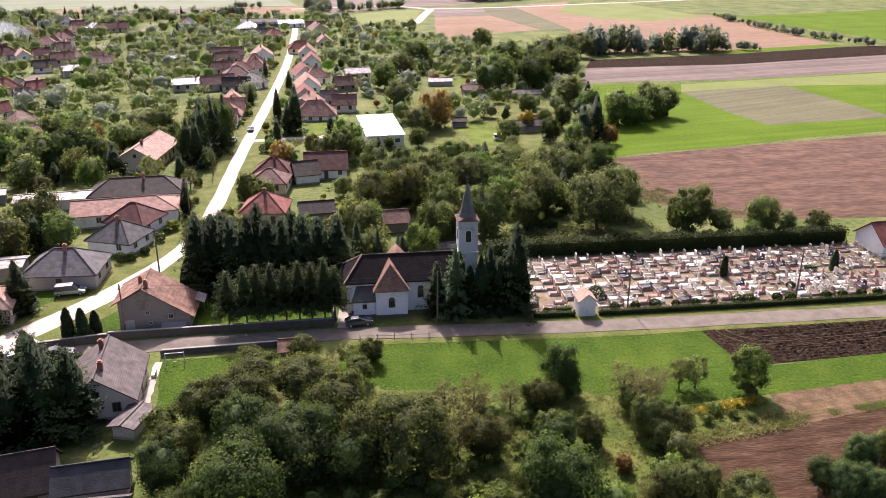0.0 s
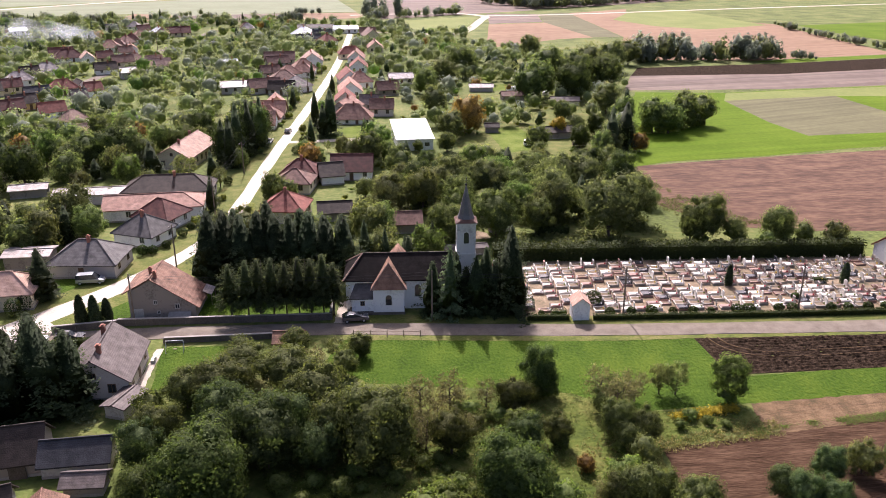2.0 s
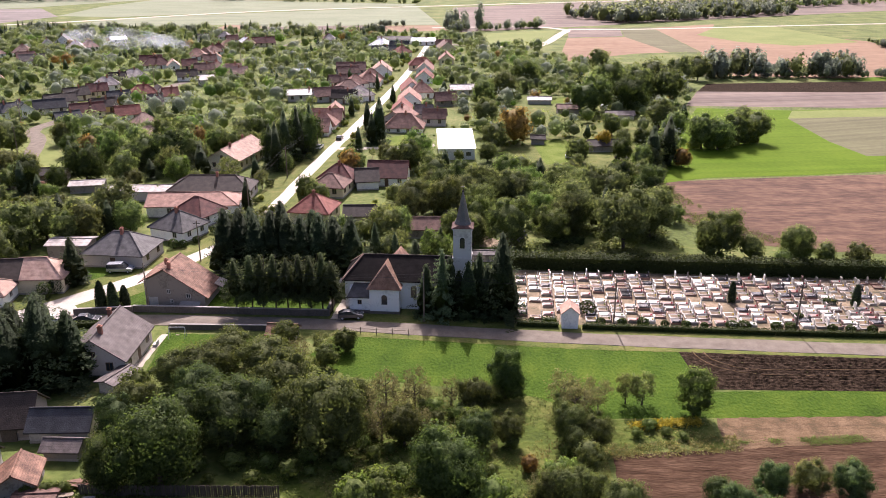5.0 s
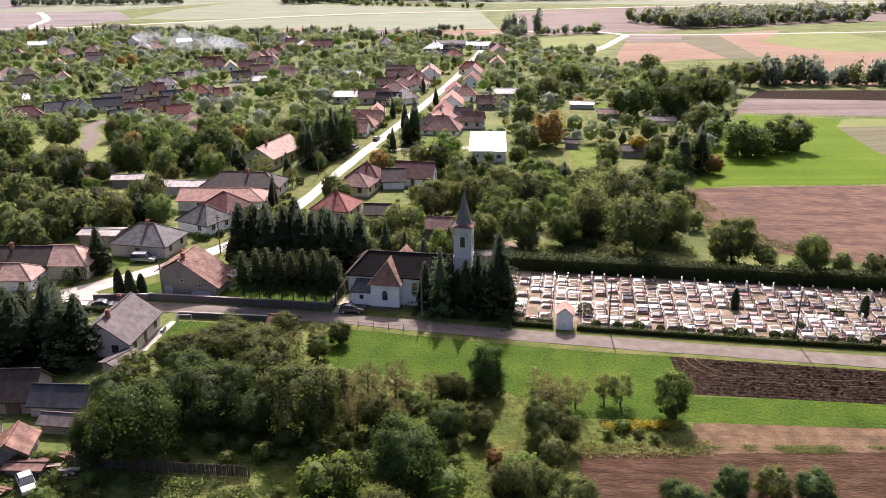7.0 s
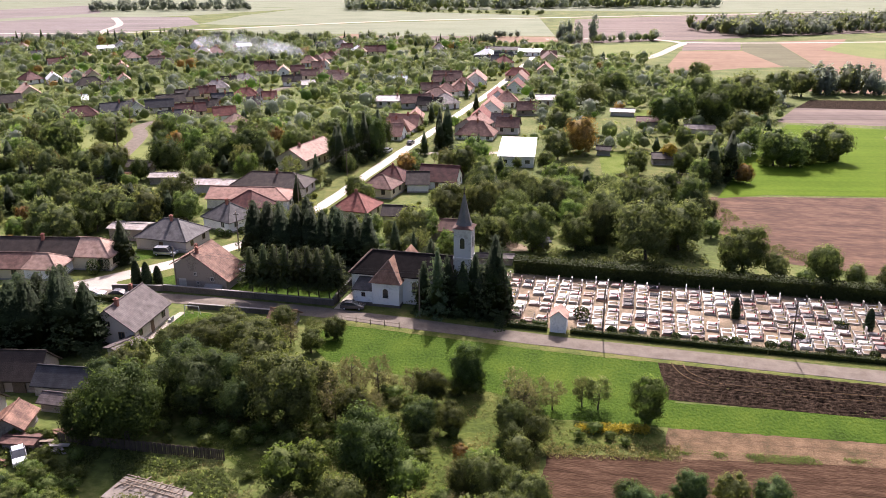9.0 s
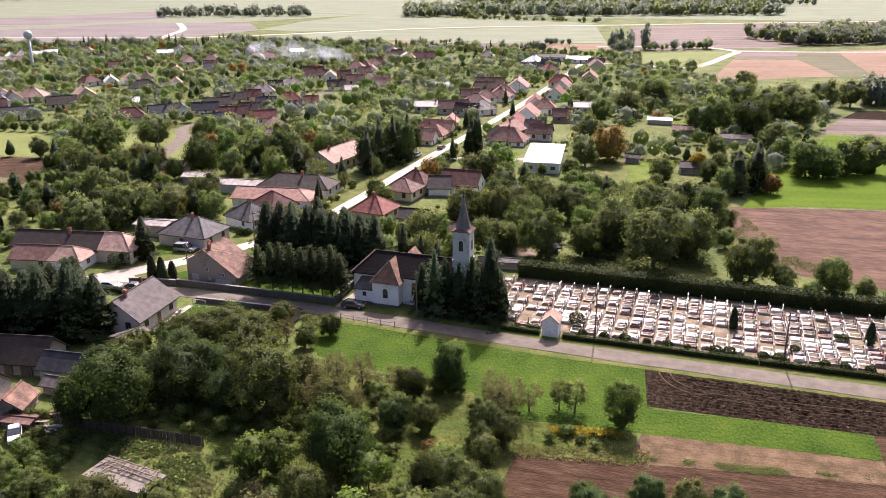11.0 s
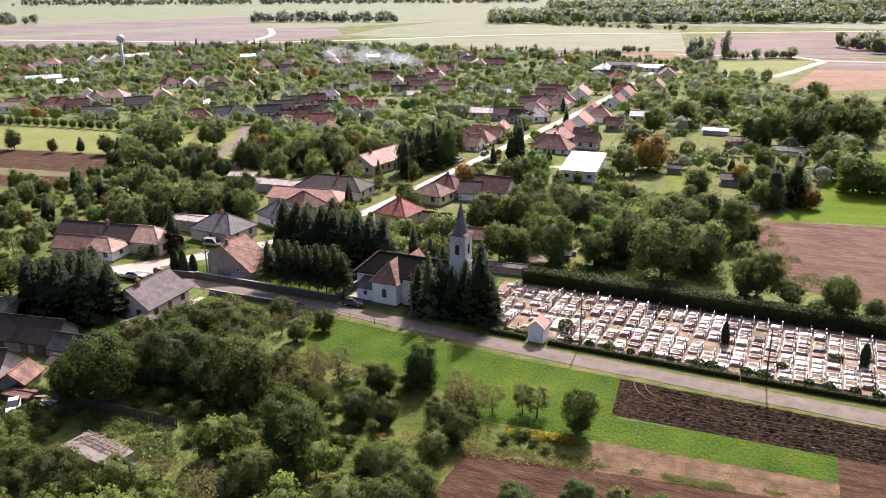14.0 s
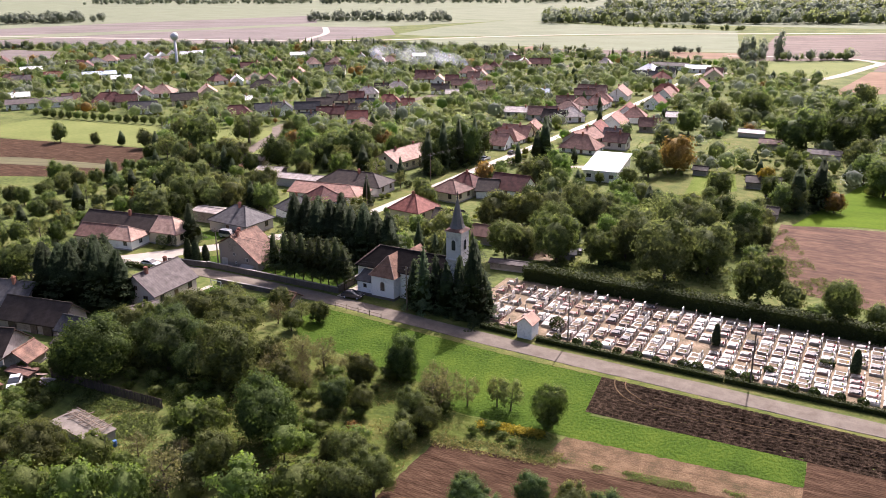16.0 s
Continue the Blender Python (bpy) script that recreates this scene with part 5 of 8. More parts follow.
for col in range(32):
    cx, slide = 26.2 + col * 2.36 + rng.uniform(-0.12, 0.12), rng.uniform(-0.35, 0.35)
    for row in range(11):
        cy = 119.0 + row * 1.83 + (1.2 if row > 4 else 0) + slide
        if cx < 32 and cy < 125.5 - 1.1 * (cx - 26) or 36.4 < cx < 41.4 and cy < 120.6 or 33.0 < cx < 35 and 121 < cy < 126:
            continue
        if rng.random() < 0.16 or cy > 140.4:
            continue
        # Tree shade over this plot is put in as more dark gravestones.
        shady = 66 < cx < 82 and cy > 131
        which = rng.choices(range(12), weights=[1, 1, 1, 0, 4, 4, 8, 4, 4, 1, 3, 1] if shady else [3, 2, 4, 2, 3, 5, 4, 8, 5, 2, 3, 5])[0]
        grave(cx + rng.uniform(-0.1, 0.1), cy + rng.uniform(-0.1, 0.1), which, rng.uniform(-2.5, 2.5))


def mortuary():
    ob = base("cemetery_chapel", pose(38.8, 117.0, 0), "small white chapel hut with reddish roof", "chapel")
    me = walls_bm(3.0, 2.7, 2.9, 4.0, 0, 0)
    w = part("wall", me, M["w_church"], ob)
    w.matrix_basis = pose(0, 0, 0, 0, 0, 90)
    bm, r0, r1, s = roof_bm(3.0, 2.7, 2.9, 4.0, 0, 0, over=0.25, thick=0.1)
    r = part("roof", bm, M["pinkred"], ob, "faded reddish roof")
    r.matrix_basis = pose(0, 0, 0, 0, 0, 90)
    bm = bmesh.new()
    box(bm, -0.45, 1.48, 0, 0.45, 1.55, 2.0)
    part("door", bm, M["frame_brown"], ob)


mortuary()


# ---- white-roofed hall, water tower ----
def hall():
    ob = base("hall", pose(12.5, 237.8, 0, 0, 0, 6), "low hall with a white sheet roof", "building")
    bm = bmesh.new()
    prism(bm, [(-5.2, -9.8), (5.2, -9.8), (5.2, 9.8), (-5.2, 9.8)], -0.3, [3.3, 3.3, 4.85, 4.85])
    part("wall", bm, M["w_white"], ob)
    bm = bmesh.new()
    prism(bm, [(-5.6, -10.3), (5.6, -10.3), (5.6, 10.3), (-5.6, 10.3)], [3.29, 3.29, 4.9, 4.9], [3.5, 3.5, 5.1, 5.1])
    part("roof", bm, M["white"], ob, "smooth white sheet roof")
    for x in (-3.4, 0.2, 3.4):
        bm = bmesh.new()
        box(bm, x - 0.7, -9.86, 1.2, x + 0.7, -9.78, 2.3)
        part("window", bm, M["glass"], ob, "wide dark window")
    bm = bmesh.new()
    box(bm, -5.26, 3.0, 0, -5.18, 5.4, 2.4)
    part("door", bm, M["frame_white"], ob, "pale double door")


hall()
sheet("church_yard", [(19.6, 162.0), (22.6, 158.8), (22.6, 153.6), (28.0, 154.4), (27.4, 157.6), (24.8, 159.6), (22.0, 163.0)], M["sandy_ground"], 0.045, "bare trodden yard behind the church", "ground")
sheet("garden_lawn", [(39.5, 224), (36.8, 248), (39.2, 256), (47.2, 257), (51.7, 236), (47.2, 227)], M["bright_grass"], 0.03, "mown lawn of a garden", "lawn")
sheet("hall_lawn", [(-10.5, 244), (-11.3, 256), (-4.5, 262), (1.6, 254), (0.8, 246)], M["bright_grass"], 0.03, "lawn before the white hall", "lawn")
sheet("orchard_lawn", [(40.8, 319), (39.6, 333), (54.1, 338), (57.0, 328)], M["bright_grass"], 0.03, "lawn between garden trees", "lawn")
strip("hall_path", smooth_line([(-24.5, 239.5), (-16, 240.6), (-9, 241.6), (-2, 242.6), (5.4, 246.5)], 2), 3.2, M["gravel"], 0.05, "pale trodden path to the white hall", "path")
planted("F", [(-11.8, 228.2, 3.6, 1.2), (-8.4, 227.3, 4.2, 1.3), (-5.8, 229.2, 3.8, 1.2), (-2.8, 229.7, 4.0, 1.3), (1.0, 231.0, 3.4, 1.1)])
planted("S", [(-2.0, 247.9, 6.6, 1.6), (-17.4, 237.2, 8.0, 1.8)])
planted("D", [(6.0, 214.6, 7.0, 2.9), (9.6, 221.2, 4.6, 2.2), (14.3, 225.6, 4.2, 1.6), (22.6, 226.6, 6.6, 2.9)])


def water_tower():
    ob = base("water_tower", pose(-350.3, 408.2, 0), "white water tower with a spherical tank", "water tower")
    bm = bmesh.new()
    tube(bm, [(0, 0, -0.3), (0, 0, 2), (0, 0, 18.2)], [1.5, 0.95, 0.8], 14)
    part("shaft", bm, M["steel"], ob, smooth=True)
    bm = bmesh.new()
    bmesh.ops.create_uvsphere(bm, u_segments=20, v_segments=14, radius=2.7, matrix=Matrix.Translation((0, 0, 20.0)))
    part("tank", bm, M["steel"], ob, smooth=True)


water_tower()


# ---- the houses near the street and lane ----
house(-32.1, 99.8, 94, 11.3, 9.0, 3.0, 6.2, 0, 0, "greytile", "beige", 2)
house(-70.0, 124.2, 10, 19.3, 7.0, 3.3, 5.7, 0, 0, "darkbrown", "cream", 1)
# Sunlit hip end of the long roof, its light put into pinkish tile.
house(-56.6, 126.6, 8, 8.0, 7.2, 3.3, 5.8, 0, 1, "pinkred", "cream", 0)
house(-70.4, 117.6, 11, 9.0, 6.2, 2.7, 4.6, 0, 0, "brown", "cream", 0)
# Likewise the sunlit end of the brown roof, as a pinkish block.
house(-62.8, 119.0, 9, 6.7, 6.3, 2.7, 4.6, 0, 1, "pinkred", "white", 0)
house(-48.6, 141.3, -2, 12.2, 9.3, 3.0, 6.0, 1, 1, "grey", "greywall", 1)
house(-42.9, 156.3, -21, 9.0, 8.0, 2.9, 5.8, 1, 1, "grey", "white", 1)
house(-42.1, 166.1, -23, 8.9, 8.0, 3.0, 6.0, 1, 1, "darkred", "white", 0)
house(-45.4, 173.4, 8, 20.8, 9.0, 3.0, 4.8, 0, 1, "lightred", "white", 0)
house(-45.5, 186.1, 4, 20.1, 9.0, 3.0, 5.6, 1, 1, "darkbrown", "greywall", 1)
house(-63.0, 183.3, 7, 15.5, 6.0, 2.7, 3.4, 0, 0, "sheet", "greywall", 0)
house(-50.0, 220.0, 82, 19.4, 10.0, 3.4, 6.2, 0, 0, "pinkred", "cream", 2)
house(-15.9, 169.6, -7, 9.1, 8.6, 3.2, 6.2, 1, 1, "red", "cream", 1)
house(-16.4, 190.6, -7, 8.5, 7.8, 3.0, 5.4, 1, 1, "brown", "cream", 0)
house(-15.8, 198.7, -7, 9.1, 7.8, 3.0, 5.8, 1, 1, "darkred", "cream", 1)
house(-3.2, 202.0, 0, 10.2, 8.6, 2.8, 6.0, 0, 0, "darkred", "white", 0)
house(-9.8, 277.7, 78, 13.4, 9.0, 3.0, 6.0, 0, 0, "lightred", "greywall", 1)
house(-8.4, 197.7, 13, 5.6, 7.0, 2.6, 5.0, 0, 0, "darkbrown", "white", 0)

# ---- the houses farther into the village ----
house(-37.5, 259.7, 0, 13.0, 8.0, 2.1, 5.5, 0, 0, "lightred", "white", 1)
house(-37.1, 269.7, 0, 13.0, 8.0, 2.1, 5.5, 1, 1, "lightred", "white", 1)
house(-35.7, 277.1, 0, 11.0, 8.0, 2.1, 5.5, 0, 0, "lightred", "cream", 1)
house(-6.8, 267.6, 0, 13.0, 9.0, 2.1, 6.0, 1, 1, "lightred", "white", 1)
house(-86.2, 248.7, 20, 9.0, 7.0, 1.9, 4.5, 0, 0, "pinkred", "cream", 0)
house(-270.4, 245.3, 52, 28.5, 8.5, 3.0, 4.6, 0, 0, "greytile", "white", 0)
house(-300.0, 250.2, 55, 17.5, 8.5, 3.0, 4.6, 0, 0, "white", "greywall", 1)
house(-264.8, 258.6, 55, 7.9, 6.0, 3.1, 5.7, 0, 0, "brown", "cream", 1)
house(-244.7, 264.3, 48, 15.3, 9.0, 2.9, 6.5, 1, 1, "darkred", "cream", 1)
house(-235.9, 267.2, 50, 9.3, 6.0, 3.1, 5.7, 0, 0, "darkred", "cream", 0)
house(-243.5, 279.0, -41, 9.0, 6.0, 2.9, 5.5, 0, 0, "grey", "white", 0)
house(-262.7, 298.0, -39, 9.5, 6.3, 2.7, 5.4, 0, 0, "pinkred", "white", 0)
house(-247.2, 288.7, -42, 11.0, 7.3, 3.1, 6.1, 0, 0, "darkred", "white", 1)
house(-211.8, 255.8, 45, 12.0, 6.6, 2.7, 5.5, 0, 0, "grey", "white", 0)
house(-245.2, 298.5, 29, 12.3, 11.0, 2.7, 6.3, 1, 1, "pinkred", "white", 1)
house(-215.0, 284.0, 49, 12.1, 6.6, 2.9, 5.7, 0, 0, "darkbrown", "cream", 0)
house(-222.5, 307.1, -42, 14.2, 9.5, 2.9, 6.5, 0, 0, "pinkred", "cream", 1)
house(-255.8, 348.8, 72, 9.1, 8.1, 2.7, 6.0, 1, 1, "darkred", "white", 1)
house(-244.7, 352.5, -47, 10.0, 6.7, 2.7, 5.5, 0, 0, "white", "white", 1)
house(-238.0, 360.3, 55, 9.0, 8.0, 3.1, 6.4, 1, 1, "pinkred", "white", 1)
house(-231.3, 365.2, -48, 11.0, 7.3, 2.9, 5.9, 0, 0, "darkred", "cream", 1)
house(-213.1, 338.3, 43, 12.5, 7.5, 2.9, 6.0, 1, 1, "darkbrown", "white", 0)
house(-204.5, 342.6, -45, 7.5, 5.0, 3.1, 5.3, 0, 0, "darkbrown", "white", 1)
house(-187.0, 295.7, 40, 6.2, 6.0, 3.0, 4.6, 0, 0, "white", "greywall", 1)
house(-162.3, 263.0, 39, 12.6, 7.6, 3.1, 6.2, 1, 1, "darkred", "cream", 0)
house(-156.3, 276.8, 46, 11.3, 6.2, 3.1, 5.7, 0, 0, "slate", "white", 1)
house(-151.5, 282.6, -48, 9.2, 6.2, 3.1, 5.7, 0, 0, "slate", "white", 1)
house(-205.7, 355.1, -53, 8.6, 5.7, 3.1, 5.6, 0, 0, "lightred", "white", 1)
house(-399.2, 427.9, -37, 10.0, 6.7, 2.9, 5.7, 0, 0, "white", "white", 0)
house(-384.4, 419.7, 43, 6.1, 6.0, 3.0, 4.6, 0, 0, "sheet", "white", 0)
house(-393.8, 435.2, -37, 10.7, 7.1, 2.9, 5.9, 0, 0, "white", "white", 1)
house(-396.6, 447.8, -40, 10.9, 7.2, 2.9, 5.9, 0, 0, "sheet", "white", 0)
house(-391.9, 456.9, 41, 8.2, 6.0, 3.0, 4.6, 0, 0, "white", "white", 1)
house(-389.8, 467.6, 40, 8.3, 6.0, 3.0, 4.6, 0, 0, "white", "white", 0)
house(-370.2, 418.0, 48, 6.8, 6.0, 2.9, 5.5, 0, 0, "pinkred", "white", 0)
house(-405.4, 414.1, 50, 10.7, 6.0, 2.9, 5.5, 0, 0, "brown", "white", 0)
house(-409.6, 401.6, 37, 11.8, 10.5, 2.7, 6.3, 1, 1, "pinkred", "white", 1)
house(-400.2, 382.0, 72, 12.3, 11.0, 2.9, 6.5, 1, 1, "grey", "white", 1)
house(-387.9, 365.3, -43, 11.1, 7.4, 3.1, 6.2, 0, 0, "darkred", "white", 0)
house(-405.1, 369.5, 51, 11.0, 6.1, 2.9, 5.5, 0, 0, "darkred", "cream", 1)
house(-396.8, 355.6, -38, 7.5, 5.0, 2.9, 5.1, 0, 0, "white", "white", 0)
house(-402.9, 334.7, 54, 12.3, 6.8, 3.0, 4.6, 0, 0, "white", "cream", 0)
house(-355.7, 315.9, 55, 9.8, 6.0, 3.1, 5.7, 0, 0, "red", "cream", 1)
house(-340.8, 336.5, 57, 18.8, 8.5, 3.0, 4.6, 0, 0, "blue", "white", 1)
house(-311.9, 328.6, 50, 10.7, 6.0, 3.0, 4.6, 0, 0, "white", "greywall", 0)
house(-287.4, 411.2, 48, 11.5, 6.3, 2.7, 5.4, 0, 0, "darkred", "white", 1)
house(-287.8, 419.3, -48, 8.1, 5.4, 2.9, 5.3, 0, 0, "pinkred", "white", 1)
house(-376.8, 488.5, 25, 6.2, 5.6, 2.9, 5.3, 1, 1, "pinkred", "white", 1)
house(-328.2, 442.1, 45, 6.7, 6.0, 2.9, 5.5, 0, 0, "grey", "white", 1)
house(-293.9, 445.4, 17, 5.4, 4.9, 3.1, 5.3, 1, 1, "lightred", "white", 1)
house(-389.8, 487.8, 46, 6.6, 6.0, 2.9, 5.5, 0, 0, "grey", "white", 1)
house(-367.5, 296.1, 51, 11.2, 7.0, 2.9, 5.8, 1, 1, "brown", "cream", 1)
house(-460.6, 354.2, -39, 13.4, 8.9, 3.1, 6.7, 0, 0, "darkred", "cream", 1)
house(-356.3, 295.5, 56, 9.6, 6.0, 3.1, 5.7, 0, 0, "greytile", "white", 1)
house(-236.2, 398.0, -55, 10.6, 7.1, 2.9, 5.8, 0, 0, "lightred", "white", 1)
house(-258.9, 443.2, 48, 7.0, 6.2, 3.1, 5.7, 1, 1, "pinkred", "white", 0)
house(-251.2, 456.3, 22, 10.5, 9.4, 2.7, 6.3, 1, 1, "pinkred", "white", 1)
house(-235.8, 432.3, 35, 9.0, 6.0, 2.7, 5.3, 0, 0, "brown", "cream", 1)
house(-311.3, 489.9, 43, 10.5, 6.0, 3.0, 4.6, 0, 0, "white", "white", 1)
house(-229.2, 475.1, 20, 11.4, 10.2, 2.9, 6.5, 1, 1, "sheet", "white", 1)
house(-223.7, 480.8, 40, 9.7, 8.7, 2.9, 6.4, 1, 1, "lightred", "white", 1)
house(-224.3, 521.4, 35, 9.2, 6.0, 3.0, 4.6, 0, 0, "white", "white", 0)
house(-259.0, 497.8, -57, 8.8, 5.8, 2.7, 5.2, 0, 0, "grey", "white", 1)
house(-307.6, 521.9, -53, 8.1, 5.4, 3.1, 5.4, 0, 0, "grey", "white", 1)
house(-144.5, 289.5, 33, 10.8, 6.0, 2.7, 5.3, 0, 0, "slate", "greywall", 0)
house(-146.6, 301.0, 42, 11.1, 6.1, 2.9, 5.5, 0, 0, "darkbrown", "white", 0)
house(-148.3, 317.1, 41, 9.3, 6.0, 2.7, 5.3, 0, 0, "darkbrown", "cream", 1)
house(-143.4, 325.6, 30, 7.8, 6.0, 3.1, 5.7, 0, 0, "darkred", "cream", 1)
house(-146.7, 341.2, 30, 10.3, 7.0, 3.1, 6.0, 1, 1, "sheet", "white", 1)
house(-126.5, 309.2, 34, 8.4, 6.0, 2.9, 5.5, 0, 0, "slate", "greywall", 1)
house(-125.1, 292.5, 35, 9.1, 6.0, 2.9, 5.5, 0, 0, "darkbrown", "yellow", 1)
house(-126.2, 282.3, 33, 11.3, 6.2, 2.9, 5.5, 0, 0, "darkred", "cream", 1)
house(-124.4, 264.7, 44, 8.0, 6.0, 3.1, 5.7, 0, 0, "slate", "oldwall", 1)
house(-108.6, 277.2, 32, 8.1, 6.0, 3.1, 5.7, 0, 0, "red", "white", 0)
house(-96.7, 263.6, 55, 7.0, 6.3, 3.1, 5.8, 1, 1, "pinkred", "white", 0)
house(-121.7, 321.4, 31, 10.7, 7.0, 3.1, 6.0, 1, 1, "red", "cream", 1)
house(-117.4, 327.5, -54, 7.2, 4.8, 2.7, 4.8, 0, 0, "darkbrown", "white", 0)
house(-146.5, 368.6, 36, 10.3, 7.0, 2.7, 5.6, 1, 1, "sheet", "white", 1)
house(-149.1, 357.3, 34, 7.1, 6.0, 3.1, 5.7, 0, 0, "darkbrown", "white", 1)
house(-109.0, 318.0, 33, 5.7, 6.0, 2.9, 5.5, 0, 0, "red", "white", 1)
house(-108.1, 301.1, 28, 5.0, 6.0, 3.1, 5.7, 0, 0, "greytile", "white", 1)
house(-152.1, 408.0, 32, 13.7, 8.2, 2.7, 6.1, 1, 1, "darkred", "white", 1)
house(-141.9, 405.0, -66, 8.7, 5.8, 2.9, 5.4, 0, 0, "pinkred", "white", 0)
house(-121.8, 370.8, 28, 8.9, 6.0, 2.7, 5.3, 0, 0, "darkbrown", "white", 1)
house(-133.4, 404.9, 28, 7.0, 6.0, 3.1, 5.7, 0, 0, "darkred", "cream", 0)
house(-144.0, 445.0, 16, 10.1, 9.0, 2.7, 6.3, 1, 1, "lightred", "white", 0)
house(-143.6, 456.4, 11, 7.1, 6.4, 2.7, 5.4, 1, 1, "brown", "white", 0)
house(-141.9, 464.7, 41, 8.8, 7.9, 2.7, 5.9, 1, 1, "lightred", "white", 1)
house(-142.5, 477.3, 18, 7.4, 6.6, 2.9, 5.7, 1, 1, "darkred", "white", 1)
house(-143.5, 499.0, 26, 8.5, 7.6, 2.7, 5.8, 1, 1, "lightred", "white", 0)
house(-150.2, 526.2, 29, 7.2, 6.0, 2.7, 5.3, 0, 0, "darkred", "white", 0)
house(-161.7, 546.6, -3, 7.4, 6.6, 2.7, 5.5, 1, 1, "sheet", "white", 0)
house(-137.4, 512.9, 42, 7.8, 7.0, 2.7, 5.6, 1, 1, "white", "white", 1)
house(-125.3, 511.4, 20, 13.8, 7.6, 2.7, 5.8, 0, 0, "darkred", "cream", 1)
house(-120.4, 390.6, 27, 9.2, 6.0, 3.1, 5.7, 0, 0, "brown", "cream", 1)
house(-117.0, 397.9, 24, 8.1, 7.0, 2.9, 5.8, 1, 1, "pinkred", "white", 1)
house(-101.5, 380.8, 22, 10.6, 6.0, 2.7, 5.3, 0, 0, "pinkred", "greywall", 1)
house(-108.6, 359.5, 31, 6.3, 6.0, 3.0, 4.6, 0, 0, "sheet", "greywall", 0)
house(-130.2, 435.9, -67, 8.1, 5.4, 3.1, 5.4, 0, 0, "lightred", "white", 1)
house(-129.4, 423.5, 29, 6.6, 6.0, 3.1, 5.7, 0, 0, "brown", "white", 1)
house(-170.4, 529.2, 30, 6.5, 6.0, 3.1, 5.7, 0, 0, "grey", "white", 1)
house(-269.2, 453.6, 31, 7.7, 6.8, 2.9, 5.8, 1, 1, "pinkred", "white", 0)
house(-223.9, 418.5, 30, 12.4, 6.8, 2.9, 5.7, 0, 0, "greytile", "white", 1)
house(-255.9, 511.6, -67, 13.4, 9.0, 2.9, 6.5, 0, 0, "grey", "white", 1)
house(-310.0, 505.7, -54, 12.7, 8.5, 2.9, 6.3, 0, 0, "grey", "white", 1)
house(-159.9, 420.3, 21, 11.0, 6.1, 2.9, 5.5, 0, 0, "darkred", "white", 1)
house(-132.0, 501.9, 13, 7.4, 6.6, 3.1, 5.9, 1, 1, "pinkred", "white", 1)
house(-89.3, 538.5, 16, 7.8, 6.9, 2.7, 5.6, 1, 1, "brown", "white", 0)
house(-32.9, 392.6, -82, 14.2, 9.5, 3.1, 6.7, 0, 0, "pinkred", "white", 1)
house(-34.4, 369.8, 17, 9.8, 8.7, 3.1, 6.6, 1, 1, "lightred", "white", 0)
house(-38.9, 337.5, 13, 12.1, 10.8, 2.9, 6.5, 1, 1, "brown", "cream", 0)
house(-48.8, 397.8, 7, 13.9, 7.6, 2.7, 5.8, 0, 0, "brown", "greywall", 1)
house(-69.4, 382.9, 12, 6.5, 6.0, 3.0, 4.6, 0, 0, "blue", "white", 1)
house(-54.4, 323.4, 13, 13.7, 7.5, 3.0, 4.6, 0, 0, "sheet", "greywall", 1)
house(-37.0, 318.5, 1, 9.8, 6.0, 2.7, 5.3, 0, 0, "darkbrown", "greywall", 1)
house(-35.2, 290.6, -79, 8.0, 5.3, 2.9, 5.2, 0, 0, "lightred", "cream", 0)
house(-86.9, 530.7, 8, 8.3, 7.4, 2.7, 5.8, 1, 1, "sheet", "white", 0)
house(-44.7, 532.9, 5, 22.2, 8.5, 3.0, 4.6, 0, 0, "darkbrown", "white", 0)
house(-48.7, 500.6, -19, 11.7, 10.4, 3.1, 6.7, 1, 1, "white", "white", 1)
house(-36.8, 492.0, 2, 10.9, 6.0, 3.1, 5.7, 0, 0, "slate", "white", 1)
house(-25.4, 524.8, 7, 14.5, 8.0, 3.0, 4.6, 0, 0, "blue", "white", 1)
house(-106.2, 391.6, 17, 7.3, 6.0, 2.7, 5.3, 0, 0, "pinkred", "greywall", 1)
house(-12.4, 401.0, -90, 11.6, 7.7, 2.9, 6.1, 0, 0, "lightred", "white", 1)
house(-10.0, 373.1, -88, 11.6, 7.7, 2.9, 6.1, 0, 0, "red", "white", 0)
house(-11.0, 505.3, 1, 9.1, 6.0, 2.9, 5.5, 0, 0, "brown", "white", 0)
house(-10.4, 314.6, -84, 13.0, 8.7, 2.9, 6.4, 0, 0, "lightred", "white", 0)
house(-11.0, 295.8, -86, 10.5, 7.0, 2.9, 5.8, 0, 0, "red", "greywall", 0)
house(-7.5, 332.8, 12, 9.3, 8.3, 3.1, 6.5, 1, 1, "lightred", "white", 1)
house(-4.5, 438.2, -85, 11.8, 7.9, 2.9, 6.1, 0, 0, "lightred", "cream", 1)
house(-2.0, 287.8, 0, 6.0, 6.0, 2.7, 5.3, 0, 0, "greytile", "greywall", 1)
house(2.7, 278.0, -0, 7.8, 6.0, 3.1, 5.7, 0, 0, "brown", "greywall", 1)
house(-39.3, 355.8, 26, 8.8, 7.9, 2.7, 5.9, 1, 1, "lightred", "white", 0)
house(-33.1, 358.9, -1, 8.8, 7.9, 3.1, 6.3, 1, 1, "lightred", "white", 1)
house(-31.9, 323.4, 45, 9.1, 8.1, 2.9, 6.2, 1, 1, "sheet", "white", 0)
house(-47.2, 356.3, 25, 7.9, 6.0, 3.1, 5.7, 0, 0, "brown", "greywall", 1)
house(-48.1, 385.3, 24, 10.2, 6.0, 2.9, 5.5, 0, 0, "brown", "greywall", 1)
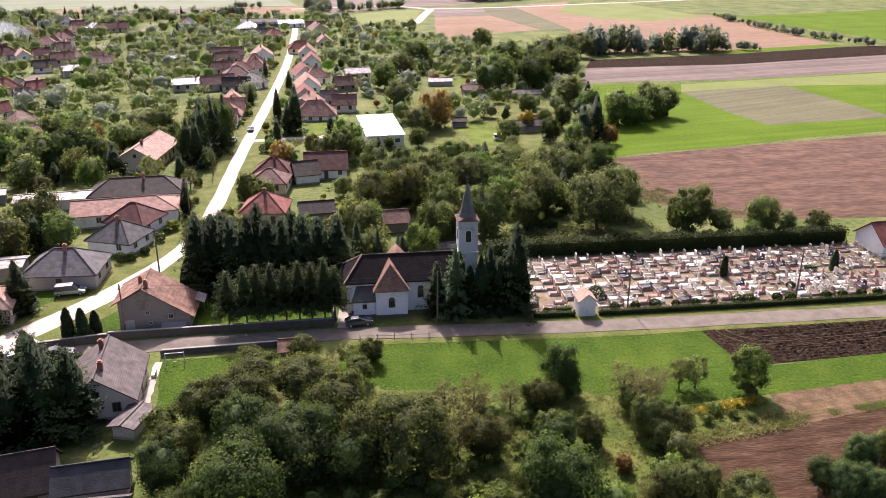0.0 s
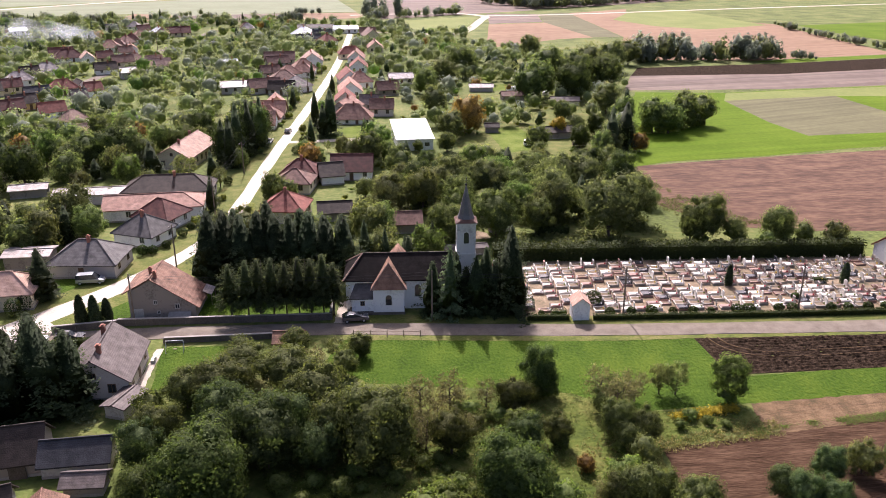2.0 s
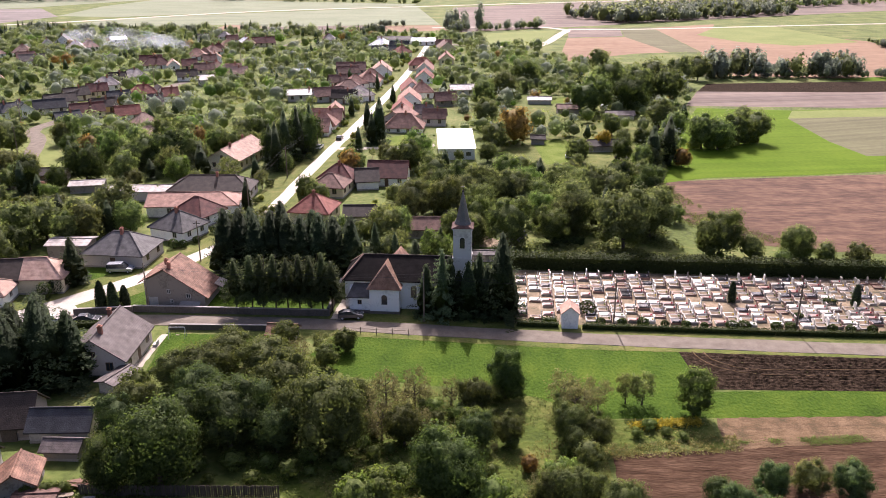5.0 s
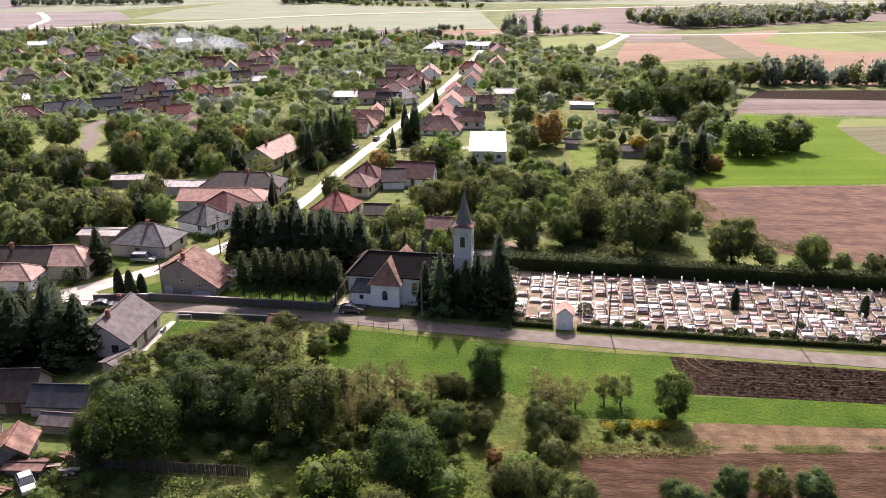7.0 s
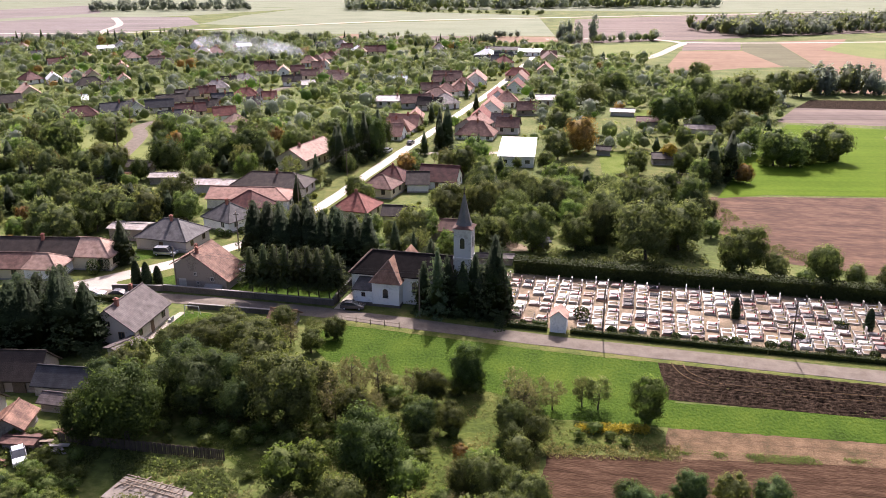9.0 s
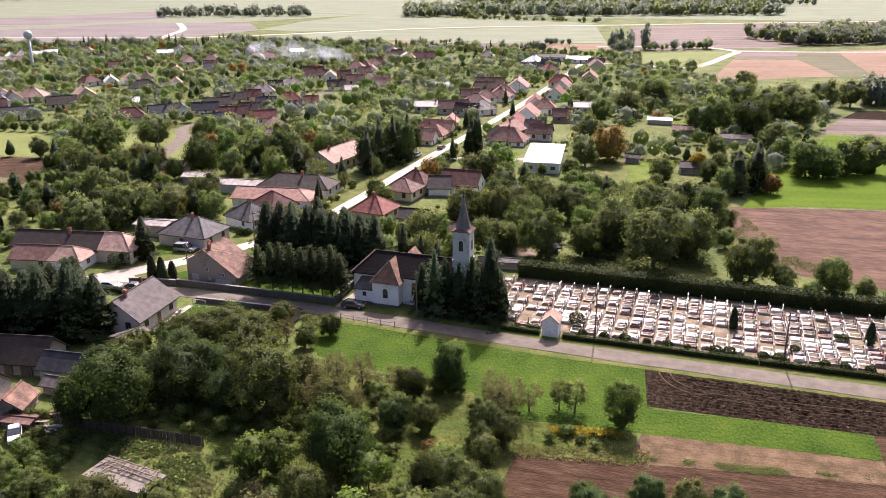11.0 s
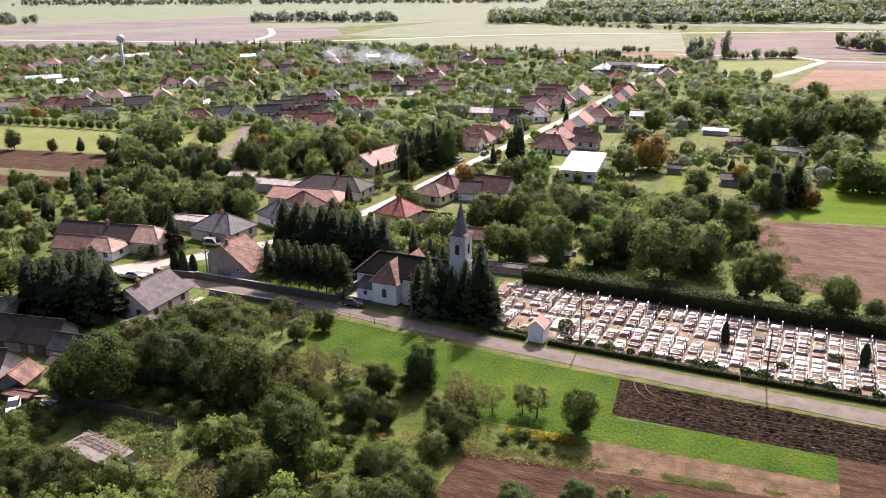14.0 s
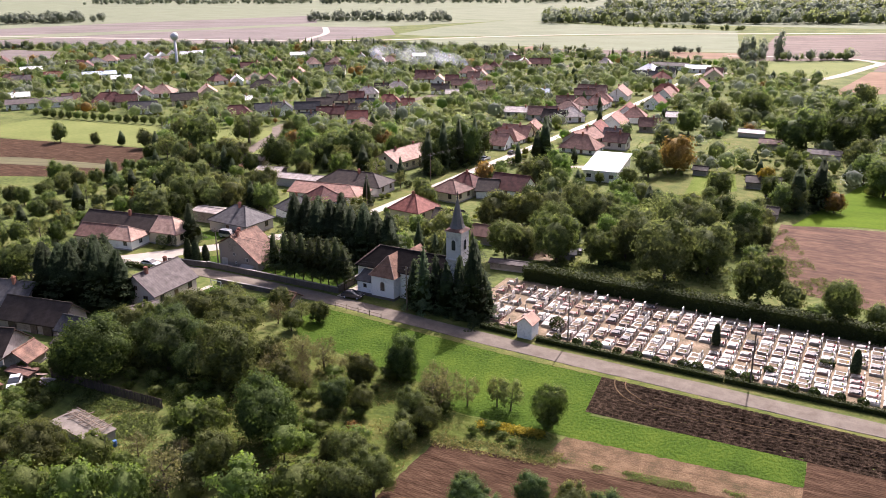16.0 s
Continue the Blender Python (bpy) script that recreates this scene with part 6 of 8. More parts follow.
house(-44.3, 322.4, 22, 12.1, 6.7, 2.9, 5.7, 0, 0, "brown", "greywall", 1)
house(-42.7, 469.2, 17, 13.5, 7.4, 2.7, 5.8, 0, 0, "slate", "white", 1)
house(-32.2, 466.3, 39, 8.9, 8.0, 2.9, 6.2, 1, 1, "red", "white", 1)
house(-16.0, 414.7, 11, 11.8, 7.1, 3.1, 6.1, 1, 1, "red", "cream", 1)
house(-8.4, 489.5, -78, 14.2, 9.5, 3.1, 6.7, 0, 0, "brown", "cream", 1)
house(-12.6, 340.0, -79, 12.5, 8.3, 3.1, 6.5, 0, 0, "red", "white", 0)
house(3.9, 316.0, 15, 8.2, 6.0, 2.7, 5.3, 0, 0, "brown", "oldwall", 1)
house(9.0, 339.8, 10, 9.7, 6.0, 3.0, 4.6, 0, 0, "sheet", "greywall", 0)

# ---- planted trees ----
planted("W", [(-11.8, 69.4, 12.2, 5.5), (21.4, 69.1, 10.5, 4.7), (28.4, 92.9, 7.9, 3.0), (-13.0, 72.3, 9.9, 4.4), (-33.2, 231.5, 15.5, 5.0), (-37.1, 226.8, 13.8, 4.4), (-38.6, 217.5, 12.6, 4.1), (-33.2, 240.6, 12.1, 4.4), (-68.8, 214.8, 12.0, 5.4), (-84.5, 197.8, 12.1, 5.4), (57.3, 301.1, 14.0, 6.3), (73.7, 303.9, 15.8, 7.1), (-17.0, 68.1, 7.6, 3.3)])
planted("D", [(-6.4, 78.2, 10.3, 4.6), (52.2, 69.1, 5.6, 2.4), (58.7, 72.5, 5.2, 2.2), (67.5, 72.9, 5.7, 2.4), (24.6, 80.2, 5.7, 2.4), (-7.9, 82.2, 8.2, 3.6), (53.0, 66.9, 5.8, 2.4), (55.8, 66.5, 5.8, 2.4), (6.9, 174.2, 9.1, 4.0), (14.0, 181.9, 8.2, 3.6), (22.0, 171.5, 10.0, 4.4), (29.0, 154.6, 12.2, 5.5), (37.4, 175.6, 9.5, 4.2), (42.6, 193.6, 9.1, 4.0), (49.2, 184.4, 11.0, 4.9), (37.8, 157.0, 9.2, 4.1), (71.1, 150.8, 11.1, 4.9), (85.4, 148.2, 9.4, 4.1), (81.8, 144.4, 5.1, 2.1), (73.6, 227.4, 10.9, 4.8), (82.5, 261.4, 10.6, 4.7), (88.4, 247.3, 13.0, 5.8), (93.2, 246.2, 11.5, 5.1), (100.2, 253.1, 12.5, 5.6)])
planted("D", [(63.0, 264.3, 8.5, 3.7), (49.3, 227.6, 6.1, 2.6), (-18.3, 226.6, 4.4, 2.2), (-33.8, 211.8, 6.1, 2.6), (-37.0, 246.0, 13.5, 5.2), (-54.6, 230.5, 8.1, 3.5), (-59.1, 230.3, 9.6, 4.2), (-64.5, 217.0, 11.4, 5.1), (-73.8, 212.2, 11.2, 5.0), (-75.4, 209.7, 9.0, 4.0), (-124.3, 204.1, 16.2, 7.3), (-92.4, 223.6, 10.3, 4.6), (-74.2, 146.8, 11.2, 5.0), (-64.1, 148.7, 8.6, 3.7), (-61.7, 160.3, 8.5, 3.7), (-54.0, 156.3, 8.8, 3.9), (-58.3, 184.0, 4.3, 1.8), (18.8, 315.3, 12.0, 5.3), (35.6, 359.8, 15.5, 7.0), (61.7, 307.8, 16.0, 7.2), (70.3, 340.2, 17.5, 7.9), (80.4, 328.5, 16.9, 7.6), (92.0, 326.8, 15.7, 7.1), (-13.0, 85.1, 8.6, 3.8)])
planted("D", [(-4.0, 82.4, 8.7, 3.8), (-0.1, 77.4, 7.5, 3.3), (-12.1, 78.3, 7.7, 3.4), (-20.9, 78.8, 7.4, 3.2), (-65.5, 92.0, 9.0, 3.9), (-62.8, 93.8, 10.1, 4.5)])
planted("O", [(-14.4, 92.0, 7.9, 4.6), (-5.9, 93.8, 8.6, 5.0), (6.5, 78.5, 12.1, 5.4), (24.1, 88.2, 6.2, 2.6), (36.6, 82.4, 6.1, 2.6), (39.6, 81.2, 5.7, 2.4), (33.5, 68.3, 5.7, 2.4), (37.6, 69.0, 5.7, 2.4), (3.3, 104.7, 4.4, 2.1), (1.6, 49.4, 8.8, 3.9), (21.4, 60.1, 7.3, 3.2), (39.3, 61.6, 7.5, 3.3), (41.2, 65.7, 7.0, 3.0), (28.7, 81.4, 5.0, 2.1), (-18.3, 93.0, 5.6, 3.2), (-19.9, 82.1, 7.4, 3.2), (1.9, 80.3, 9.2, 4.0), (15.6, 79.9, 7.0, 3.0), (35.6, 68.2, 7.0, 3.0), (31.9, 182.2, 8.7, 3.8), (43.7, 166.2, 12.3, 5.5), (52.6, 154.5, 14.4, 6.5), (59.1, 162.8, 12.4, 5.5)])
planted("O", [(53.1, 182.7, 10.9, 4.8), (21.2, 154.8, 6.7, 2.9), (4.1, 171.0, 5.1, 2.5), (77.0, 149.3, 6.7, 2.9), (91.1, 148.8, 5.2, 2.2), (96.3, 146.3, 6.5, 2.8), (80.5, 276.6, 12.0, 5.4), (107.4, 257.4, 11.9, 5.3), (109.7, 280.0, 8.7, 3.8), (24.6, 241.0, 10.4, 4.8), (20.6, 274.7, 11.5, 5.1), (64.3, 246.0, 7.2, 3.1), (-55.6, 244.9, 9.3, 4.1), (-122.2, 225.7, 12.9, 5.8), (-94.5, 163.7, 10.5, 4.7), (-70.2, 151.1, 10.3, 4.6), (-67.0, 159.5, 8.5, 3.7), (-73.4, 137.5, 9.7, 4.3), (-79.8, 140.1, 9.9, 4.4), (26.9, 332.9, 13.5, 6.0), (88.6, 342.8, 17.5, 7.9), (73.4, 412.0, 13.7, 6.1), (104.1, 369.5, 15.4, 6.9), (116.8, 386.8, 13.8, 6.2)])
planted("O", [(-12.3, 98.2, 7.2, 4.2), (-18.9, 91.9, 6.1, 3.5), (-1.2, 86.9, 10.3, 4.6), (8.1, 85.4, 6.8, 2.9), (1.4, 99.1, 4.6, 2.2), (-6.3, 105.5, 5.1, 2.5)])
planted("H", [(-22.7, 88.5, 5.5, 2.3), (12.2, 64.8, 7.3, 3.2), (14.4, 66.2, 6.7, 2.9), (26.7, 66.6, 6.6, 2.8), (23.8, 82.5, 5.3, 2.2), (28.9, 78.7, 3.6, 1.4), (7.7, 52.7, 7.3, 3.2), (8.1, 43.3, 8.8, 3.9), (13.3, 46.1, 8.8, 3.9), (17.9, 49.2, 7.5, 3.3), (12.7, 64.7, 5.1, 2.1), (29.8, 55.2, 8.8, 3.9), (35.4, 58.3, 8.8, 3.9), (34.3, 71.2, 5.9, 2.5), (30.8, 73.8, 4.3, 1.8)])
planted("B", [(12.0, 88.9, 6.3, 2.7), (15.9, 89.5, 6.3, 2.7), (35.9, 90.0, 6.5, 2.8), (40.9, 90.5, 5.1, 2.2), (19.8, 53.4, 7.7, 3.3), (35.0, 88.3, 6.8, 2.9), (-2.7, 100.4, 4.6, 2.2), (9.9, 84.8, 6.1, 2.6), (12.5, 80.9, 5.9, 2.5)])
planted("G", [(38.3, 76.8, 4.6, 1.9), (63.3, 73.7, 5.2, 2.2), (3.3, 152.7, 10.3, 4.6), (62.4, 194.1, 8.4, 3.7), (-107.8, 200.0, 9.6, 4.2), (-101.1, 197.8, 9.4, 4.2)])
planted("F", [(44.8, 92.3, 5.0, 2.0), (47.0, 92.1, 5.4, 2.3), (-0.1, 103.8, 4.0, 1.9)])
planted("V", [(53.6, 90.2, 7.2, 2.9)])
planted("H", [(53.4, 89.8, 2.4, 1.5), (27.5, 91.6, 3.2, 1.9), (29.6, 92.2, 3.0, 1.7), (26.2, 92.2, 2.6, 1.5), (39.0, 87.4, 2.4, 1.4), (36.0, 85.6, 2.6, 1.6), (33.0, 88.6, 2.2, 1.3), (22.4, 86.6, 2.8, 1.7), (18.6, 88.4, 2.4, 1.5), (25.0, 77.4, 2.2, 1.3), (20.4, 75.6, 2.6, 1.6), (16.2, 73.0, 2.4, 1.5), (27.0, 70.6, 2.6, 1.6), (31.4, 66.0, 2.8, 1.7)])
planted("B", [(14.2, 86.2, 4.4, 1.9), (20.8, 90.2, 4.6, 2.0), (17.6, 82.6, 4.2, 1.8), (32.0, 69.8, 3.8, 1.7)])
planted("B", [(37.4, 86.4, 6.6, 2.9), (38.8, 88.6, 6.2, 2.7), (33.2, 86.0, 5.4, 2.4)])
planted("O", [(34.8, 84.6, 4.6, 2.1), (37.2, 79.4, 4.4, 1.9), (36.2, 87.6, 4.8, 2.2)])
planted("A", [(30.3, 74.8, 4.0, 1.6), (78.0, 223.9, 6.6, 2.9), (30.3, 250.4, 13.6, 6.1), (-68.6, 236.5, 8.3, 3.6)])
planted("Q", [(-41.3, 91.3, 14.2, 3.9), (-36.8, 90.3, 14.2, 3.9), (-34.0, 92.6, 12.0, 3.2), (-43.4, 87.6, 14.6, 4.0), (-38.8, 94.0, 13.4, 3.6), (-46.0, 92.5, 13.0, 3.8), (-46.4, 86.4, 15.2, 4.0), (-40.6, 87.6, 13.8, 3.8)])
planted("S", [(-52.2, 128.2, 10.4, 2.7), (-36.0, 221.0, 15.5, 2.8), (-34.0, 227.5, 16.5, 2.8), (-39.0, 216.0, 14.5, 2.8), (-31.6, 234.0, 15.5, 2.6), (69.0, 221.4, 13.6, 3.5), (74.0, 225.3, 13.8, 3.5), (-12.5, 248.3, 15.4, 3.3)])
planted("S", [(-14.6, 246.3, 11.6, 2.6), (-36.2, 211.8, 14.0, 2.4), (-38.6, 199.2, 8.7, 1.9), (-54.5, 202.9, 11.3, 3.2), (-91.7, 203.8, 10.0, 2.6), (-58.5, 156.2, 8.8, 2.1), (-33.0, 173.4, 8.6, 1.7)])
planted("P", [(-18.0, 117.8, 10.5, 2.0), (-15.4, 118.2, 12.1, 2.0), (-13.5, 118.3, 10.6, 2.0), (-11.4, 118.6, 11.6, 2.0), (-9.3, 118.9, 11.8, 2.0), (-7.2, 119.0, 10.9, 2.0), (-5.2, 119.0, 11.6, 2.0), (-3.2, 119.1, 10.8, 2.0), (-1.6, 119.3, 10.0, 2.0)])
planted("T", [(-41.7, 117.0, 6.0, 1.1), (-39.7, 117.3, 5.7, 1.1), (-38.2, 118.6, 4.5, 1.0), (68.1, 128.4, 4.3, 0.8), (89.3, 128.3, 4.4, 0.9), (96.2, 142.6, 3.4, 0.7)])
planted("Q", [(-24.3, 132.8, 14.0, 3.6), (-21.8, 133.8, 14.9, 3.8), (-18.9, 133.6, 15.3, 3.7), (-16.0, 134.7, 13.6, 3.4), (-13.1, 134.5, 14.2, 3.8), (-10.3, 134.3, 12.4, 3.3), (-6.9, 134.2, 13.9, 3.7), (-4.2, 134.6, 14.3, 3.6), (-0.9, 134.5, 12.6, 3.2), (-20.4, 136.4, 14.4, 3.5), (-14.6, 137.0, 13.8, 3.5), (-8.6, 136.8, 13.4, 3.5)])
planted("Q", [(14.7, 119.2, 9.9, 1.9), (21.8, 118.8, 10.8, 2.1), (25.0, 119.2, 10.2, 2.1), (27.4, 118.6, 16.4, 3.0), (20.2, 119.6, 8.6, 2.0), (28.8, 120.4, 9.5, 2.0), (18.6, 120.4, 11.0, 2.0), (23.6, 120.6, 11.8, 2.2)], exact=True)
planted("S", [(2.6, 141, 9.6, 1.7), (6.4, 141.5, 7.4, 1.4), (10.2, 141, 6.4, 1.1), (12.6, 142, 8.6, 1.3), (15.4, 141.5, 8.9, 1.3)], exact=True)
planted("L", [(17.5, 117.9, 13.2, 2.1)], exact=True)
planted("H", [(-8.5, 72.5, 2.6, 1.5), (-4.5, 73.5, 3.0, 1.8), (-0.5, 74.0, 2.4, 1.4), (-1.5, 71.0, 2.0, 1.2), (2.6, 72.5, 2.8, 1.6), (-10.5, 75.5, 3.2, 1.8), (-6.5, 70.6, 1.6, 1.0), (-16.5, 74.5, 2.6, 1.5), (4.5, 75.5, 2.6, 1.5)])
planted("H", [(86.0, 246.5, 3.6, 2.3), (90.6, 246.0, 3.4, 2.2), (95.0, 248.5, 3.8, 2.4), (99.0, 251.0, 3.4, 2.2), (103.0, 254.0, 3.8, 2.4), (106.4, 255.8, 3.4, 2.2)])
planted("Y", [(57.8, 244.4, 6.8, 3.0)])


# ---- farm buildings, fences and cars near the camera ----
barn = house(-39.6, 79.8, 11, 13.5, 6.6, 2.3, 5.1, 0, 0, "darkbrown", "oldwall", 0, False)
for dx, dw in ((-3.6, 1.5), (1.2, 1.3), (4.2, 1.9)):
    bm = bmesh.new()
    box(bm, dx - dw / 2, -3.57, 0.0, dx + dw / 2, -3.4, 2.0)
    box(bm, dx - 0.03, -3.6, 0.05, dx + 0.03, -3.55, 1.95)
    part("door", bm, M["dark_wood"], barn, "dark wooden barn door")
house(-28.6, 79.6, 6, 7.4, 4.4, 2.1, 3.8, 0, 0, "slate", "greywall", 0, False)
house(-52.0, 82.5, 14, 11.0, 7.5, 2.6, 5.6, 0, 0, "grey", "oldwall", 1)
house(-28.3, 68.4, 108, 4.6, 4.2, 1.9, 3.3, 0, 0, "oldred", "oldwall", 0, False)
house(-35.0, 68.0, 20, 7.0, 7.0, 2.4, 5.2, 0, 0, "darkbrown", "greywall", 0, False)
house(-26.2, 74.9, 2, 4.2, 2.6, 1.7, 2.4, 0, 0, "greytile", "oldwall", 0, False)
house(-27.0, 91.6, 72, 4.6, 2.8, 2.0, 2.3, 0, 0, "greytile", "greywall", 0, False)
house(-7.5, 108.8, 0, 4.2, 3.0, 1.6, 2.5, 0, 0, "oldred", "oldwall", 0, False)
house(-60.6, 143.6, 4, 8.0, 5.0, 2.9, 3.3, 0, 0, "sheet", "oldwall", 0, False)
house(107.0, 137.0, 5, 11.0, 8.0, 3.0, 6.0, 0, 0, "red", "white", 0, False)
house(22.0, 146.0, 8, 8.0, 2.4, 1.7, 2.0, 0, 0, "greytile", "oldwall", 0, False)
house(9.5, 160.5, 4, 8.0, 5.0, 2.4, 4.1, 0, 0, "brown", "oldwall", 0, False)
house(-5.2, 169.0, 6, 7.0, 5.0, 2.3, 3.9, 0, 0, "darkbrown", "oldwall", 0, False)
house(62.0, 211.0, 0, 8.0, 4.0, 2.0, 3.2, 0, 0, "darkbrown", "oldwall", 0, False)


def board_fence(x0, y0, x1, y1, h, label):
    L = math.hypot(x1 - x0, y1 - y0)
    ob = base("board_fence", pose(x0, y0, 0, 0, 0, math.degrees(math.atan2(y1 - y0, x1 - x0))), label, "fence")
    bm = bmesh.new()
    box(bm, -0.11, -0.015, 0, 0.11, 0.015, h)
    board = mesh_of("board", bm, M["dark_wood"])
    bm = bmesh.new()
    box(bm, -0.07, 0.02, -0.3, 0.07, 0.15, h * 0.95)
    post = mesh_of("post", bm, M["dark_wood"])
    rng = random.Random(int(L * 7))
    n = int(L / 0.26)
    for i in range(n):
        b = shared("board", board, ob, pose(L * (i + 0.5) / n, 0, rng.uniform(-0.12, 0.03), 0, rng.uniform(-2.5, 2.5), rng.uniform(-4, 4)))
    for i in range(int(L / 2.4) + 1):
        shared("post", post, ob, pose(min(L, i * 2.4), 0, 0))
    for z in (0.3, h - 0.35):
        bm = bmesh.new()
        box(bm, 0, 0.017, z, L, 0.06, z + 0.1)
        part("rail", bm, M["dark_wood"], ob)
    return ob


board_fence(-20.5, 67.2, 2.5, 68.6, 1.6, "old grey board fence behind the rough garden")


def ruin():
    """A roofless shed: a pale slab with loose rafters and laths."""
    ob = base("ruined_shed", pose(-1.9, 58.6, -0.3, 0, 0, -6), "collapsed shed with pale slab and loose rafters", "shed")
    bm = bmesh.new()
    for q in ((-4.6, -1.9, 4.6, -1.65), (-4.6, 1.65, 4.6, 1.9), (-4.6, -1.65, -4.35, 1.65), (4.35, -1.65, 4.6, 1.65)):
        box(bm, q[0], q[1], -0.2, q[2], q[3], 1.5)
    part("wall", bm, M["concrete"], ob)
    bm = bmesh.new()
    prism(bm, [(-4.8, -2.1), (4.8, -2.1), (4.8, 2.1), (-4.8, 2.1)], 1.504, [1.62, 1.62, 1.62, 1.62])
    part("slab", bm, M["old_slab"], ob, "pale sandy roof slab")
    rng = random.Random(4)
    for i in range(13):
        bm = bmesh.new()
        L = rng.uniform(1.6, 3.4)
        box(bm, -L / 2, -0.07, 0, L / 2, 0.07, 0.09)
        b = part("rafter", bm, M["wood"], ob)
        b.matrix_basis = pose(-4.0 + i * 0.66, 0.9 + rng.uniform(-0.3, 0.5), 1.7 + 0.02 * i, rng.uniform(-4, 4), rng.uniform(-3, 3), 90 + rng.uniform(-22, 22))
    for k in (0.3, 1.0, 1.8):
        bm = bmesh.new()
        box(bm, -4.3, -0.06, 0, 4.3, 0.06, 0.08)
        b = part("lath", bm, M["wood"], ob)
        b.matrix_basis = pose(0, k, 2.02, 0, 0, rng.uniform(-3, 3))


ruin()

bm = bmesh.new()
tube(bm, [(0, 0, 0), (0, 0, 0.3), (0, 0, 0.9)], [0.29, 0.31, 0.29], 12)
barrel_paint = material("blue_plastic", [(0.03, 0.08, 0.2), (0.05, 0.12, 0.28)], rough=0.5, bump=0.05)
b = new("barrel", mesh_of("barrel", bm, barrel_paint))
b.matrix_basis = pose(4.6, 58.4, 0)
tagged(b, "blue plastic barrel beside the collapsed shed", "barrel")


def pile(x, y, mat, size, label, seed):
    """A heap of loose boards or tiles."""
    rng = random.Random(seed)
    ob = base("scrap_pile", pose(x, y, 0), label, "pile")
    for i in range(9):
        bm = bmesh.new()
        L = size * rng.uniform(0.5, 1.0)
        box(bm, -L / 2, -0.18, 0, L / 2, 0.18, 0.07)
        p = part("plank", bm, M[mat], ob)
        p.matrix_basis = pose(rng.uniform(-0.4, 0.4) * size, rng.uniform(-0.3, 0.3) * size, 0.02 + 0.09 * i, rng.uniform(-5, 5), rng.uniform(-5, 5), rng.uniform(-35, 35))


pile(-22.3, 66.3, "wood", 2.6, "heap of weathered boards", 1)
pile(-19.6, 65.6, "concrete", 2.0, "heap of pale boards and rubble", 2)
pile(-21.4, 68.9, "oldred", 2.4, "heap of old roof tiles", 3)
house(-24.8, 65.6, 8, 4.2, 1.9, 1.1, 1.25, 0, 0, "brown", "oldwall", 0, False)
planted("H", [(-26.4, 66.9, 2.2, 1.1), (-24.4, 67.2, 2.0, 1.1), (-22.6, 67.4, 1.9, 1.0), (-19.4, 63.4, 2.4, 1.3), (-20.2, 62.0, 2.0, 1.2), (-19.0, 60.0, 2.8, 1.6), (-16.8, 58.6, 3.0, 1.7), (-14.4, 57.6, 2.8, 1.7), (-12.0, 58.6, 2.4, 1.4)])
rng = random.Random(23)
for i in range(30):
    f = rng.random()
    r = rng.uniform(1.3, 2.2)
    planted("H", [(-19 + 25 * f, 57.6 - 8.0 * f + rng.uniform(-3.6, 0.6), r * 1.75, r)])
pile(-24.8, 61.0, "oldred", 2.0, "heap of broken bricks", 4)

paints = {"white": material("white_car_paint", [(0.7, 0.7, 0.7), (0.78, 0.78, 0.78)], rough=0.2, bump=0, specular=0.6), "silver": material("silver_car_paint", [(0.35, 0.36, 0.38), (0.42, 0.43, 0.45)], rough=0.25, bump=0, metal=0.5, specular=0.6),
          "dark": material("dark_car_paint", [(0.03, 0.032, 0.038), (0.05, 0.05, 0.058)], rough=0.18, bump=0, specular=0.7)}
M["rubber"] = material("rubber", [(0.015, 0.015, 0.016), (0.03, 0.03, 0.03)], rough=0.8, bump=0.1)


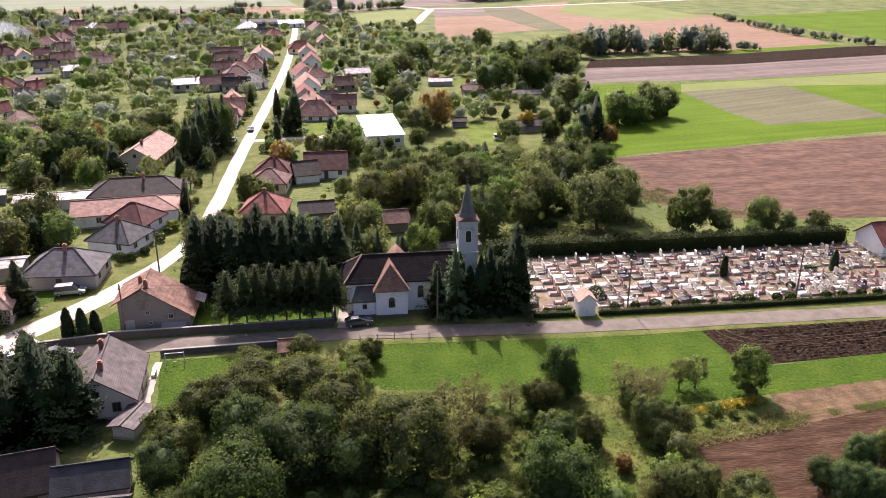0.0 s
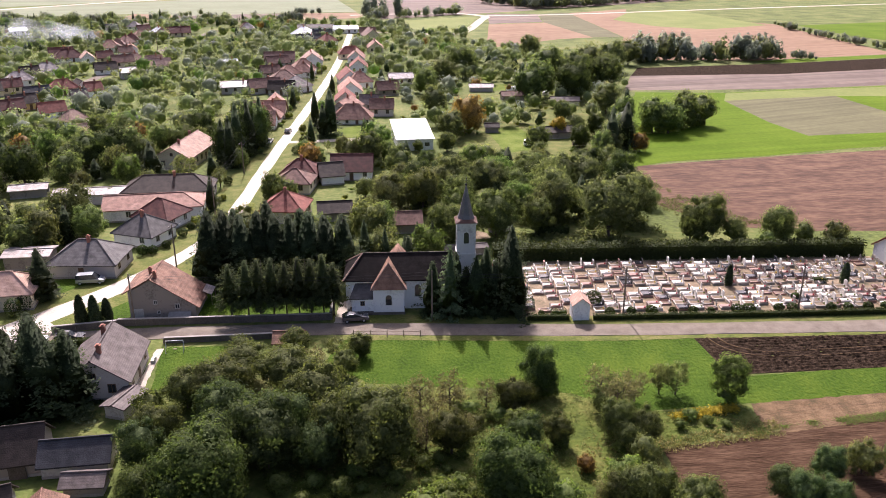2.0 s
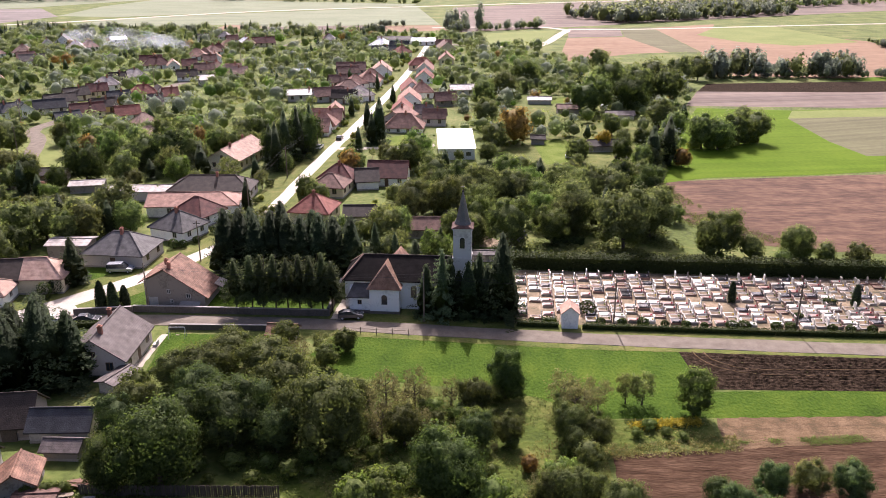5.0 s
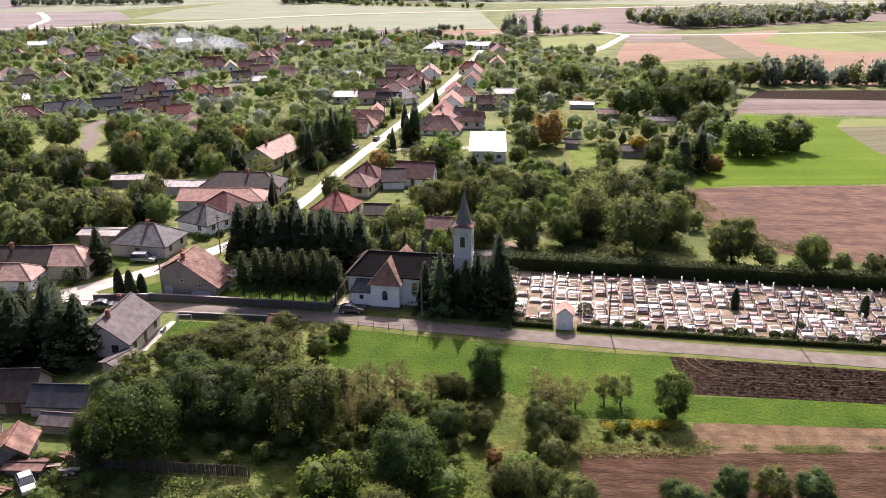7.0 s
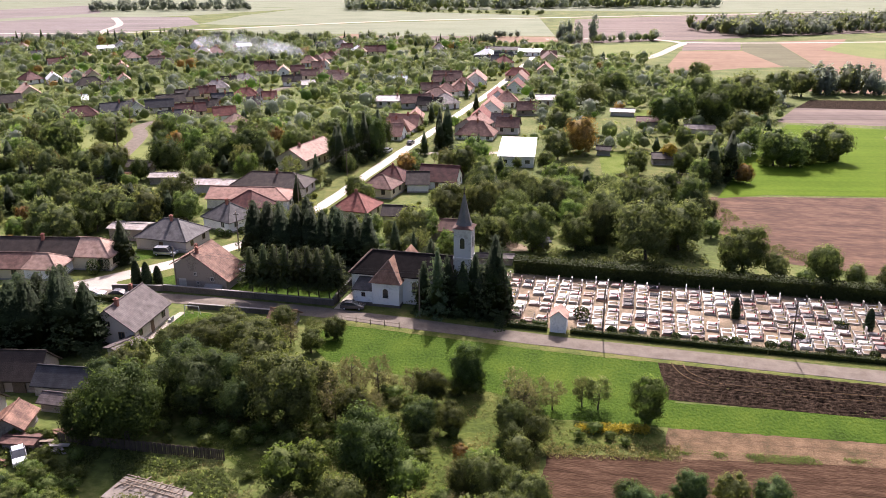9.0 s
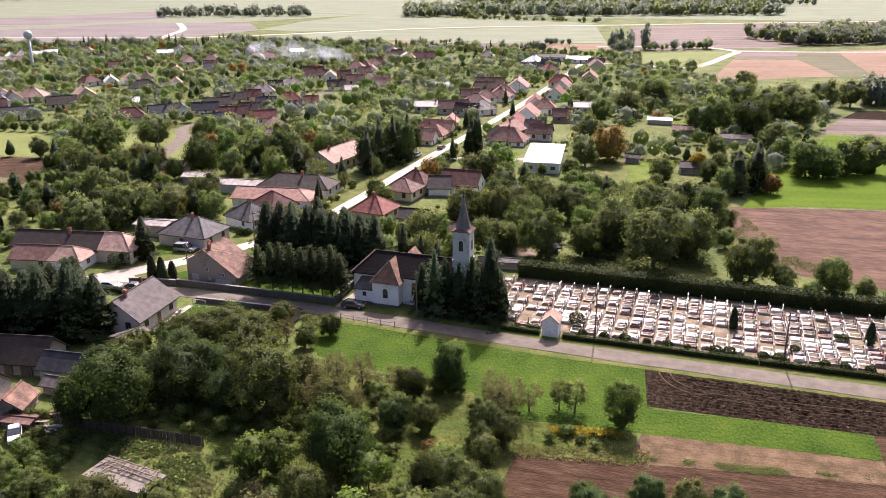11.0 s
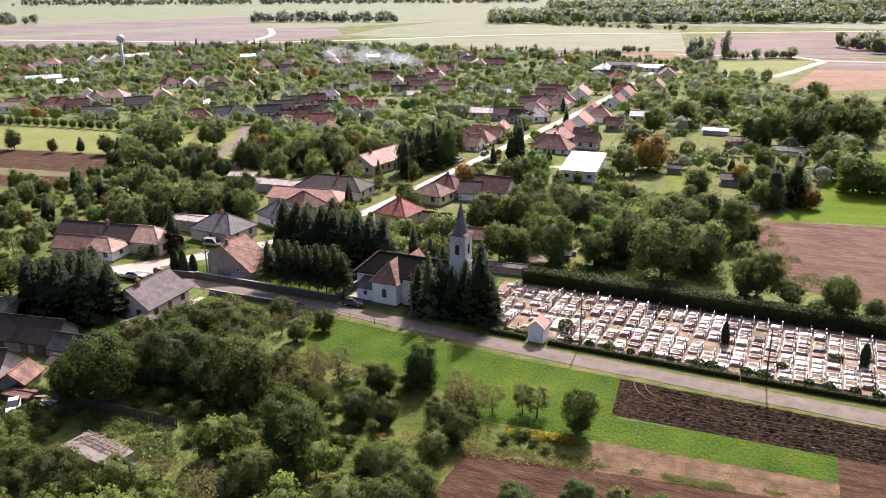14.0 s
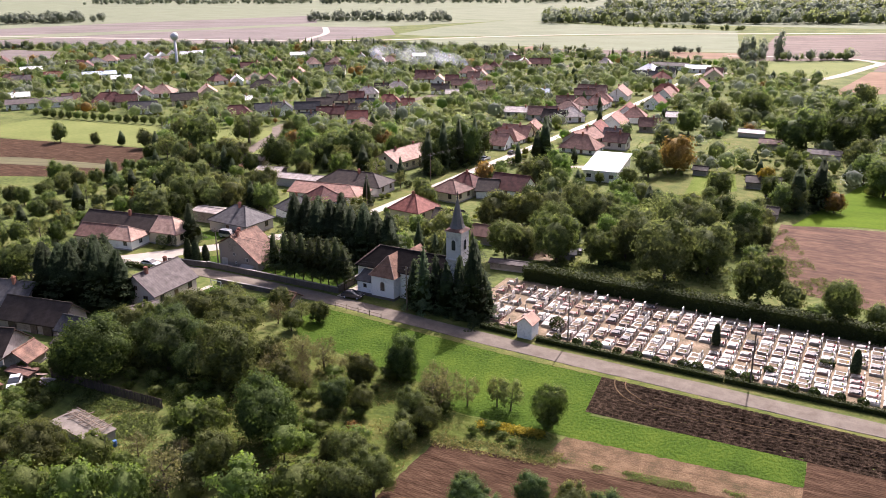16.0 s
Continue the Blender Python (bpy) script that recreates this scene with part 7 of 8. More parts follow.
def car(x, y, heading, paint, label, van=False):
    ob = base("van" if van else "car", pose(x, y, 0.09, 0, 0, heading), label, "van" if van else "car", group="parked cars")
    L, W = (5.0, 1.95) if van else (4.3, 1.75)
    # side profile, front towards +x
    low = [(-L / 2, 0.35), (L / 2 - 0.08, 0.32), (L / 2, 0.6), (L / 2 - 0.12, 0.85), (L / 2 - 1.0, 0.98), (-L / 2 + 0.05, 0.98)]
    bm = bmesh.new()

    def extrude(pts, half, top_half):
        zmax = max(p[1] for p in pts)
        zmin = min(p[1] for p in pts)
        def w(z):
            return half + (top_half - half) * (z - zmin) / (zmax - zmin)
        a = [bm.verts.new((p[0], -w(p[1]), p[1])) for p in pts]
        b = [bm.verts.new((p[0], w(p[1]), p[1])) for p in pts]
        bm.faces.new(a)
        bm.faces.new(b[::-1])
        for i in range(len(a)):
            j = (i + 1) % len(a)
            bm.faces.new((a[i], b[i], b[j], a[j]))

    extrude(low, W / 2, W / 2 - 0.04)
    top = [(-L / 2 + 0.12, 1.72), (L / 2 - 2.0, 1.78)] if van else [(-L / 2 + 0.75, 1.36), (L / 2 - 2.15, 1.4)]
    roof = [(top[0][0], top[0][1]), (top[1][0], top[1][1]), (top[1][0] - 0.05, top[1][1] + 0.1), (top[0][0] + 0.1, top[0][1] + 0.08)]
    extrude(roof, W / 2 - 0.16, W / 2 - 0.24)
    bmesh.ops.recalc_face_normals(bm, faces=bm.faces[:])
    bmesh.ops.bevel(bm, geom=bm.edges[:], offset=0.05, segments=2, affect="EDGES", profile=0.6)
    body = part("body", bm, paints[paint], ob)
    bm = bmesh.new()
    extrude([(-L / 2 + 0.1, 0.975), (L / 2 - 1.05, 0.975), top[1], top[0]], W / 2 - 0.06, W / 2 - 0.17)
    bmesh.ops.recalc_face_normals(bm, faces=bm.faces[:])
    part("glasshouse", bm, M["glass"], ob)
    wheel_bm = bmesh.new()
    tube(wheel_bm, [(0, -0.1, 0), (0, 0.1, 0)], [0.31, 0.31], 14)
    tyre = mesh_of("wheel", wheel_bm, M["rubber"])
    bm = bmesh.new()
    tube(bm, [(0, -0.11, 0), (0, 0.11, 0)], [0.19, 0.19], 10)
    rim = mesh_of("rim", bm, M["steel"])
    for sx in (-L / 2 + 0.75, L / 2 - 0.85):
        for sy in (-W / 2 + 0.1, W / 2 - 0.1):
            wheel = shared("wheel", tyre, ob, pose(sx, sy, 0.31))
            shared("rim", rim, wheel)
    for sy in (-0.6, 0.6):
        bm = bmesh.new()
        box(bm, L / 2 - 0.08, sy - 0.17, 0.62, L / 2 + 0.01, sy + 0.17, 0.76)
        part("headlight", bm, M["frame_white"], ob)
        bm = bmesh.new()
        box(bm, -L / 2 - 0.02, sy - 0.14, 0.7, -L / 2 + 0.05, sy + 0.14, 0.85)
        part("tail_light", bm, M["red"], ob)
    return ob


car(2.0, 116.9, 8, "dark", "dark parked car beside the church path")
car(-46.4, 134.6, 5, "silver", "silver van parked before the grey house", True)
car(-47.0, 111.2, 6, "white", "white car parked on the lane")
car(-41.8, 112.0, 6, "dark", "dark car parked on the lane")
car(-22.7, 62.6, -45, "white", "white car parked in the yard")
car(-26.2, 252.0, 88, "dark", "dark car on the village street")
car(-30.2, 239.0, 85, "white", "white car parked at the roadside")
car(30.2, 162.0, 20, "dark", "dark car parked behind the cemetery hedge")
car(48.0, 232.0, 0, "white", "white van parked in the garden", True)
car(62.0, 231.0, 0, "dark", "dark car parked in the garden")


def swing(x, y):
    ob = base("swing_frame", pose(x, y, 0, 0, 0, 4), "grey metal swing frame on the lawn", "swing")
    bm = bmesh.new()
    tube(bm, [(-1.3, 0, 1.9), (1.3, 0, 1.9)], [0.05, 0.05], 6)
    part("crossbar", bm, M["steel"], ob)
    for sx in (-1.3, 1.3):
        for sy in (-0.6, 0.6):
            bm = bmesh.new()
            tube(bm, [(sx, sy, -0.05), (sx, 0, 1.9)], [0.045, 0.045], 6)
            part("leg", bm, M["steel"], ob)
    bm = bmesh.new()
    box(bm, -0.3, -0.12, 0.5, 0.3, 0.12, 0.55)
    seat = part("seat", bm, M["wood"], ob)
    for k in (-0.28, 0.28):
        bm = bmesh.new()
        tube(bm, [(k, 0, 0.5), (k, 0, 1.9)], [0.015, 0.015], 4)
        part("rope", bm, M["iron"], ob)


swing(-24.6, 107.6)

wall_run(-45.5, 114.9, -36.2, 116.6, 1.1, M["dark_wall"], "dark low wall beside the lane")
wall_run(-27.0, 110.6, -10.0, 111.4, 0.9, M["dark_wall"], "dark concrete wall on the garden side of the lane")
hedge("hedge", -52.0, 108.6, -38.0, 110.6, 0.9, 1.1, "dark clipped hedge before the parked cars", 0.2, 50)

STREET_POLES = [(-33.0, 141.5), (-32.2, 172.0), (-31.6, 205.0), (-30.8, 240.0), (-29.4, 278.0), (-27.2, 320.0), (-26.0, 365.0)]
for px, py in STREET_POLES:
    pole(px, py, 8.6, 0)
for (ax, ay), (bx, by) in zip(STREET_POLES, STREET_POLES[1:]):
    for k in (-0.6, 0.6):
        wire((ax + k, ay, 8.2), (bx + k, by, 8.2), 0.8)


# ---- clipped shrubs of the cemetery ----
def clipped(x, y, r, h, where="in the cemetery"):
    rng = np.random.default_rng(abs(int(x * 31 + y * 7)))
    ob = base("clipped_bush", pose(x, y, 0), "round clipped evergreen bush " + where, "shrub", group="clipped bushes")
    n = int(560 * r)
    d = rng.normal(0, 1, (n, 3))
    d /= np.linalg.norm(d, axis=1)[:, None]
    c = d * np.array((r, r, h / 2)) * rng.uniform(0.82, 1.04, (n, 1)) + np.array((0, 0, h / 2))
    shared("crown", leaf_mesh("crown", c, d, 0.24, M["hedge_leaf"], rng), ob)
    bm = bmesh.new()
    tube(bm, [(0, 0, -0.05), (0, 0, h * 0.5)], [0.08, 0.05], 6)
    part("stem", bm, M["bark"], ob)


for x, y, r, h in ((44.0, 117.3, 0.8, 1.3), (47.6, 117.4, 0.8, 1.3), (51.0, 117.4, 1.0, 1.5), (54.6, 117.4, 0.7, 1.1), (58.0, 117.4, 0.8, 1.2), (61.0, 117.4, 0.6, 1.0), (65.5, 117.4, 1.1, 1.4), (67.5, 117.5, 1.1, 1.4),
                   (72.6, 117.6, 0.9, 1.3), (75.0, 117.6, 1.0, 1.3), (81.6, 117.6, 0.8, 1.2), (84.5, 117.6, 0.8, 1.2), (88.0, 117.7, 0.8, 1.2), (91.0, 117.7, 0.8, 1.2), (77.5, 122.0, 0.8, 1.2), (32.6, 117.6, 0.5, 0.9), (42.2, 121.8, 1.4, 2.4)):
    clipped(x, y, r, h)
for x, y, w in ((34.2, 117.6, 2.6), (84.0, 129.0, 2.4)):
    hedge("hedge", x, y, x + w, y, 0.9, 0.9, "short clipped hedge between graves", 0.18, 60)


# ---- corner house with a long lean roof slope ----
def corner_house():
    HOUSES.append((-29.5, 123.2, 0.0, 7.0, 4.4))
    ob = base("house", pose(0, 0, 0), "old bare-plastered house with weathered red tile saltbox roof", "house", group="houses of the village")
    y0, y1 = 119.2, 127.4
    section = [(-35.3, -0.3), (-23.6, -0.3), (-23.6, 2.25), (-31.2, 7.2), (-35.3, 5.0)]
    bm = bmesh.new()
    a = [bm.verts.new((x, y0, z)) for x, z in section]
    b = [bm.verts.new((x, y1, z)) for x, z in section]
    bm.faces.new(a)
    bm.faces.new(b[::-1])
    for i in range(5):
        bm.faces.new((a[i], b[i], b[(i + 1) % 5], a[(i + 1) % 5]))
    bmesh.ops.recalc_face_normals(bm, faces=bm.faces[:])
    part("wall", bm, M["w_oldwall"], ob)
    roof = None
    for name, (xa, za), (xb, zb) in (("roof", (-22.8, 1.95), (-31.2, 7.42)), ("roof", (-31.2, 7.42), (-36.3, 4.7))):
        bm = bmesh.new()
        nx, ny = 26, 22
        lo, hi = [], []
        for i in range(nx + 1):
            f = i / nx
            x, z = xa + (xb - xa) * f, za + (zb - za) * f
            lo.append([bm.verts.new((x, y0 - 0.35 + (y1 - y0 + 0.7) * j / ny, z - 0.02)) for j in range(ny + 1)])
            hi.append([bm.verts.new((x, y0 - 0.35 + (y1 - y0 + 0.7) * j / ny, z + 0.14 + 0.05 * noise.noise((x * 0.8, j * 0.5, 3)) + 0.03 * (i % 2))) for j in range(ny + 1)])
        for i in range(nx):
            for j in range(ny):
                bm.faces.new((hi[i][j], hi[i][j + 1], hi[i + 1][j + 1], hi[i + 1][j]))
                bm.faces.new((lo[i][j], lo[i + 1][j], lo[i + 1][j + 1], lo[i][j + 1]))
        for i in range(nx):
            bm.faces.new((lo[i][0], hi[i][0], hi[i + 1][0], lo[i + 1][0]))
            bm.faces.new((lo[i][ny], lo[i + 1][ny], hi[i + 1][ny], hi[i][ny]))
        for j in range(ny):
            bm.faces.new((lo[0][j], lo[0][j + 1], hi[0][j + 1], hi[0][j]))
        bmesh.ops.recalc_face_normals(bm, faces=bm.faces[:])
        roof = part(name, bm, M["oldred"], ob)
    bm = bmesh.new()
    tube(bm, [(-31.2, y0 - 0.3, 7.52), (-31.2, y1 + 0.3, 7.52)], [0.16, 0.16], 6)
    part("ridge_cap", bm, M["oldred"], roof)
    chimney(roof, -30.6, 120.6, 6.4, 8.2)
    chimney(roof, -31.9, 122.6, 6.4, 8.1)
    for x, z, w, h in ((-30.6, 3.1, 0.7, 0.8), (-26.8, 2.3, 0.9, 0.9), (-30.2, 1.2, 0.6, 0.6)):
        add_window(ob, x, y0, z, 0, w, h)
    bm = bmesh.new()
    box(bm, -34.6, y0 - 0.07, 0.2, -32.9, y0 + 0.05, 1.9)
    part("door", bm, M["frame_white"], ob, "white garage door")
    bm = bmesh.new()
    prism(bm, [(-28.4, 118.0), (-24.4, 118.0), (-24.4, 119.1), (-28.4, 119.1)], -0.2, [0.7, 0.7, 1.3, 1.3])
    part("lean_to", bm, M["concrete"], ob, "low concrete lean-to")
    bm = bmesh.new()
    v = [(-23.5, 124.2, 2.75), (-21.9, 124.2, 2.1), (-21.9, 127.6, 2.1), (-23.5, 127.6, 2.75)]
    a = [bm.verts.new(p) for p in v]
    b = [bm.verts.new((x, y, z + 0.08)) for x, y, z in v]
    bm.faces.new(a[::-1])
    bm.faces.new(b)
    for i in range(4):
        bm.faces.new((a[i], a[(i + 1) % 4], b[(i + 1) % 4], b[i]))
    awning = part("awning", bm, M["sheet"], ob, "pale sheet awning")
    for yy in (124.4, 127.4):
        bm = bmesh.new()
        tube(bm, [(-22.0, yy, -0.1), (-22.0, yy, 2.12)], [0.05, 0.05], 6)
        part("awning_post", bm, M["wood"], awning)

    about = Matrix.Translation((-29.4, 123.2, 0))
    ob.matrix_basis = about @ Matrix.Diagonal((0.91, 0.95, 0.94, 1)) @ about.inverted()

corner_house()


# ---- smoke of a garden fire in the village ----
def smoke_plume(x, y):
    m = bpy.data.materials.new("smoke")
    m.use_nodes = True
    n, l = m.node_tree.nodes, m.node_tree.links
    n.remove(n["Principled BSDF"])
    clear_part, grey, mix = n.new("ShaderNodeBsdfTransparent"), n.new("ShaderNodeBsdfDiffuse"), n.new("ShaderNodeMixShader")
    grey.inputs["Color"].default_value = (0.76, 0.8, 0.86, 1)
    lit, both = n.new("ShaderNodeBsdfTranslucent"), n.new("ShaderNodeMixShader")
    lit.inputs["Color"].default_value = (0.76, 0.8, 0.86, 1)
    l.new(grey.outputs[0], both.inputs[1])
    l.new(lit.outputs[0], both.inputs[2])
    tex, rng, geo = n.new("ShaderNodeTexNoise"), n.new("ShaderNodeMapRange"), n.new("ShaderNodeNewGeometry")
    tex.inputs["Scale"].default_value, tex.inputs["Detail"].default_value = 0.07, 3
    l.new(geo.outputs["Position"], tex.inputs["Vector"])
    l.new(tex.outputs["Fac"], rng.inputs["Value"])
    rng.inputs["From Min"].default_value, rng.inputs["From Max"].default_value = 0.4, 0.7
    rng.inputs["To Min"].default_value, rng.inputs["To Max"].default_value = 0.0, 0.15
    l.new(rng.outputs[0], mix.inputs[0])
    l.new(clear_part.outputs[0], mix.inputs[1])
    l.new(both.outputs[0], mix.inputs[2])
    l.new(mix.outputs[0], n["Material Output"].inputs["Surface"])
    bm = bmesh.new()
    for shell in (1.1, 0.75, 0.45):
        rings = []
        for i in range(19):
            f = i / 18
            r = shell * (1.8 + 9.0 * f ** 0.8) * math.sqrt(max(0.02, 1 - f ** 3))
            cx, cy, cz = x - 68 * f ** 1.2, y - 14 * f, 4.0 + 7 * f ** 0.7
            ring = []
            for k in range(16):
                a = 2 * math.pi * k / 16
                rr = r * (1 + 0.45 * noise.noise((i * 0.5, 2 * math.cos(a), 2 * math.sin(a) + shell)))
                ring.append(bm.verts.new((cx + 0.3 * rr * math.cos(a), cy + rr * math.cos(a), cz + 0.75 * rr * math.sin(a))))
            rings.append(ring)
        for a, b in zip(rings, rings[1:]):
            for k in range(16):
                bm.faces.new((a[k], a[(k + 1) % 16], b[(k + 1) % 16], b[k]))
    ob = new("smoke_plume", mesh_of("smoke_plume", bm, m, True))
    tagged(ob, "thin grey smoke drifting from a garden fire", "smoke", kind="stuff")


smoke_plume(-158.0, 474.0)


# ---- garden huts, beds and cars of the plots east of the street ----
house(51.0, 303.0, 5, 8.0, 5.0, 2.2, 3.4, 0, 0, "brown", "oldwall", 0, False)
house(41.0, 322.0, 0, 9.0, 4.0, 2.0, 2.9, 0, 0, "sheet", "greywall", 0, False)
house(69.0, 293.0, 0, 10.0, 4.5, 2.0, 3.0, 0, 0, "greytile", "greywall", 0, False)
house(57.5, 243.0, 8, 9.0, 5.0, 2.2, 3.4, 0, 0, "darkbrown", "oldwall", 0, False)
house(38.0, 251.0, 0, 4.0, 3.0, 2.0, 2.8, 0, 0, "darkbrown", "oldwall", 0, False)


def tunnel(x, y, L, turn):
    """A small plastic garden tunnel."""
    ob = base("garden_tunnel", pose(x, y, 0, 0, 0, turn), "white plastic garden tunnel", "greenhouse", group="garden tunnels")
    bm = bmesh.new()
    rings = [[bm.verts.new((-L / 2 + L * i / 6, 1.3 * math.cos(math.pi * k / 8), 1.7 * math.sin(math.pi * k / 8))) for k in range(9)] for i in range(7)]
    for a, b in zip(rings, rings[1:]):
        for k in range(8):
            bm.faces.new((a[k], a[k + 1], b[k + 1], b[k]))
    bm.faces.new(rings[0][::-1])
    bm.faces.new(rings[-1])
    part("cover", bm, M["white"], ob)
    for i in range(0, 7, 2):
        bm = bmesh.new()
        tube(bm, [(-L / 2 + L * i / 6, 1.33 * math.cos(math.pi * k / 8), 1.73 * math.sin(math.pi * k / 8)) for k in range(9)], [0.03] * 9, 5)
        part("hoop", bm, M["steel"], ob)


tunnel(66, 316, 9, 80)
tunnel(72.5, 317, 9, 80)
tunnel(55, 323, 7, 10)


# ---- garden bushes, side-street power line, rail beside the meadow ----
for x, y, r, h in ((-39.5, 149.0, 1.0, 1.6), (-37.6, 152.0, 0.9, 1.5), (-41.3, 148.4, 1.1, 2.0), (-54.1, 120.9, 1.3, 3.4), (-53.4, 123.6, 1.3, 3.2), (-36.0, 158.5, 1.0, 1.7), (-35.4, 163.0, 0.8, 1.4), (-57.0, 128.5, 0.9, 1.5), (-55.0, 130.0, 0.8, 1.3), (-59.0, 127.5, 1.0, 1.6),
                   (-33.6, 176.0, 1.1, 1.8), (-34.0, 196.0, 1.2, 2.0), (-22.5, 184.0, 1.0, 1.7), (-21.8, 188.5, 0.9, 1.5), (-33.0, 214.0, 1.6, 2.6), (-32.6, 222.0, 1.6, 2.8), (-31.5, 231.0, 1.5, 2.6), (-20.5, 226.0, 1.4, 2.4), (-19.5, 236.0, 1.5, 2.6)):
    clipped(x, y, r, h, "in a front garden")
SIDE_POLES = [(-118, 222), (-140, 262), (-133, 305), (-129, 350), (-125, 400), (-121, 450), (-116, 505)]
for px, py in SIDE_POLES:
    pole(px, py, 9.5, 0)
for (ax, ay), (bx, by) in zip(SIDE_POLES, SIDE_POLES[1:]):
    for k in (-0.6, 0.0, 0.6):
        wire((ax + k, ay, 9.1), (bx + k, by, 9.1), 0.9)


def post_rail(x0, y0, x1, y1, n):
    L = math.hypot(x1 - x0, y1 - y0)
    ob = base("post_rail_fence", pose(x0, y0, 0, 0, 0, math.degrees(math.atan2(y1 - y0, x1 - x0))), "old wooden post and rail fence beside the lane", "fence")
    for i in range(n):
        bm = bmesh.new()
        tube(bm, [(L * i / (n - 1), 0, -0.3), (L * i / (n - 1), 0.02, 1.25)], [0.08, 0.06], 6)
        part("post", bm, M["wood"], ob)
    bm = bmesh.new()
    tube(bm, [(0, 0, 0.95), (L * 0.5, 0.03, 0.86), (L, 0, 0.95)], [0.04, 0.04, 0.04], 5)
    part("rail", bm, M["wood"], ob)


post_rail(2.0, 111.4, 12.5, 110.9, 5)

# concrete path, steps and bench along the grey-roofed house
sheet("house_path", [(-27.4, 97.5), (-26.3, 97.5), (-26.6, 108.5), (-27.7, 108.5)], M["gravel"], 0.06, "pale concrete path along the house wall", "path")
bm = bmesh.new()
box(bm, -0.5, -0.35, 0, 0.5, 0.35, 0.42)
box(bm, -0.5, 0.2, 0.42, 0.5, 0.35, 0.85)
b = new("garden_bench", mesh_of("garden_bench", bm, M["frame_white"]))
b.matrix_basis = pose(-27.0, 104.6, 0.06, 0, 0, -85)
tagged(b, "white garden seat beside the house wall", "seat")


# ---- small things behind the cemetery and in the yards of the village ----
car(105.4, 355.2, 10, "dark", "dark farm vehicle parked at the field edge", True)
hedge("hedge", 38.0, 156.2, 44.7, 157.1, 1.4, 1.5, "short dark hedge in the rough garden", 0.25, 40)
house(30.0, 158.3, 20, 3.6, 2.6, 1.7, 2.4, 0, 0, "slate", "oldwall", 0, False)
pile(-108.9, 186.5, "dark_wood", 5.0, "heap of old timber in a farmyard", 40)
pile(-104.9, 189.8, "iron", 4.5, "heap of rusty scrap metal in a farmyard", 41)
pile(-97.8, 188.6, "dark_wood", 5.0, "heap of old boards in a farmyard", 42)
pile(-94.5, 193.1, "brick", 3.5, "heap of old bricks in a farmyard", 43)
house(-79.7, 189.0, 15, 8.0, 5.0, 2.2, 2.8, 0, 0, "sheet", "oldwall", 0, False)
house(-95.0, 198.2, 10, 9.0, 5.0, 2.2, 3.4, 0, 0, "darkbrown", "oldwall", 0, False)


# ---- gardens of the village: trees, shrubs and far woods ----
def near_line(x, y, line, d):
    return any((x - p[0]) ** 2 + (y - p[1]) ** 2 < d * d for p in line)


def clear(x, y, r):
    """Whether a crown of radius r can stand here: off the roads and fields, clear of houses and of the view of their fronts."""
    for hx, hy, a, hl, hw in HOUSES:
        dx, dy = x - hx, y - hy
        if dx * dx + dy * dy > 900:
            continue
        u, v = dx * math.cos(a) + dy * math.sin(a), -dx * math.sin(a) + dy * math.cos(a)
        if abs(u) < hl + r * 0.8 and abs(v) < hw + r * 0.8:
            return False
        if dy < 0 and dy > -(max(hl, hw) + 8) and abs(dx) < max(hl, hw) and abs(hx + 20) < 30 and hy < 300:
            return False
        if dy < 0 and dy > -(max(hl, hw) + 7) and abs(dx) < max(hl, hw) * 0.8 and noise.noise((x * 3.3, y * 3.7, 5)) < 0.22:
            return False
    if near_line(x, y, STREET, 4.0 + r * 0.6) or near_line(x, y, SECOND, 4 + r * 0.7) or near_line(x, y, LANE, 4 + r * 0.7):
        return False
    if 25 < x < 69 and 143.5 < y < 161 - 0.06 * (x - 25) or x > 58 and 158 < y < 172 and x > 60:
        return False
    if -48 < x < -33 and 198 < y < 228:
        return False
    if -16 < x < 24 and 222 < y < 258 or 4 < x < 24 and 206 < y < 258 and r > 2.2 or 24 < x < 44 and 218 < y < 246:
        return False
    if -24 < x < -15 and 200 < y < 262:
        return False
    return not any(inside(x, y, p) for p in FIELDS)


LOWLAND = [(-33, 150), (-140, 150), (-150, 175), (-165, 205), (-185, 246), (-270, 228), (-330, 250), (-520, 330), (-600, 440), (-330, 590), (-230, 600), (-60, 585), (0, 570), (45, 515), (60, 445), (110, 392), (105, 322), (86, 262), (66, 210), (68, 176), (78, 158), (70, 147), (26, 147), (12, 136), (-4, 140), (-24, 140)]
GARDENS_WEST = [(-60, 150), (-140, 150), (-124, 160), (-140, 120), (-75, 70), (-58, 74), (-56, 100), (-60, 118), (-82, 128), (-62, 133)]
OPEN_GARDENS = [(24, 205), (64, 206), (82, 250), (84, 318), (20, 325), (20, 262), (28, 222)]
MIX = "DDDDDDDDVVOOOOOOOOWWWWWWGGGGSSSFFA"
rng = random.Random(5)
spots, woods = {}, {}
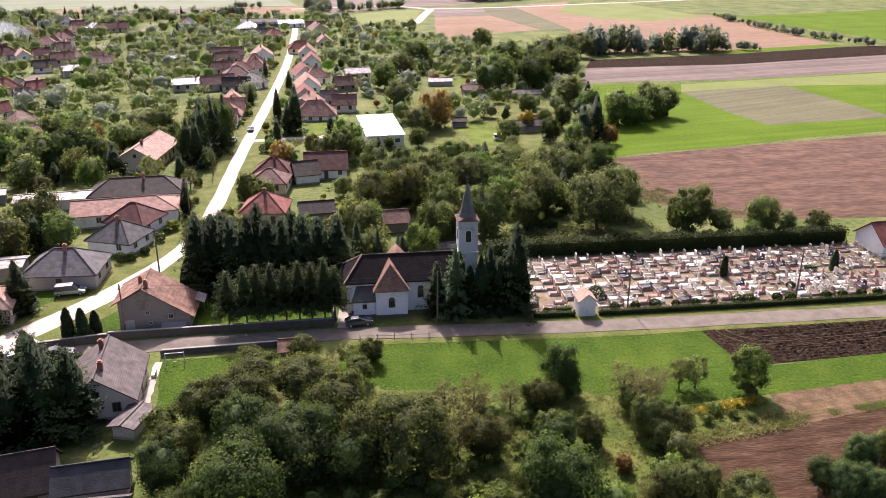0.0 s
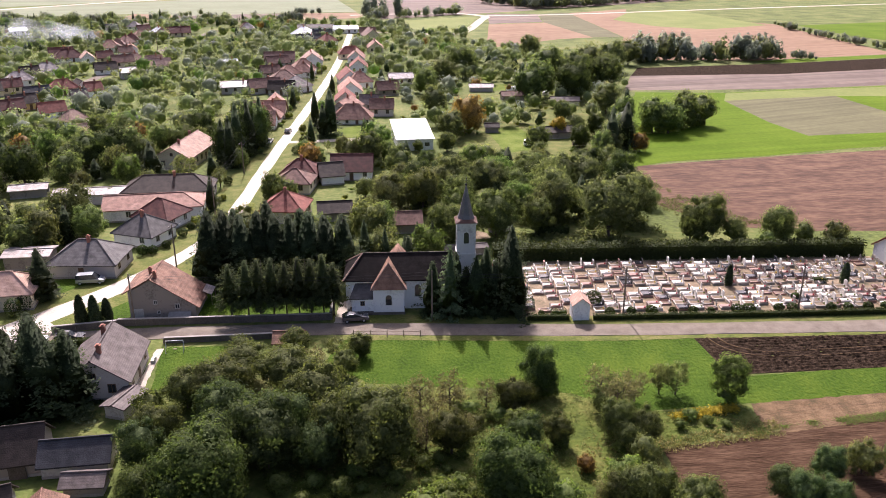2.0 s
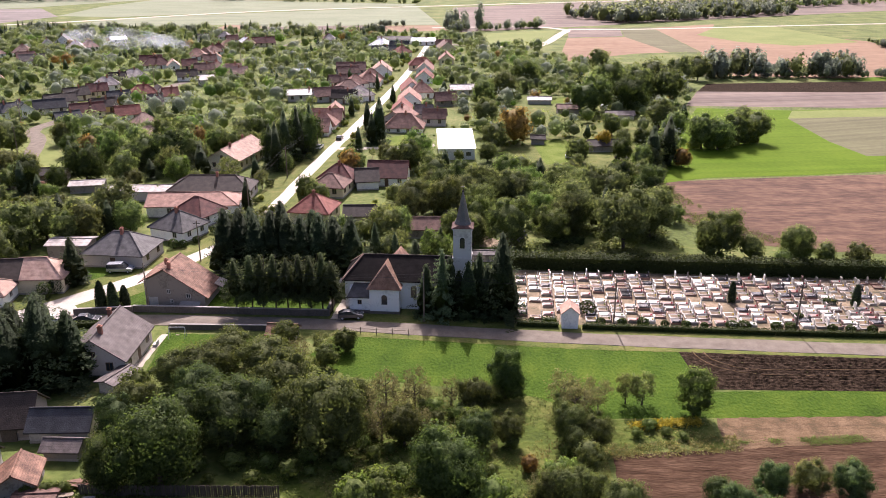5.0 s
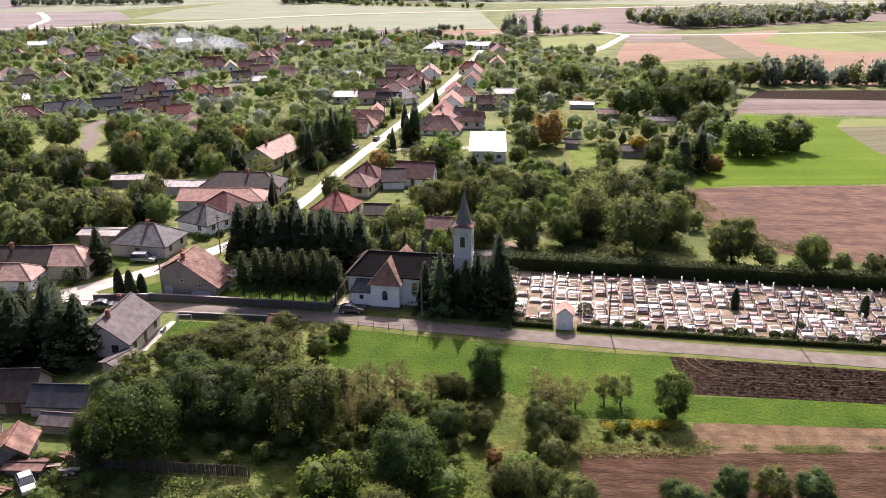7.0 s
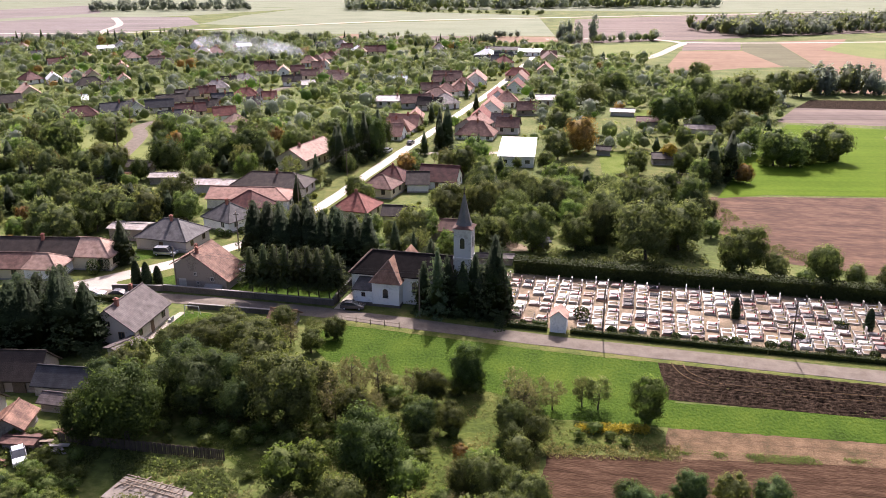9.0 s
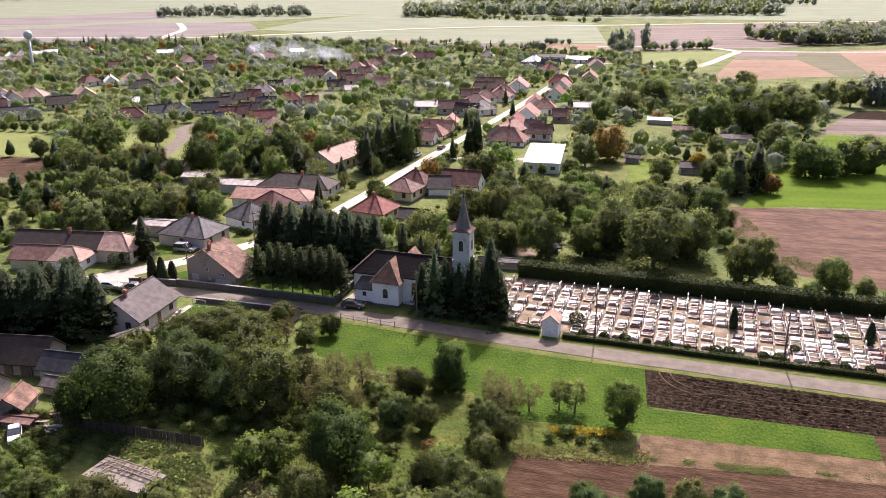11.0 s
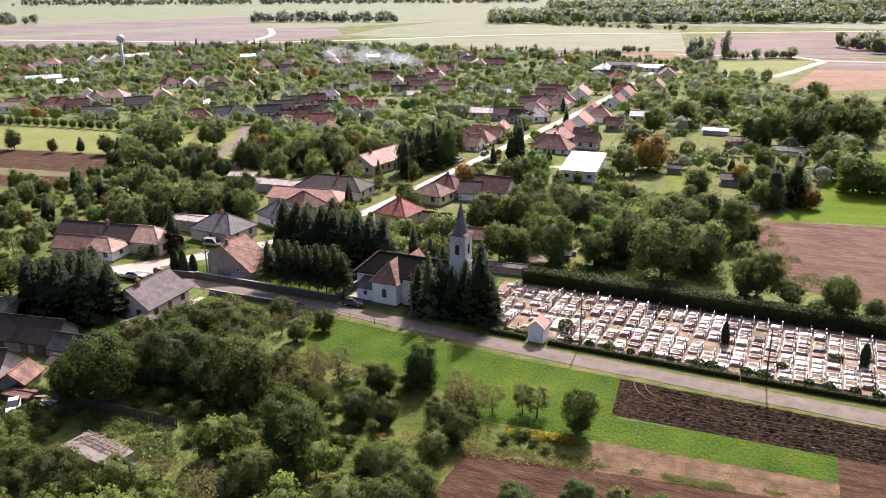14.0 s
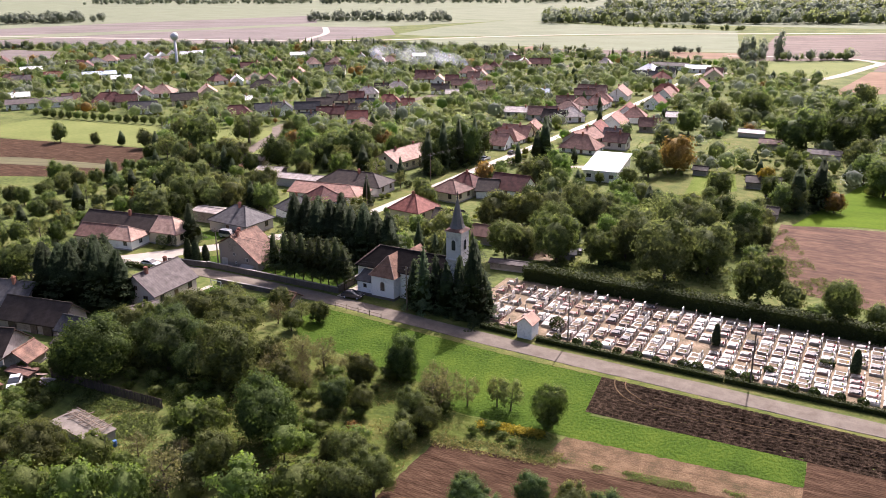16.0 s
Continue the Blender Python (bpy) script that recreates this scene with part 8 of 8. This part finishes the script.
for zone, pitch in ((LOWLAND, 6.3), (GARDENS_WEST, 6.6)):
    xs, ys = [p[0] for p in zone], [p[1] for p in zone]
    gx = int((max(xs) - min(xs)) / pitch)
    gy = int((max(ys) - min(ys)) / pitch)
    for i in range(gx):
        for j in range(gy):
            x, y = min(xs) + (i + rng.uniform(0, 1)) * pitch, min(ys) + (j + rng.uniform(0, 1)) * pitch
            keep, kind, size = rng.random(), rng.choice(MIX), rng.uniform(0, 1)
            if not inside(x, y, zone):
                continue
            open_ground = noise.noise((x / 34, y / 34, 1.5))
            far_off = y > 260 or x < -150
            if keep > (0.8 if far_off else 0.92) + 0.75 * open_ground - (0.26 if inside(x, y, OPEN_GARDENS) else 0):
                continue
            r = 1.6 + 2.9 * size ** 1.6 if far_off else 2.3 + 2.5 * size ** 1.5
            if x < -62 and y < 186:
                r = 1.5 + 1.3 * size
            if kind == "S":
                r = 1.6 + 0.9 * size
            if not clear(x, y, r):
                continue
            h = r * (2.2 + 0.4 * rng.random()) if kind != "S" else r * 3.4
            if x > -150 and y < 245:
                spots.setdefault(kind, []).append((x, y, h, r))
            else:
                woods.setdefault(kind, []).append((x, y, h * 0.8, r * 1.15))
for x, y in ((-27.5, 59), (-18, 62), (-15.5, 64), (-13, 61), (-17, 58.5), (-21, 57.5)):
    spots.setdefault("H", []).append((x, y, rng.uniform(1.4, 2.4), rng.uniform(1.0, 1.6)))
for kind, s in spots.items():
    planted(kind, s)
for i in range(46):
    k = rng.randrange(12, len(STREET) - 2)
    side = rng.choice((-1, 1)) * rng.uniform(3.6, 6.5)
    x, y = STREET[k][0] + side, STREET[k][1] + rng.uniform(-2, 2)
    if not any((x - q[0]) ** 2 + (y - q[1]) ** 2 < (min(q[3], q[4]) + 1.2) ** 2 for q in HOUSES):
        r = rng.uniform(0.7, 1.5)
        planted(rng.choice("HHDV"), [(x, y, r * rng.uniform(1.6, 2.2), r)])
planted("S", [(-31.6, 232, 9.5, 1.7), (-18.6, 262, 11, 2.0), (-29.5, 292, 8, 1.6), (-17.5, 318, 9, 1.7), (-28.6, 350, 8, 1.5)])


def wood(kind, trees, leaves, label, leaf=0.08, lobes=9, mat=""):
    """A far stand of trees, too many to count, as one mass of leaf clumps."""
    rng = np.random.default_rng(hash_of(kind) + len(trees))
    form = KINDS[kind][5]
    units = []
    for v in range(6):
        if form == "cone":
            units.append(spruce_crown(rng, max(260, leaves), level=2, **dict(KINDS[kind][6], whorls=10)))
        elif form == "open":
            units.append(open_crown(rng, leaves * 2, 5))
        else:
            units.append(round_crown(rng, int(leaves * 1.6), lobes, low=-0.06, level=1, loose=0.5))
    cs, ds, ss, ms = [], [], [], []
    for i, (x, y, h, r) in enumerate(trees):
        c, d, masses = units[i % 6]
        a = i * 2.4
        k = r / NATURAL_RADIUS[form]
        m = np.array(((k * math.cos(a), -k * math.sin(a), 0), (k * math.sin(a), k * math.cos(a), 0), (0, 0, h)))
        cs.append(c @ m.T + np.array((x, y, 0)))
        ds.append(d @ np.array(((math.cos(a), -math.sin(a), 0), (math.sin(a), math.cos(a), 0), (0, 0, 1.0))).T)
        ms += [(co @ m.T + np.array((x, y, 0)), tri) for co, tri in masses]
        ss.append(np.full(len(c), leaf * h * (0.5 if form == "cone" else 1)))
    ob = new(KINDS[kind][0].replace("_tree", "") + "_wood", leaf_mesh("wood", np.concatenate(cs), np.concatenate(ds), np.concatenate(ss), M[mat or KINDS[kind][2]], rng, 0.3, ms, 0.2))
    return tagged(ob, label, "woods", kind="stuff")


bushes = []
for i in range(3000):
    x, y = rng.uniform(-420, 100), rng.uniform(140, 560)
    if inside(x, y, LOWLAND) and noise.noise((x / 15, y / 15, 8)) > -0.1 and clear(x, y, 0.8):
        r = rng.uniform(0.7, 1.5)
        bushes.append((x, y, r * rng.uniform(1.3, 1.9), r))

# Far garden trees take the leaves whose colour carries the haze.
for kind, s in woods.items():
    wood(kind, s, 78, "distant garden trees among the village houses, %s" % KINDS[kind][1].split(" with")[0], mat={"D": "hazed_green_leaf", "W": "hazed_green_leaf", "G": "hazed_grey_leaf"}.get(kind, ""))


wood("H", bushes[0::2], 20, "low garden bushes and hedges among the houses", 0.2, 3)
wood("D", bushes[1::2], 20, "low green garden bushes among the houses", 0.2, 3)


def stand(x0, y0, x1, y1, wide, n, h, kinds, label, seed, leaves=70, slim=0.45):
    """A belt of trees along a line."""
    rng = random.Random(seed)
    for kind in kinds:
        s = []
        for i in range(n):
            t, q = rng.random(), rng.uniform(-0.5, 0.5) * wide
            L = math.hypot(x1 - x0, y1 - y0)
            hh = h * (0.45 + 0.75 * rng.random() ** 1.4)
            s.append((x0 + (x1 - x0) * t - (y1 - y0) / L * q, y0 + (y1 - y0) * t + (x1 - x0) / L * q, hh, hh * (slim * rng.uniform(0.7, 1.3) if kind != "S" else 0.18)))
        # Far belts also get leaves paled for haze.
        wood(kind, s, leaves, label, 0.2 if leaves < 20 else 0.14 if leaves < 40 else 0.085, 7, "hazed_grey_leaf" if kind in "DG" else "hazed_green_leaf" if kind == "O" else "")


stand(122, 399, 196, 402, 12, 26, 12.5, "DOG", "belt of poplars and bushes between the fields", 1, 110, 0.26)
stand(122, 396, 215, 402, 8, 30, 5, "DO", "bushes at the foot of a belt of poplars", 2)
stand(261, 558, 264, 458, 5, 22, 5, "DO", "line of bushes along a field track", 3)
stand(264, 458, 300, 360, 5, 26, 5, "DO", "line of bushes along a field track", 4)
stand(95, 720, 275, 830, 90, 260, 13, "DO", "distant wood beyond the fields", 5, 30, 0.4)
stand(-14, 612, 52, 645, 12, 26, 8, "DO", "trees beside the far road", 6)
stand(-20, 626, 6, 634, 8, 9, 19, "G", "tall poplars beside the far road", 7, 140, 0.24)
stand(-74, 646, -44, 654, 4, 14, 6, "D", "row of bushes behind the village", 18)
stand(-156, 630, -132, 640, 8, 5, 8, "O", "small copse behind the village", 19)
stand(-330, 1020, 110, 1170, 130, 420, 16, "DO", "distant wood on the plain", 8, 18, 0.4)
stand(-350, 1320, 150, 1500, 260, 420, 17, "DO", "distant wood on the plain", 12, 14)
stand(-620, 905, -440, 975, 50, 130, 14, "D", "distant copse on the plain", 9, 22)
stand(-1010, 655, -880, 780, 60, 150, 15, "D", "distant copse on the plain", 10, 22)
stand(-238, 955, -70, 914, 12, 60, 7, "O", "distant row of trees along the highway", 11, 30)
stand(-595, 442, -420, 525, 12, 60, 8, "DO", "trees on the edge of the village", 13, 60)
stand(-420, 525, -290, 585, 12, 46, 9, "DS", "trees on the edge of the village", 20, 60)
stand(-330, 590, -60, 590, 20, 60, 8, "DOS", "trees on the edge of the village", 14, 60)
stand(-1500, 1250, -500, 1700, 160, 420, 16, "D", "far wood near the horizon", 15, 14)
stand(-2200, 1500, 300, 2150, 260, 620, 20, "D", "far wood near the horizon", 16, 12)
stand(200, 830, 700, 1100, 40, 90, 12, "DO", "far field trees", 17, 30)
for i in range(16):
    t = i / 15
    planted("D", [(-243 + 67 * t, 228.4 + 9.6 * t, 4.2, 1.8)])
for x, y, h, r in ((-186.5, 193.5, 9, 3.2), (-169, 195.3, 6, 1.9), (-148.3, 200.2, 8, 3.5), (-137, 208, 13, 5.0)):
    planted("O", [(x, y, h, r)])

# rough growth in the old orchard
THICKET = [(-36, 44), (-36, 58), (-27, 58.5), (-20, 57), (-10, 54), (-4, 55), (5, 54.5), (10, 60), (18, 62), (30, 63), (39, 67), (42, 60), (38, 46), (10, 38), (-20, 40)]
rng = random.Random(8)
xs, ys = [p[0] for p in THICKET], [p[1] for p in THICKET]
bushes = {"H": [], "O": [], "B": [], "D": []}
for i in range(400):
    x, y = rng.uniform(min(xs), max(xs)), rng.uniform(min(ys), max(ys))
    if not inside(x, y, THICKET) or (17 < x < 37 and 66.5 < y):
        continue
    r = rng.uniform(0.9, 1.9)
    k = rng.choice("HHHHOBD")
    if any((x - q[0]) ** 2 + (y - q[1]) ** 2 < (0.75 * (r + q[3])) ** 2 for s in bushes.values() for q in s):
        continue
    bushes[k].append((x, y, r * rng.uniform(1.6, 2.1), r))
for x, y, w in ((7, 66, 0), (16, 66, 0), (33, 68, 0), (5, 73, 0), (36, 79, 0), (39, 84, 0), (45, 84, 0), (47, 86, 0), (49, 85, 0), (51, 84, 0), (14, 78, 0), (-4, 75, 0), (0, 78, 0), (10, 84, 0)):
    bushes["H"].append((x, y, rng.uniform(1.2, 2.2), rng.uniform(0.8, 1.3)))
SCRUB = [(5, 73), (15, 72), (27, 69), (27.5, 88), (20, 93), (9, 92), (6, 84)]
for i in range(150):
    x, y, k = rng.uniform(5, 28), rng.uniform(69, 93), rng.choice("HHHOBH")
    r = rng.uniform(0.7, 1.5)
    if not inside(x, y, SCRUB) or any((x - q[0]) ** 2 + (y - q[1]) ** 2 < (0.8 * (r + q[3])) ** 2 for s in bushes.values() for q in s) or len([q for s in bushes.values() for q in s if inside(q[0], q[1], SCRUB)]) > 46:
        continue
    bushes[k].append((x, y, r * rng.uniform(1.5, 2.0), r))
for k, s in bushes.items():
    planted(k, s)


planted("H", [(29.0, 80.2, 2.6, 1.35)], True)
planted("A", [(31.2, 75.7, 2.5, 1.2)], True)


def undergrowth(name, zone, n, mat, size, tall, label, seed, patch=9.0, share=0.0):
    """Tufts of weeds and tall grass over a piece of land."""
    rng = np.random.default_rng(seed)
    xs, ys = [p[0] for p in zone], [p[1] for p in zone]
    c = []
    while len(c) < n:
        x, y = rng.uniform(min(xs), max(xs)), rng.uniform(min(ys), max(ys))
        if inside(x, y, zone) and noise.noise((x / patch, y / patch, seed)) > share - 0.25 * rng.uniform():
            k = rng.integers(3, 8)
            for q in range(k):
                c.append((x + rng.normal(0, 0.22), y + rng.normal(0, 0.22), rng.uniform(0.03, tall)))
    c = np.array(c)
    d = np.stack([rng.normal(0, 0.5, len(c)), rng.normal(0, 0.5, len(c)), np.full(len(c), 0.7)], 1)
    ob = new(name, leaf_mesh(name, c, d, size, M[mat], rng, 0.6))
    return tagged(ob, label, "weeds", kind="stuff")


ORCHARD = [(3, 96.5), (33, 92.8), (40, 87.7), (56, 89), (56, 84.5), (41, 79.4), (41, 62), (20, 58), (-5, 55), (-3, 90)]
undergrowth("weeds", ORCHARD, 15000, "olive_leaf", 0.2, 0.4, "rough weeds and tall grass in the old orchard", 3)
undergrowth("tall_grass", ORCHARD, 12000, "straw_leaf", 0.2, 0.35, "dry yellowish tall grass in the orchard", 6, 7.0, 0.1)
undergrowth("goldenrod", [(44.5, 86.8), (54, 88.6), (54, 87.2), (45, 85.4)], 2600, "yellow_leaf", 0.22, 0.8, "strip of yellow flowering weeds", 7, 5.0, -0.5)
undergrowth("weeds", [(52, 83.0), (84, 88.0), (84, 86.6), (56, 81.8)], 3600, "shaded_shrub_leaf", 0.14, 0.25, "green weeds along the edge of the plot", 9, 3.5, 0.1)
undergrowth("weeds", [(68.5, 205), (66, 178), (74, 160), (84, 158), (92, 157), (80, 172)], 5000, "olive_leaf", 0.26, 0.4, "green weeds along the field edge", 10, 5, 0.05)
undergrowth("garden_plants", [(-2, 58), (-10, 63), (-12, 67), (2, 67.5), (8, 62)], 6000, "green_leaf", 0.28, 0.5, "leafy vegetable garden behind the fence", 12, 4, -0.1)
undergrowth("weeds", [(-30, 55), (-18, 55), (-12, 60), (-14, 69), (-24, 69.5), (-30, 66)], 6000, "green_leaf", 0.3, 0.45, "weeds in the neglected yard", 21, 4, 0.0)
undergrowth("garden_plants", [(28, 147), (66, 147), (64, 168), (30, 170)], 9000, "olive_leaf", 0.4, 0.8, "overgrown vegetable plots behind the hedge", 13, 6, -0.05)
undergrowth("weeds", [(41, 78.6), (58, 81.8), (58, 85.2), (41, 81.5)], 3000, "straw_leaf", 0.2, 0.3, "dry weeds on the edge of the brown field", 23, 4, -0.3)
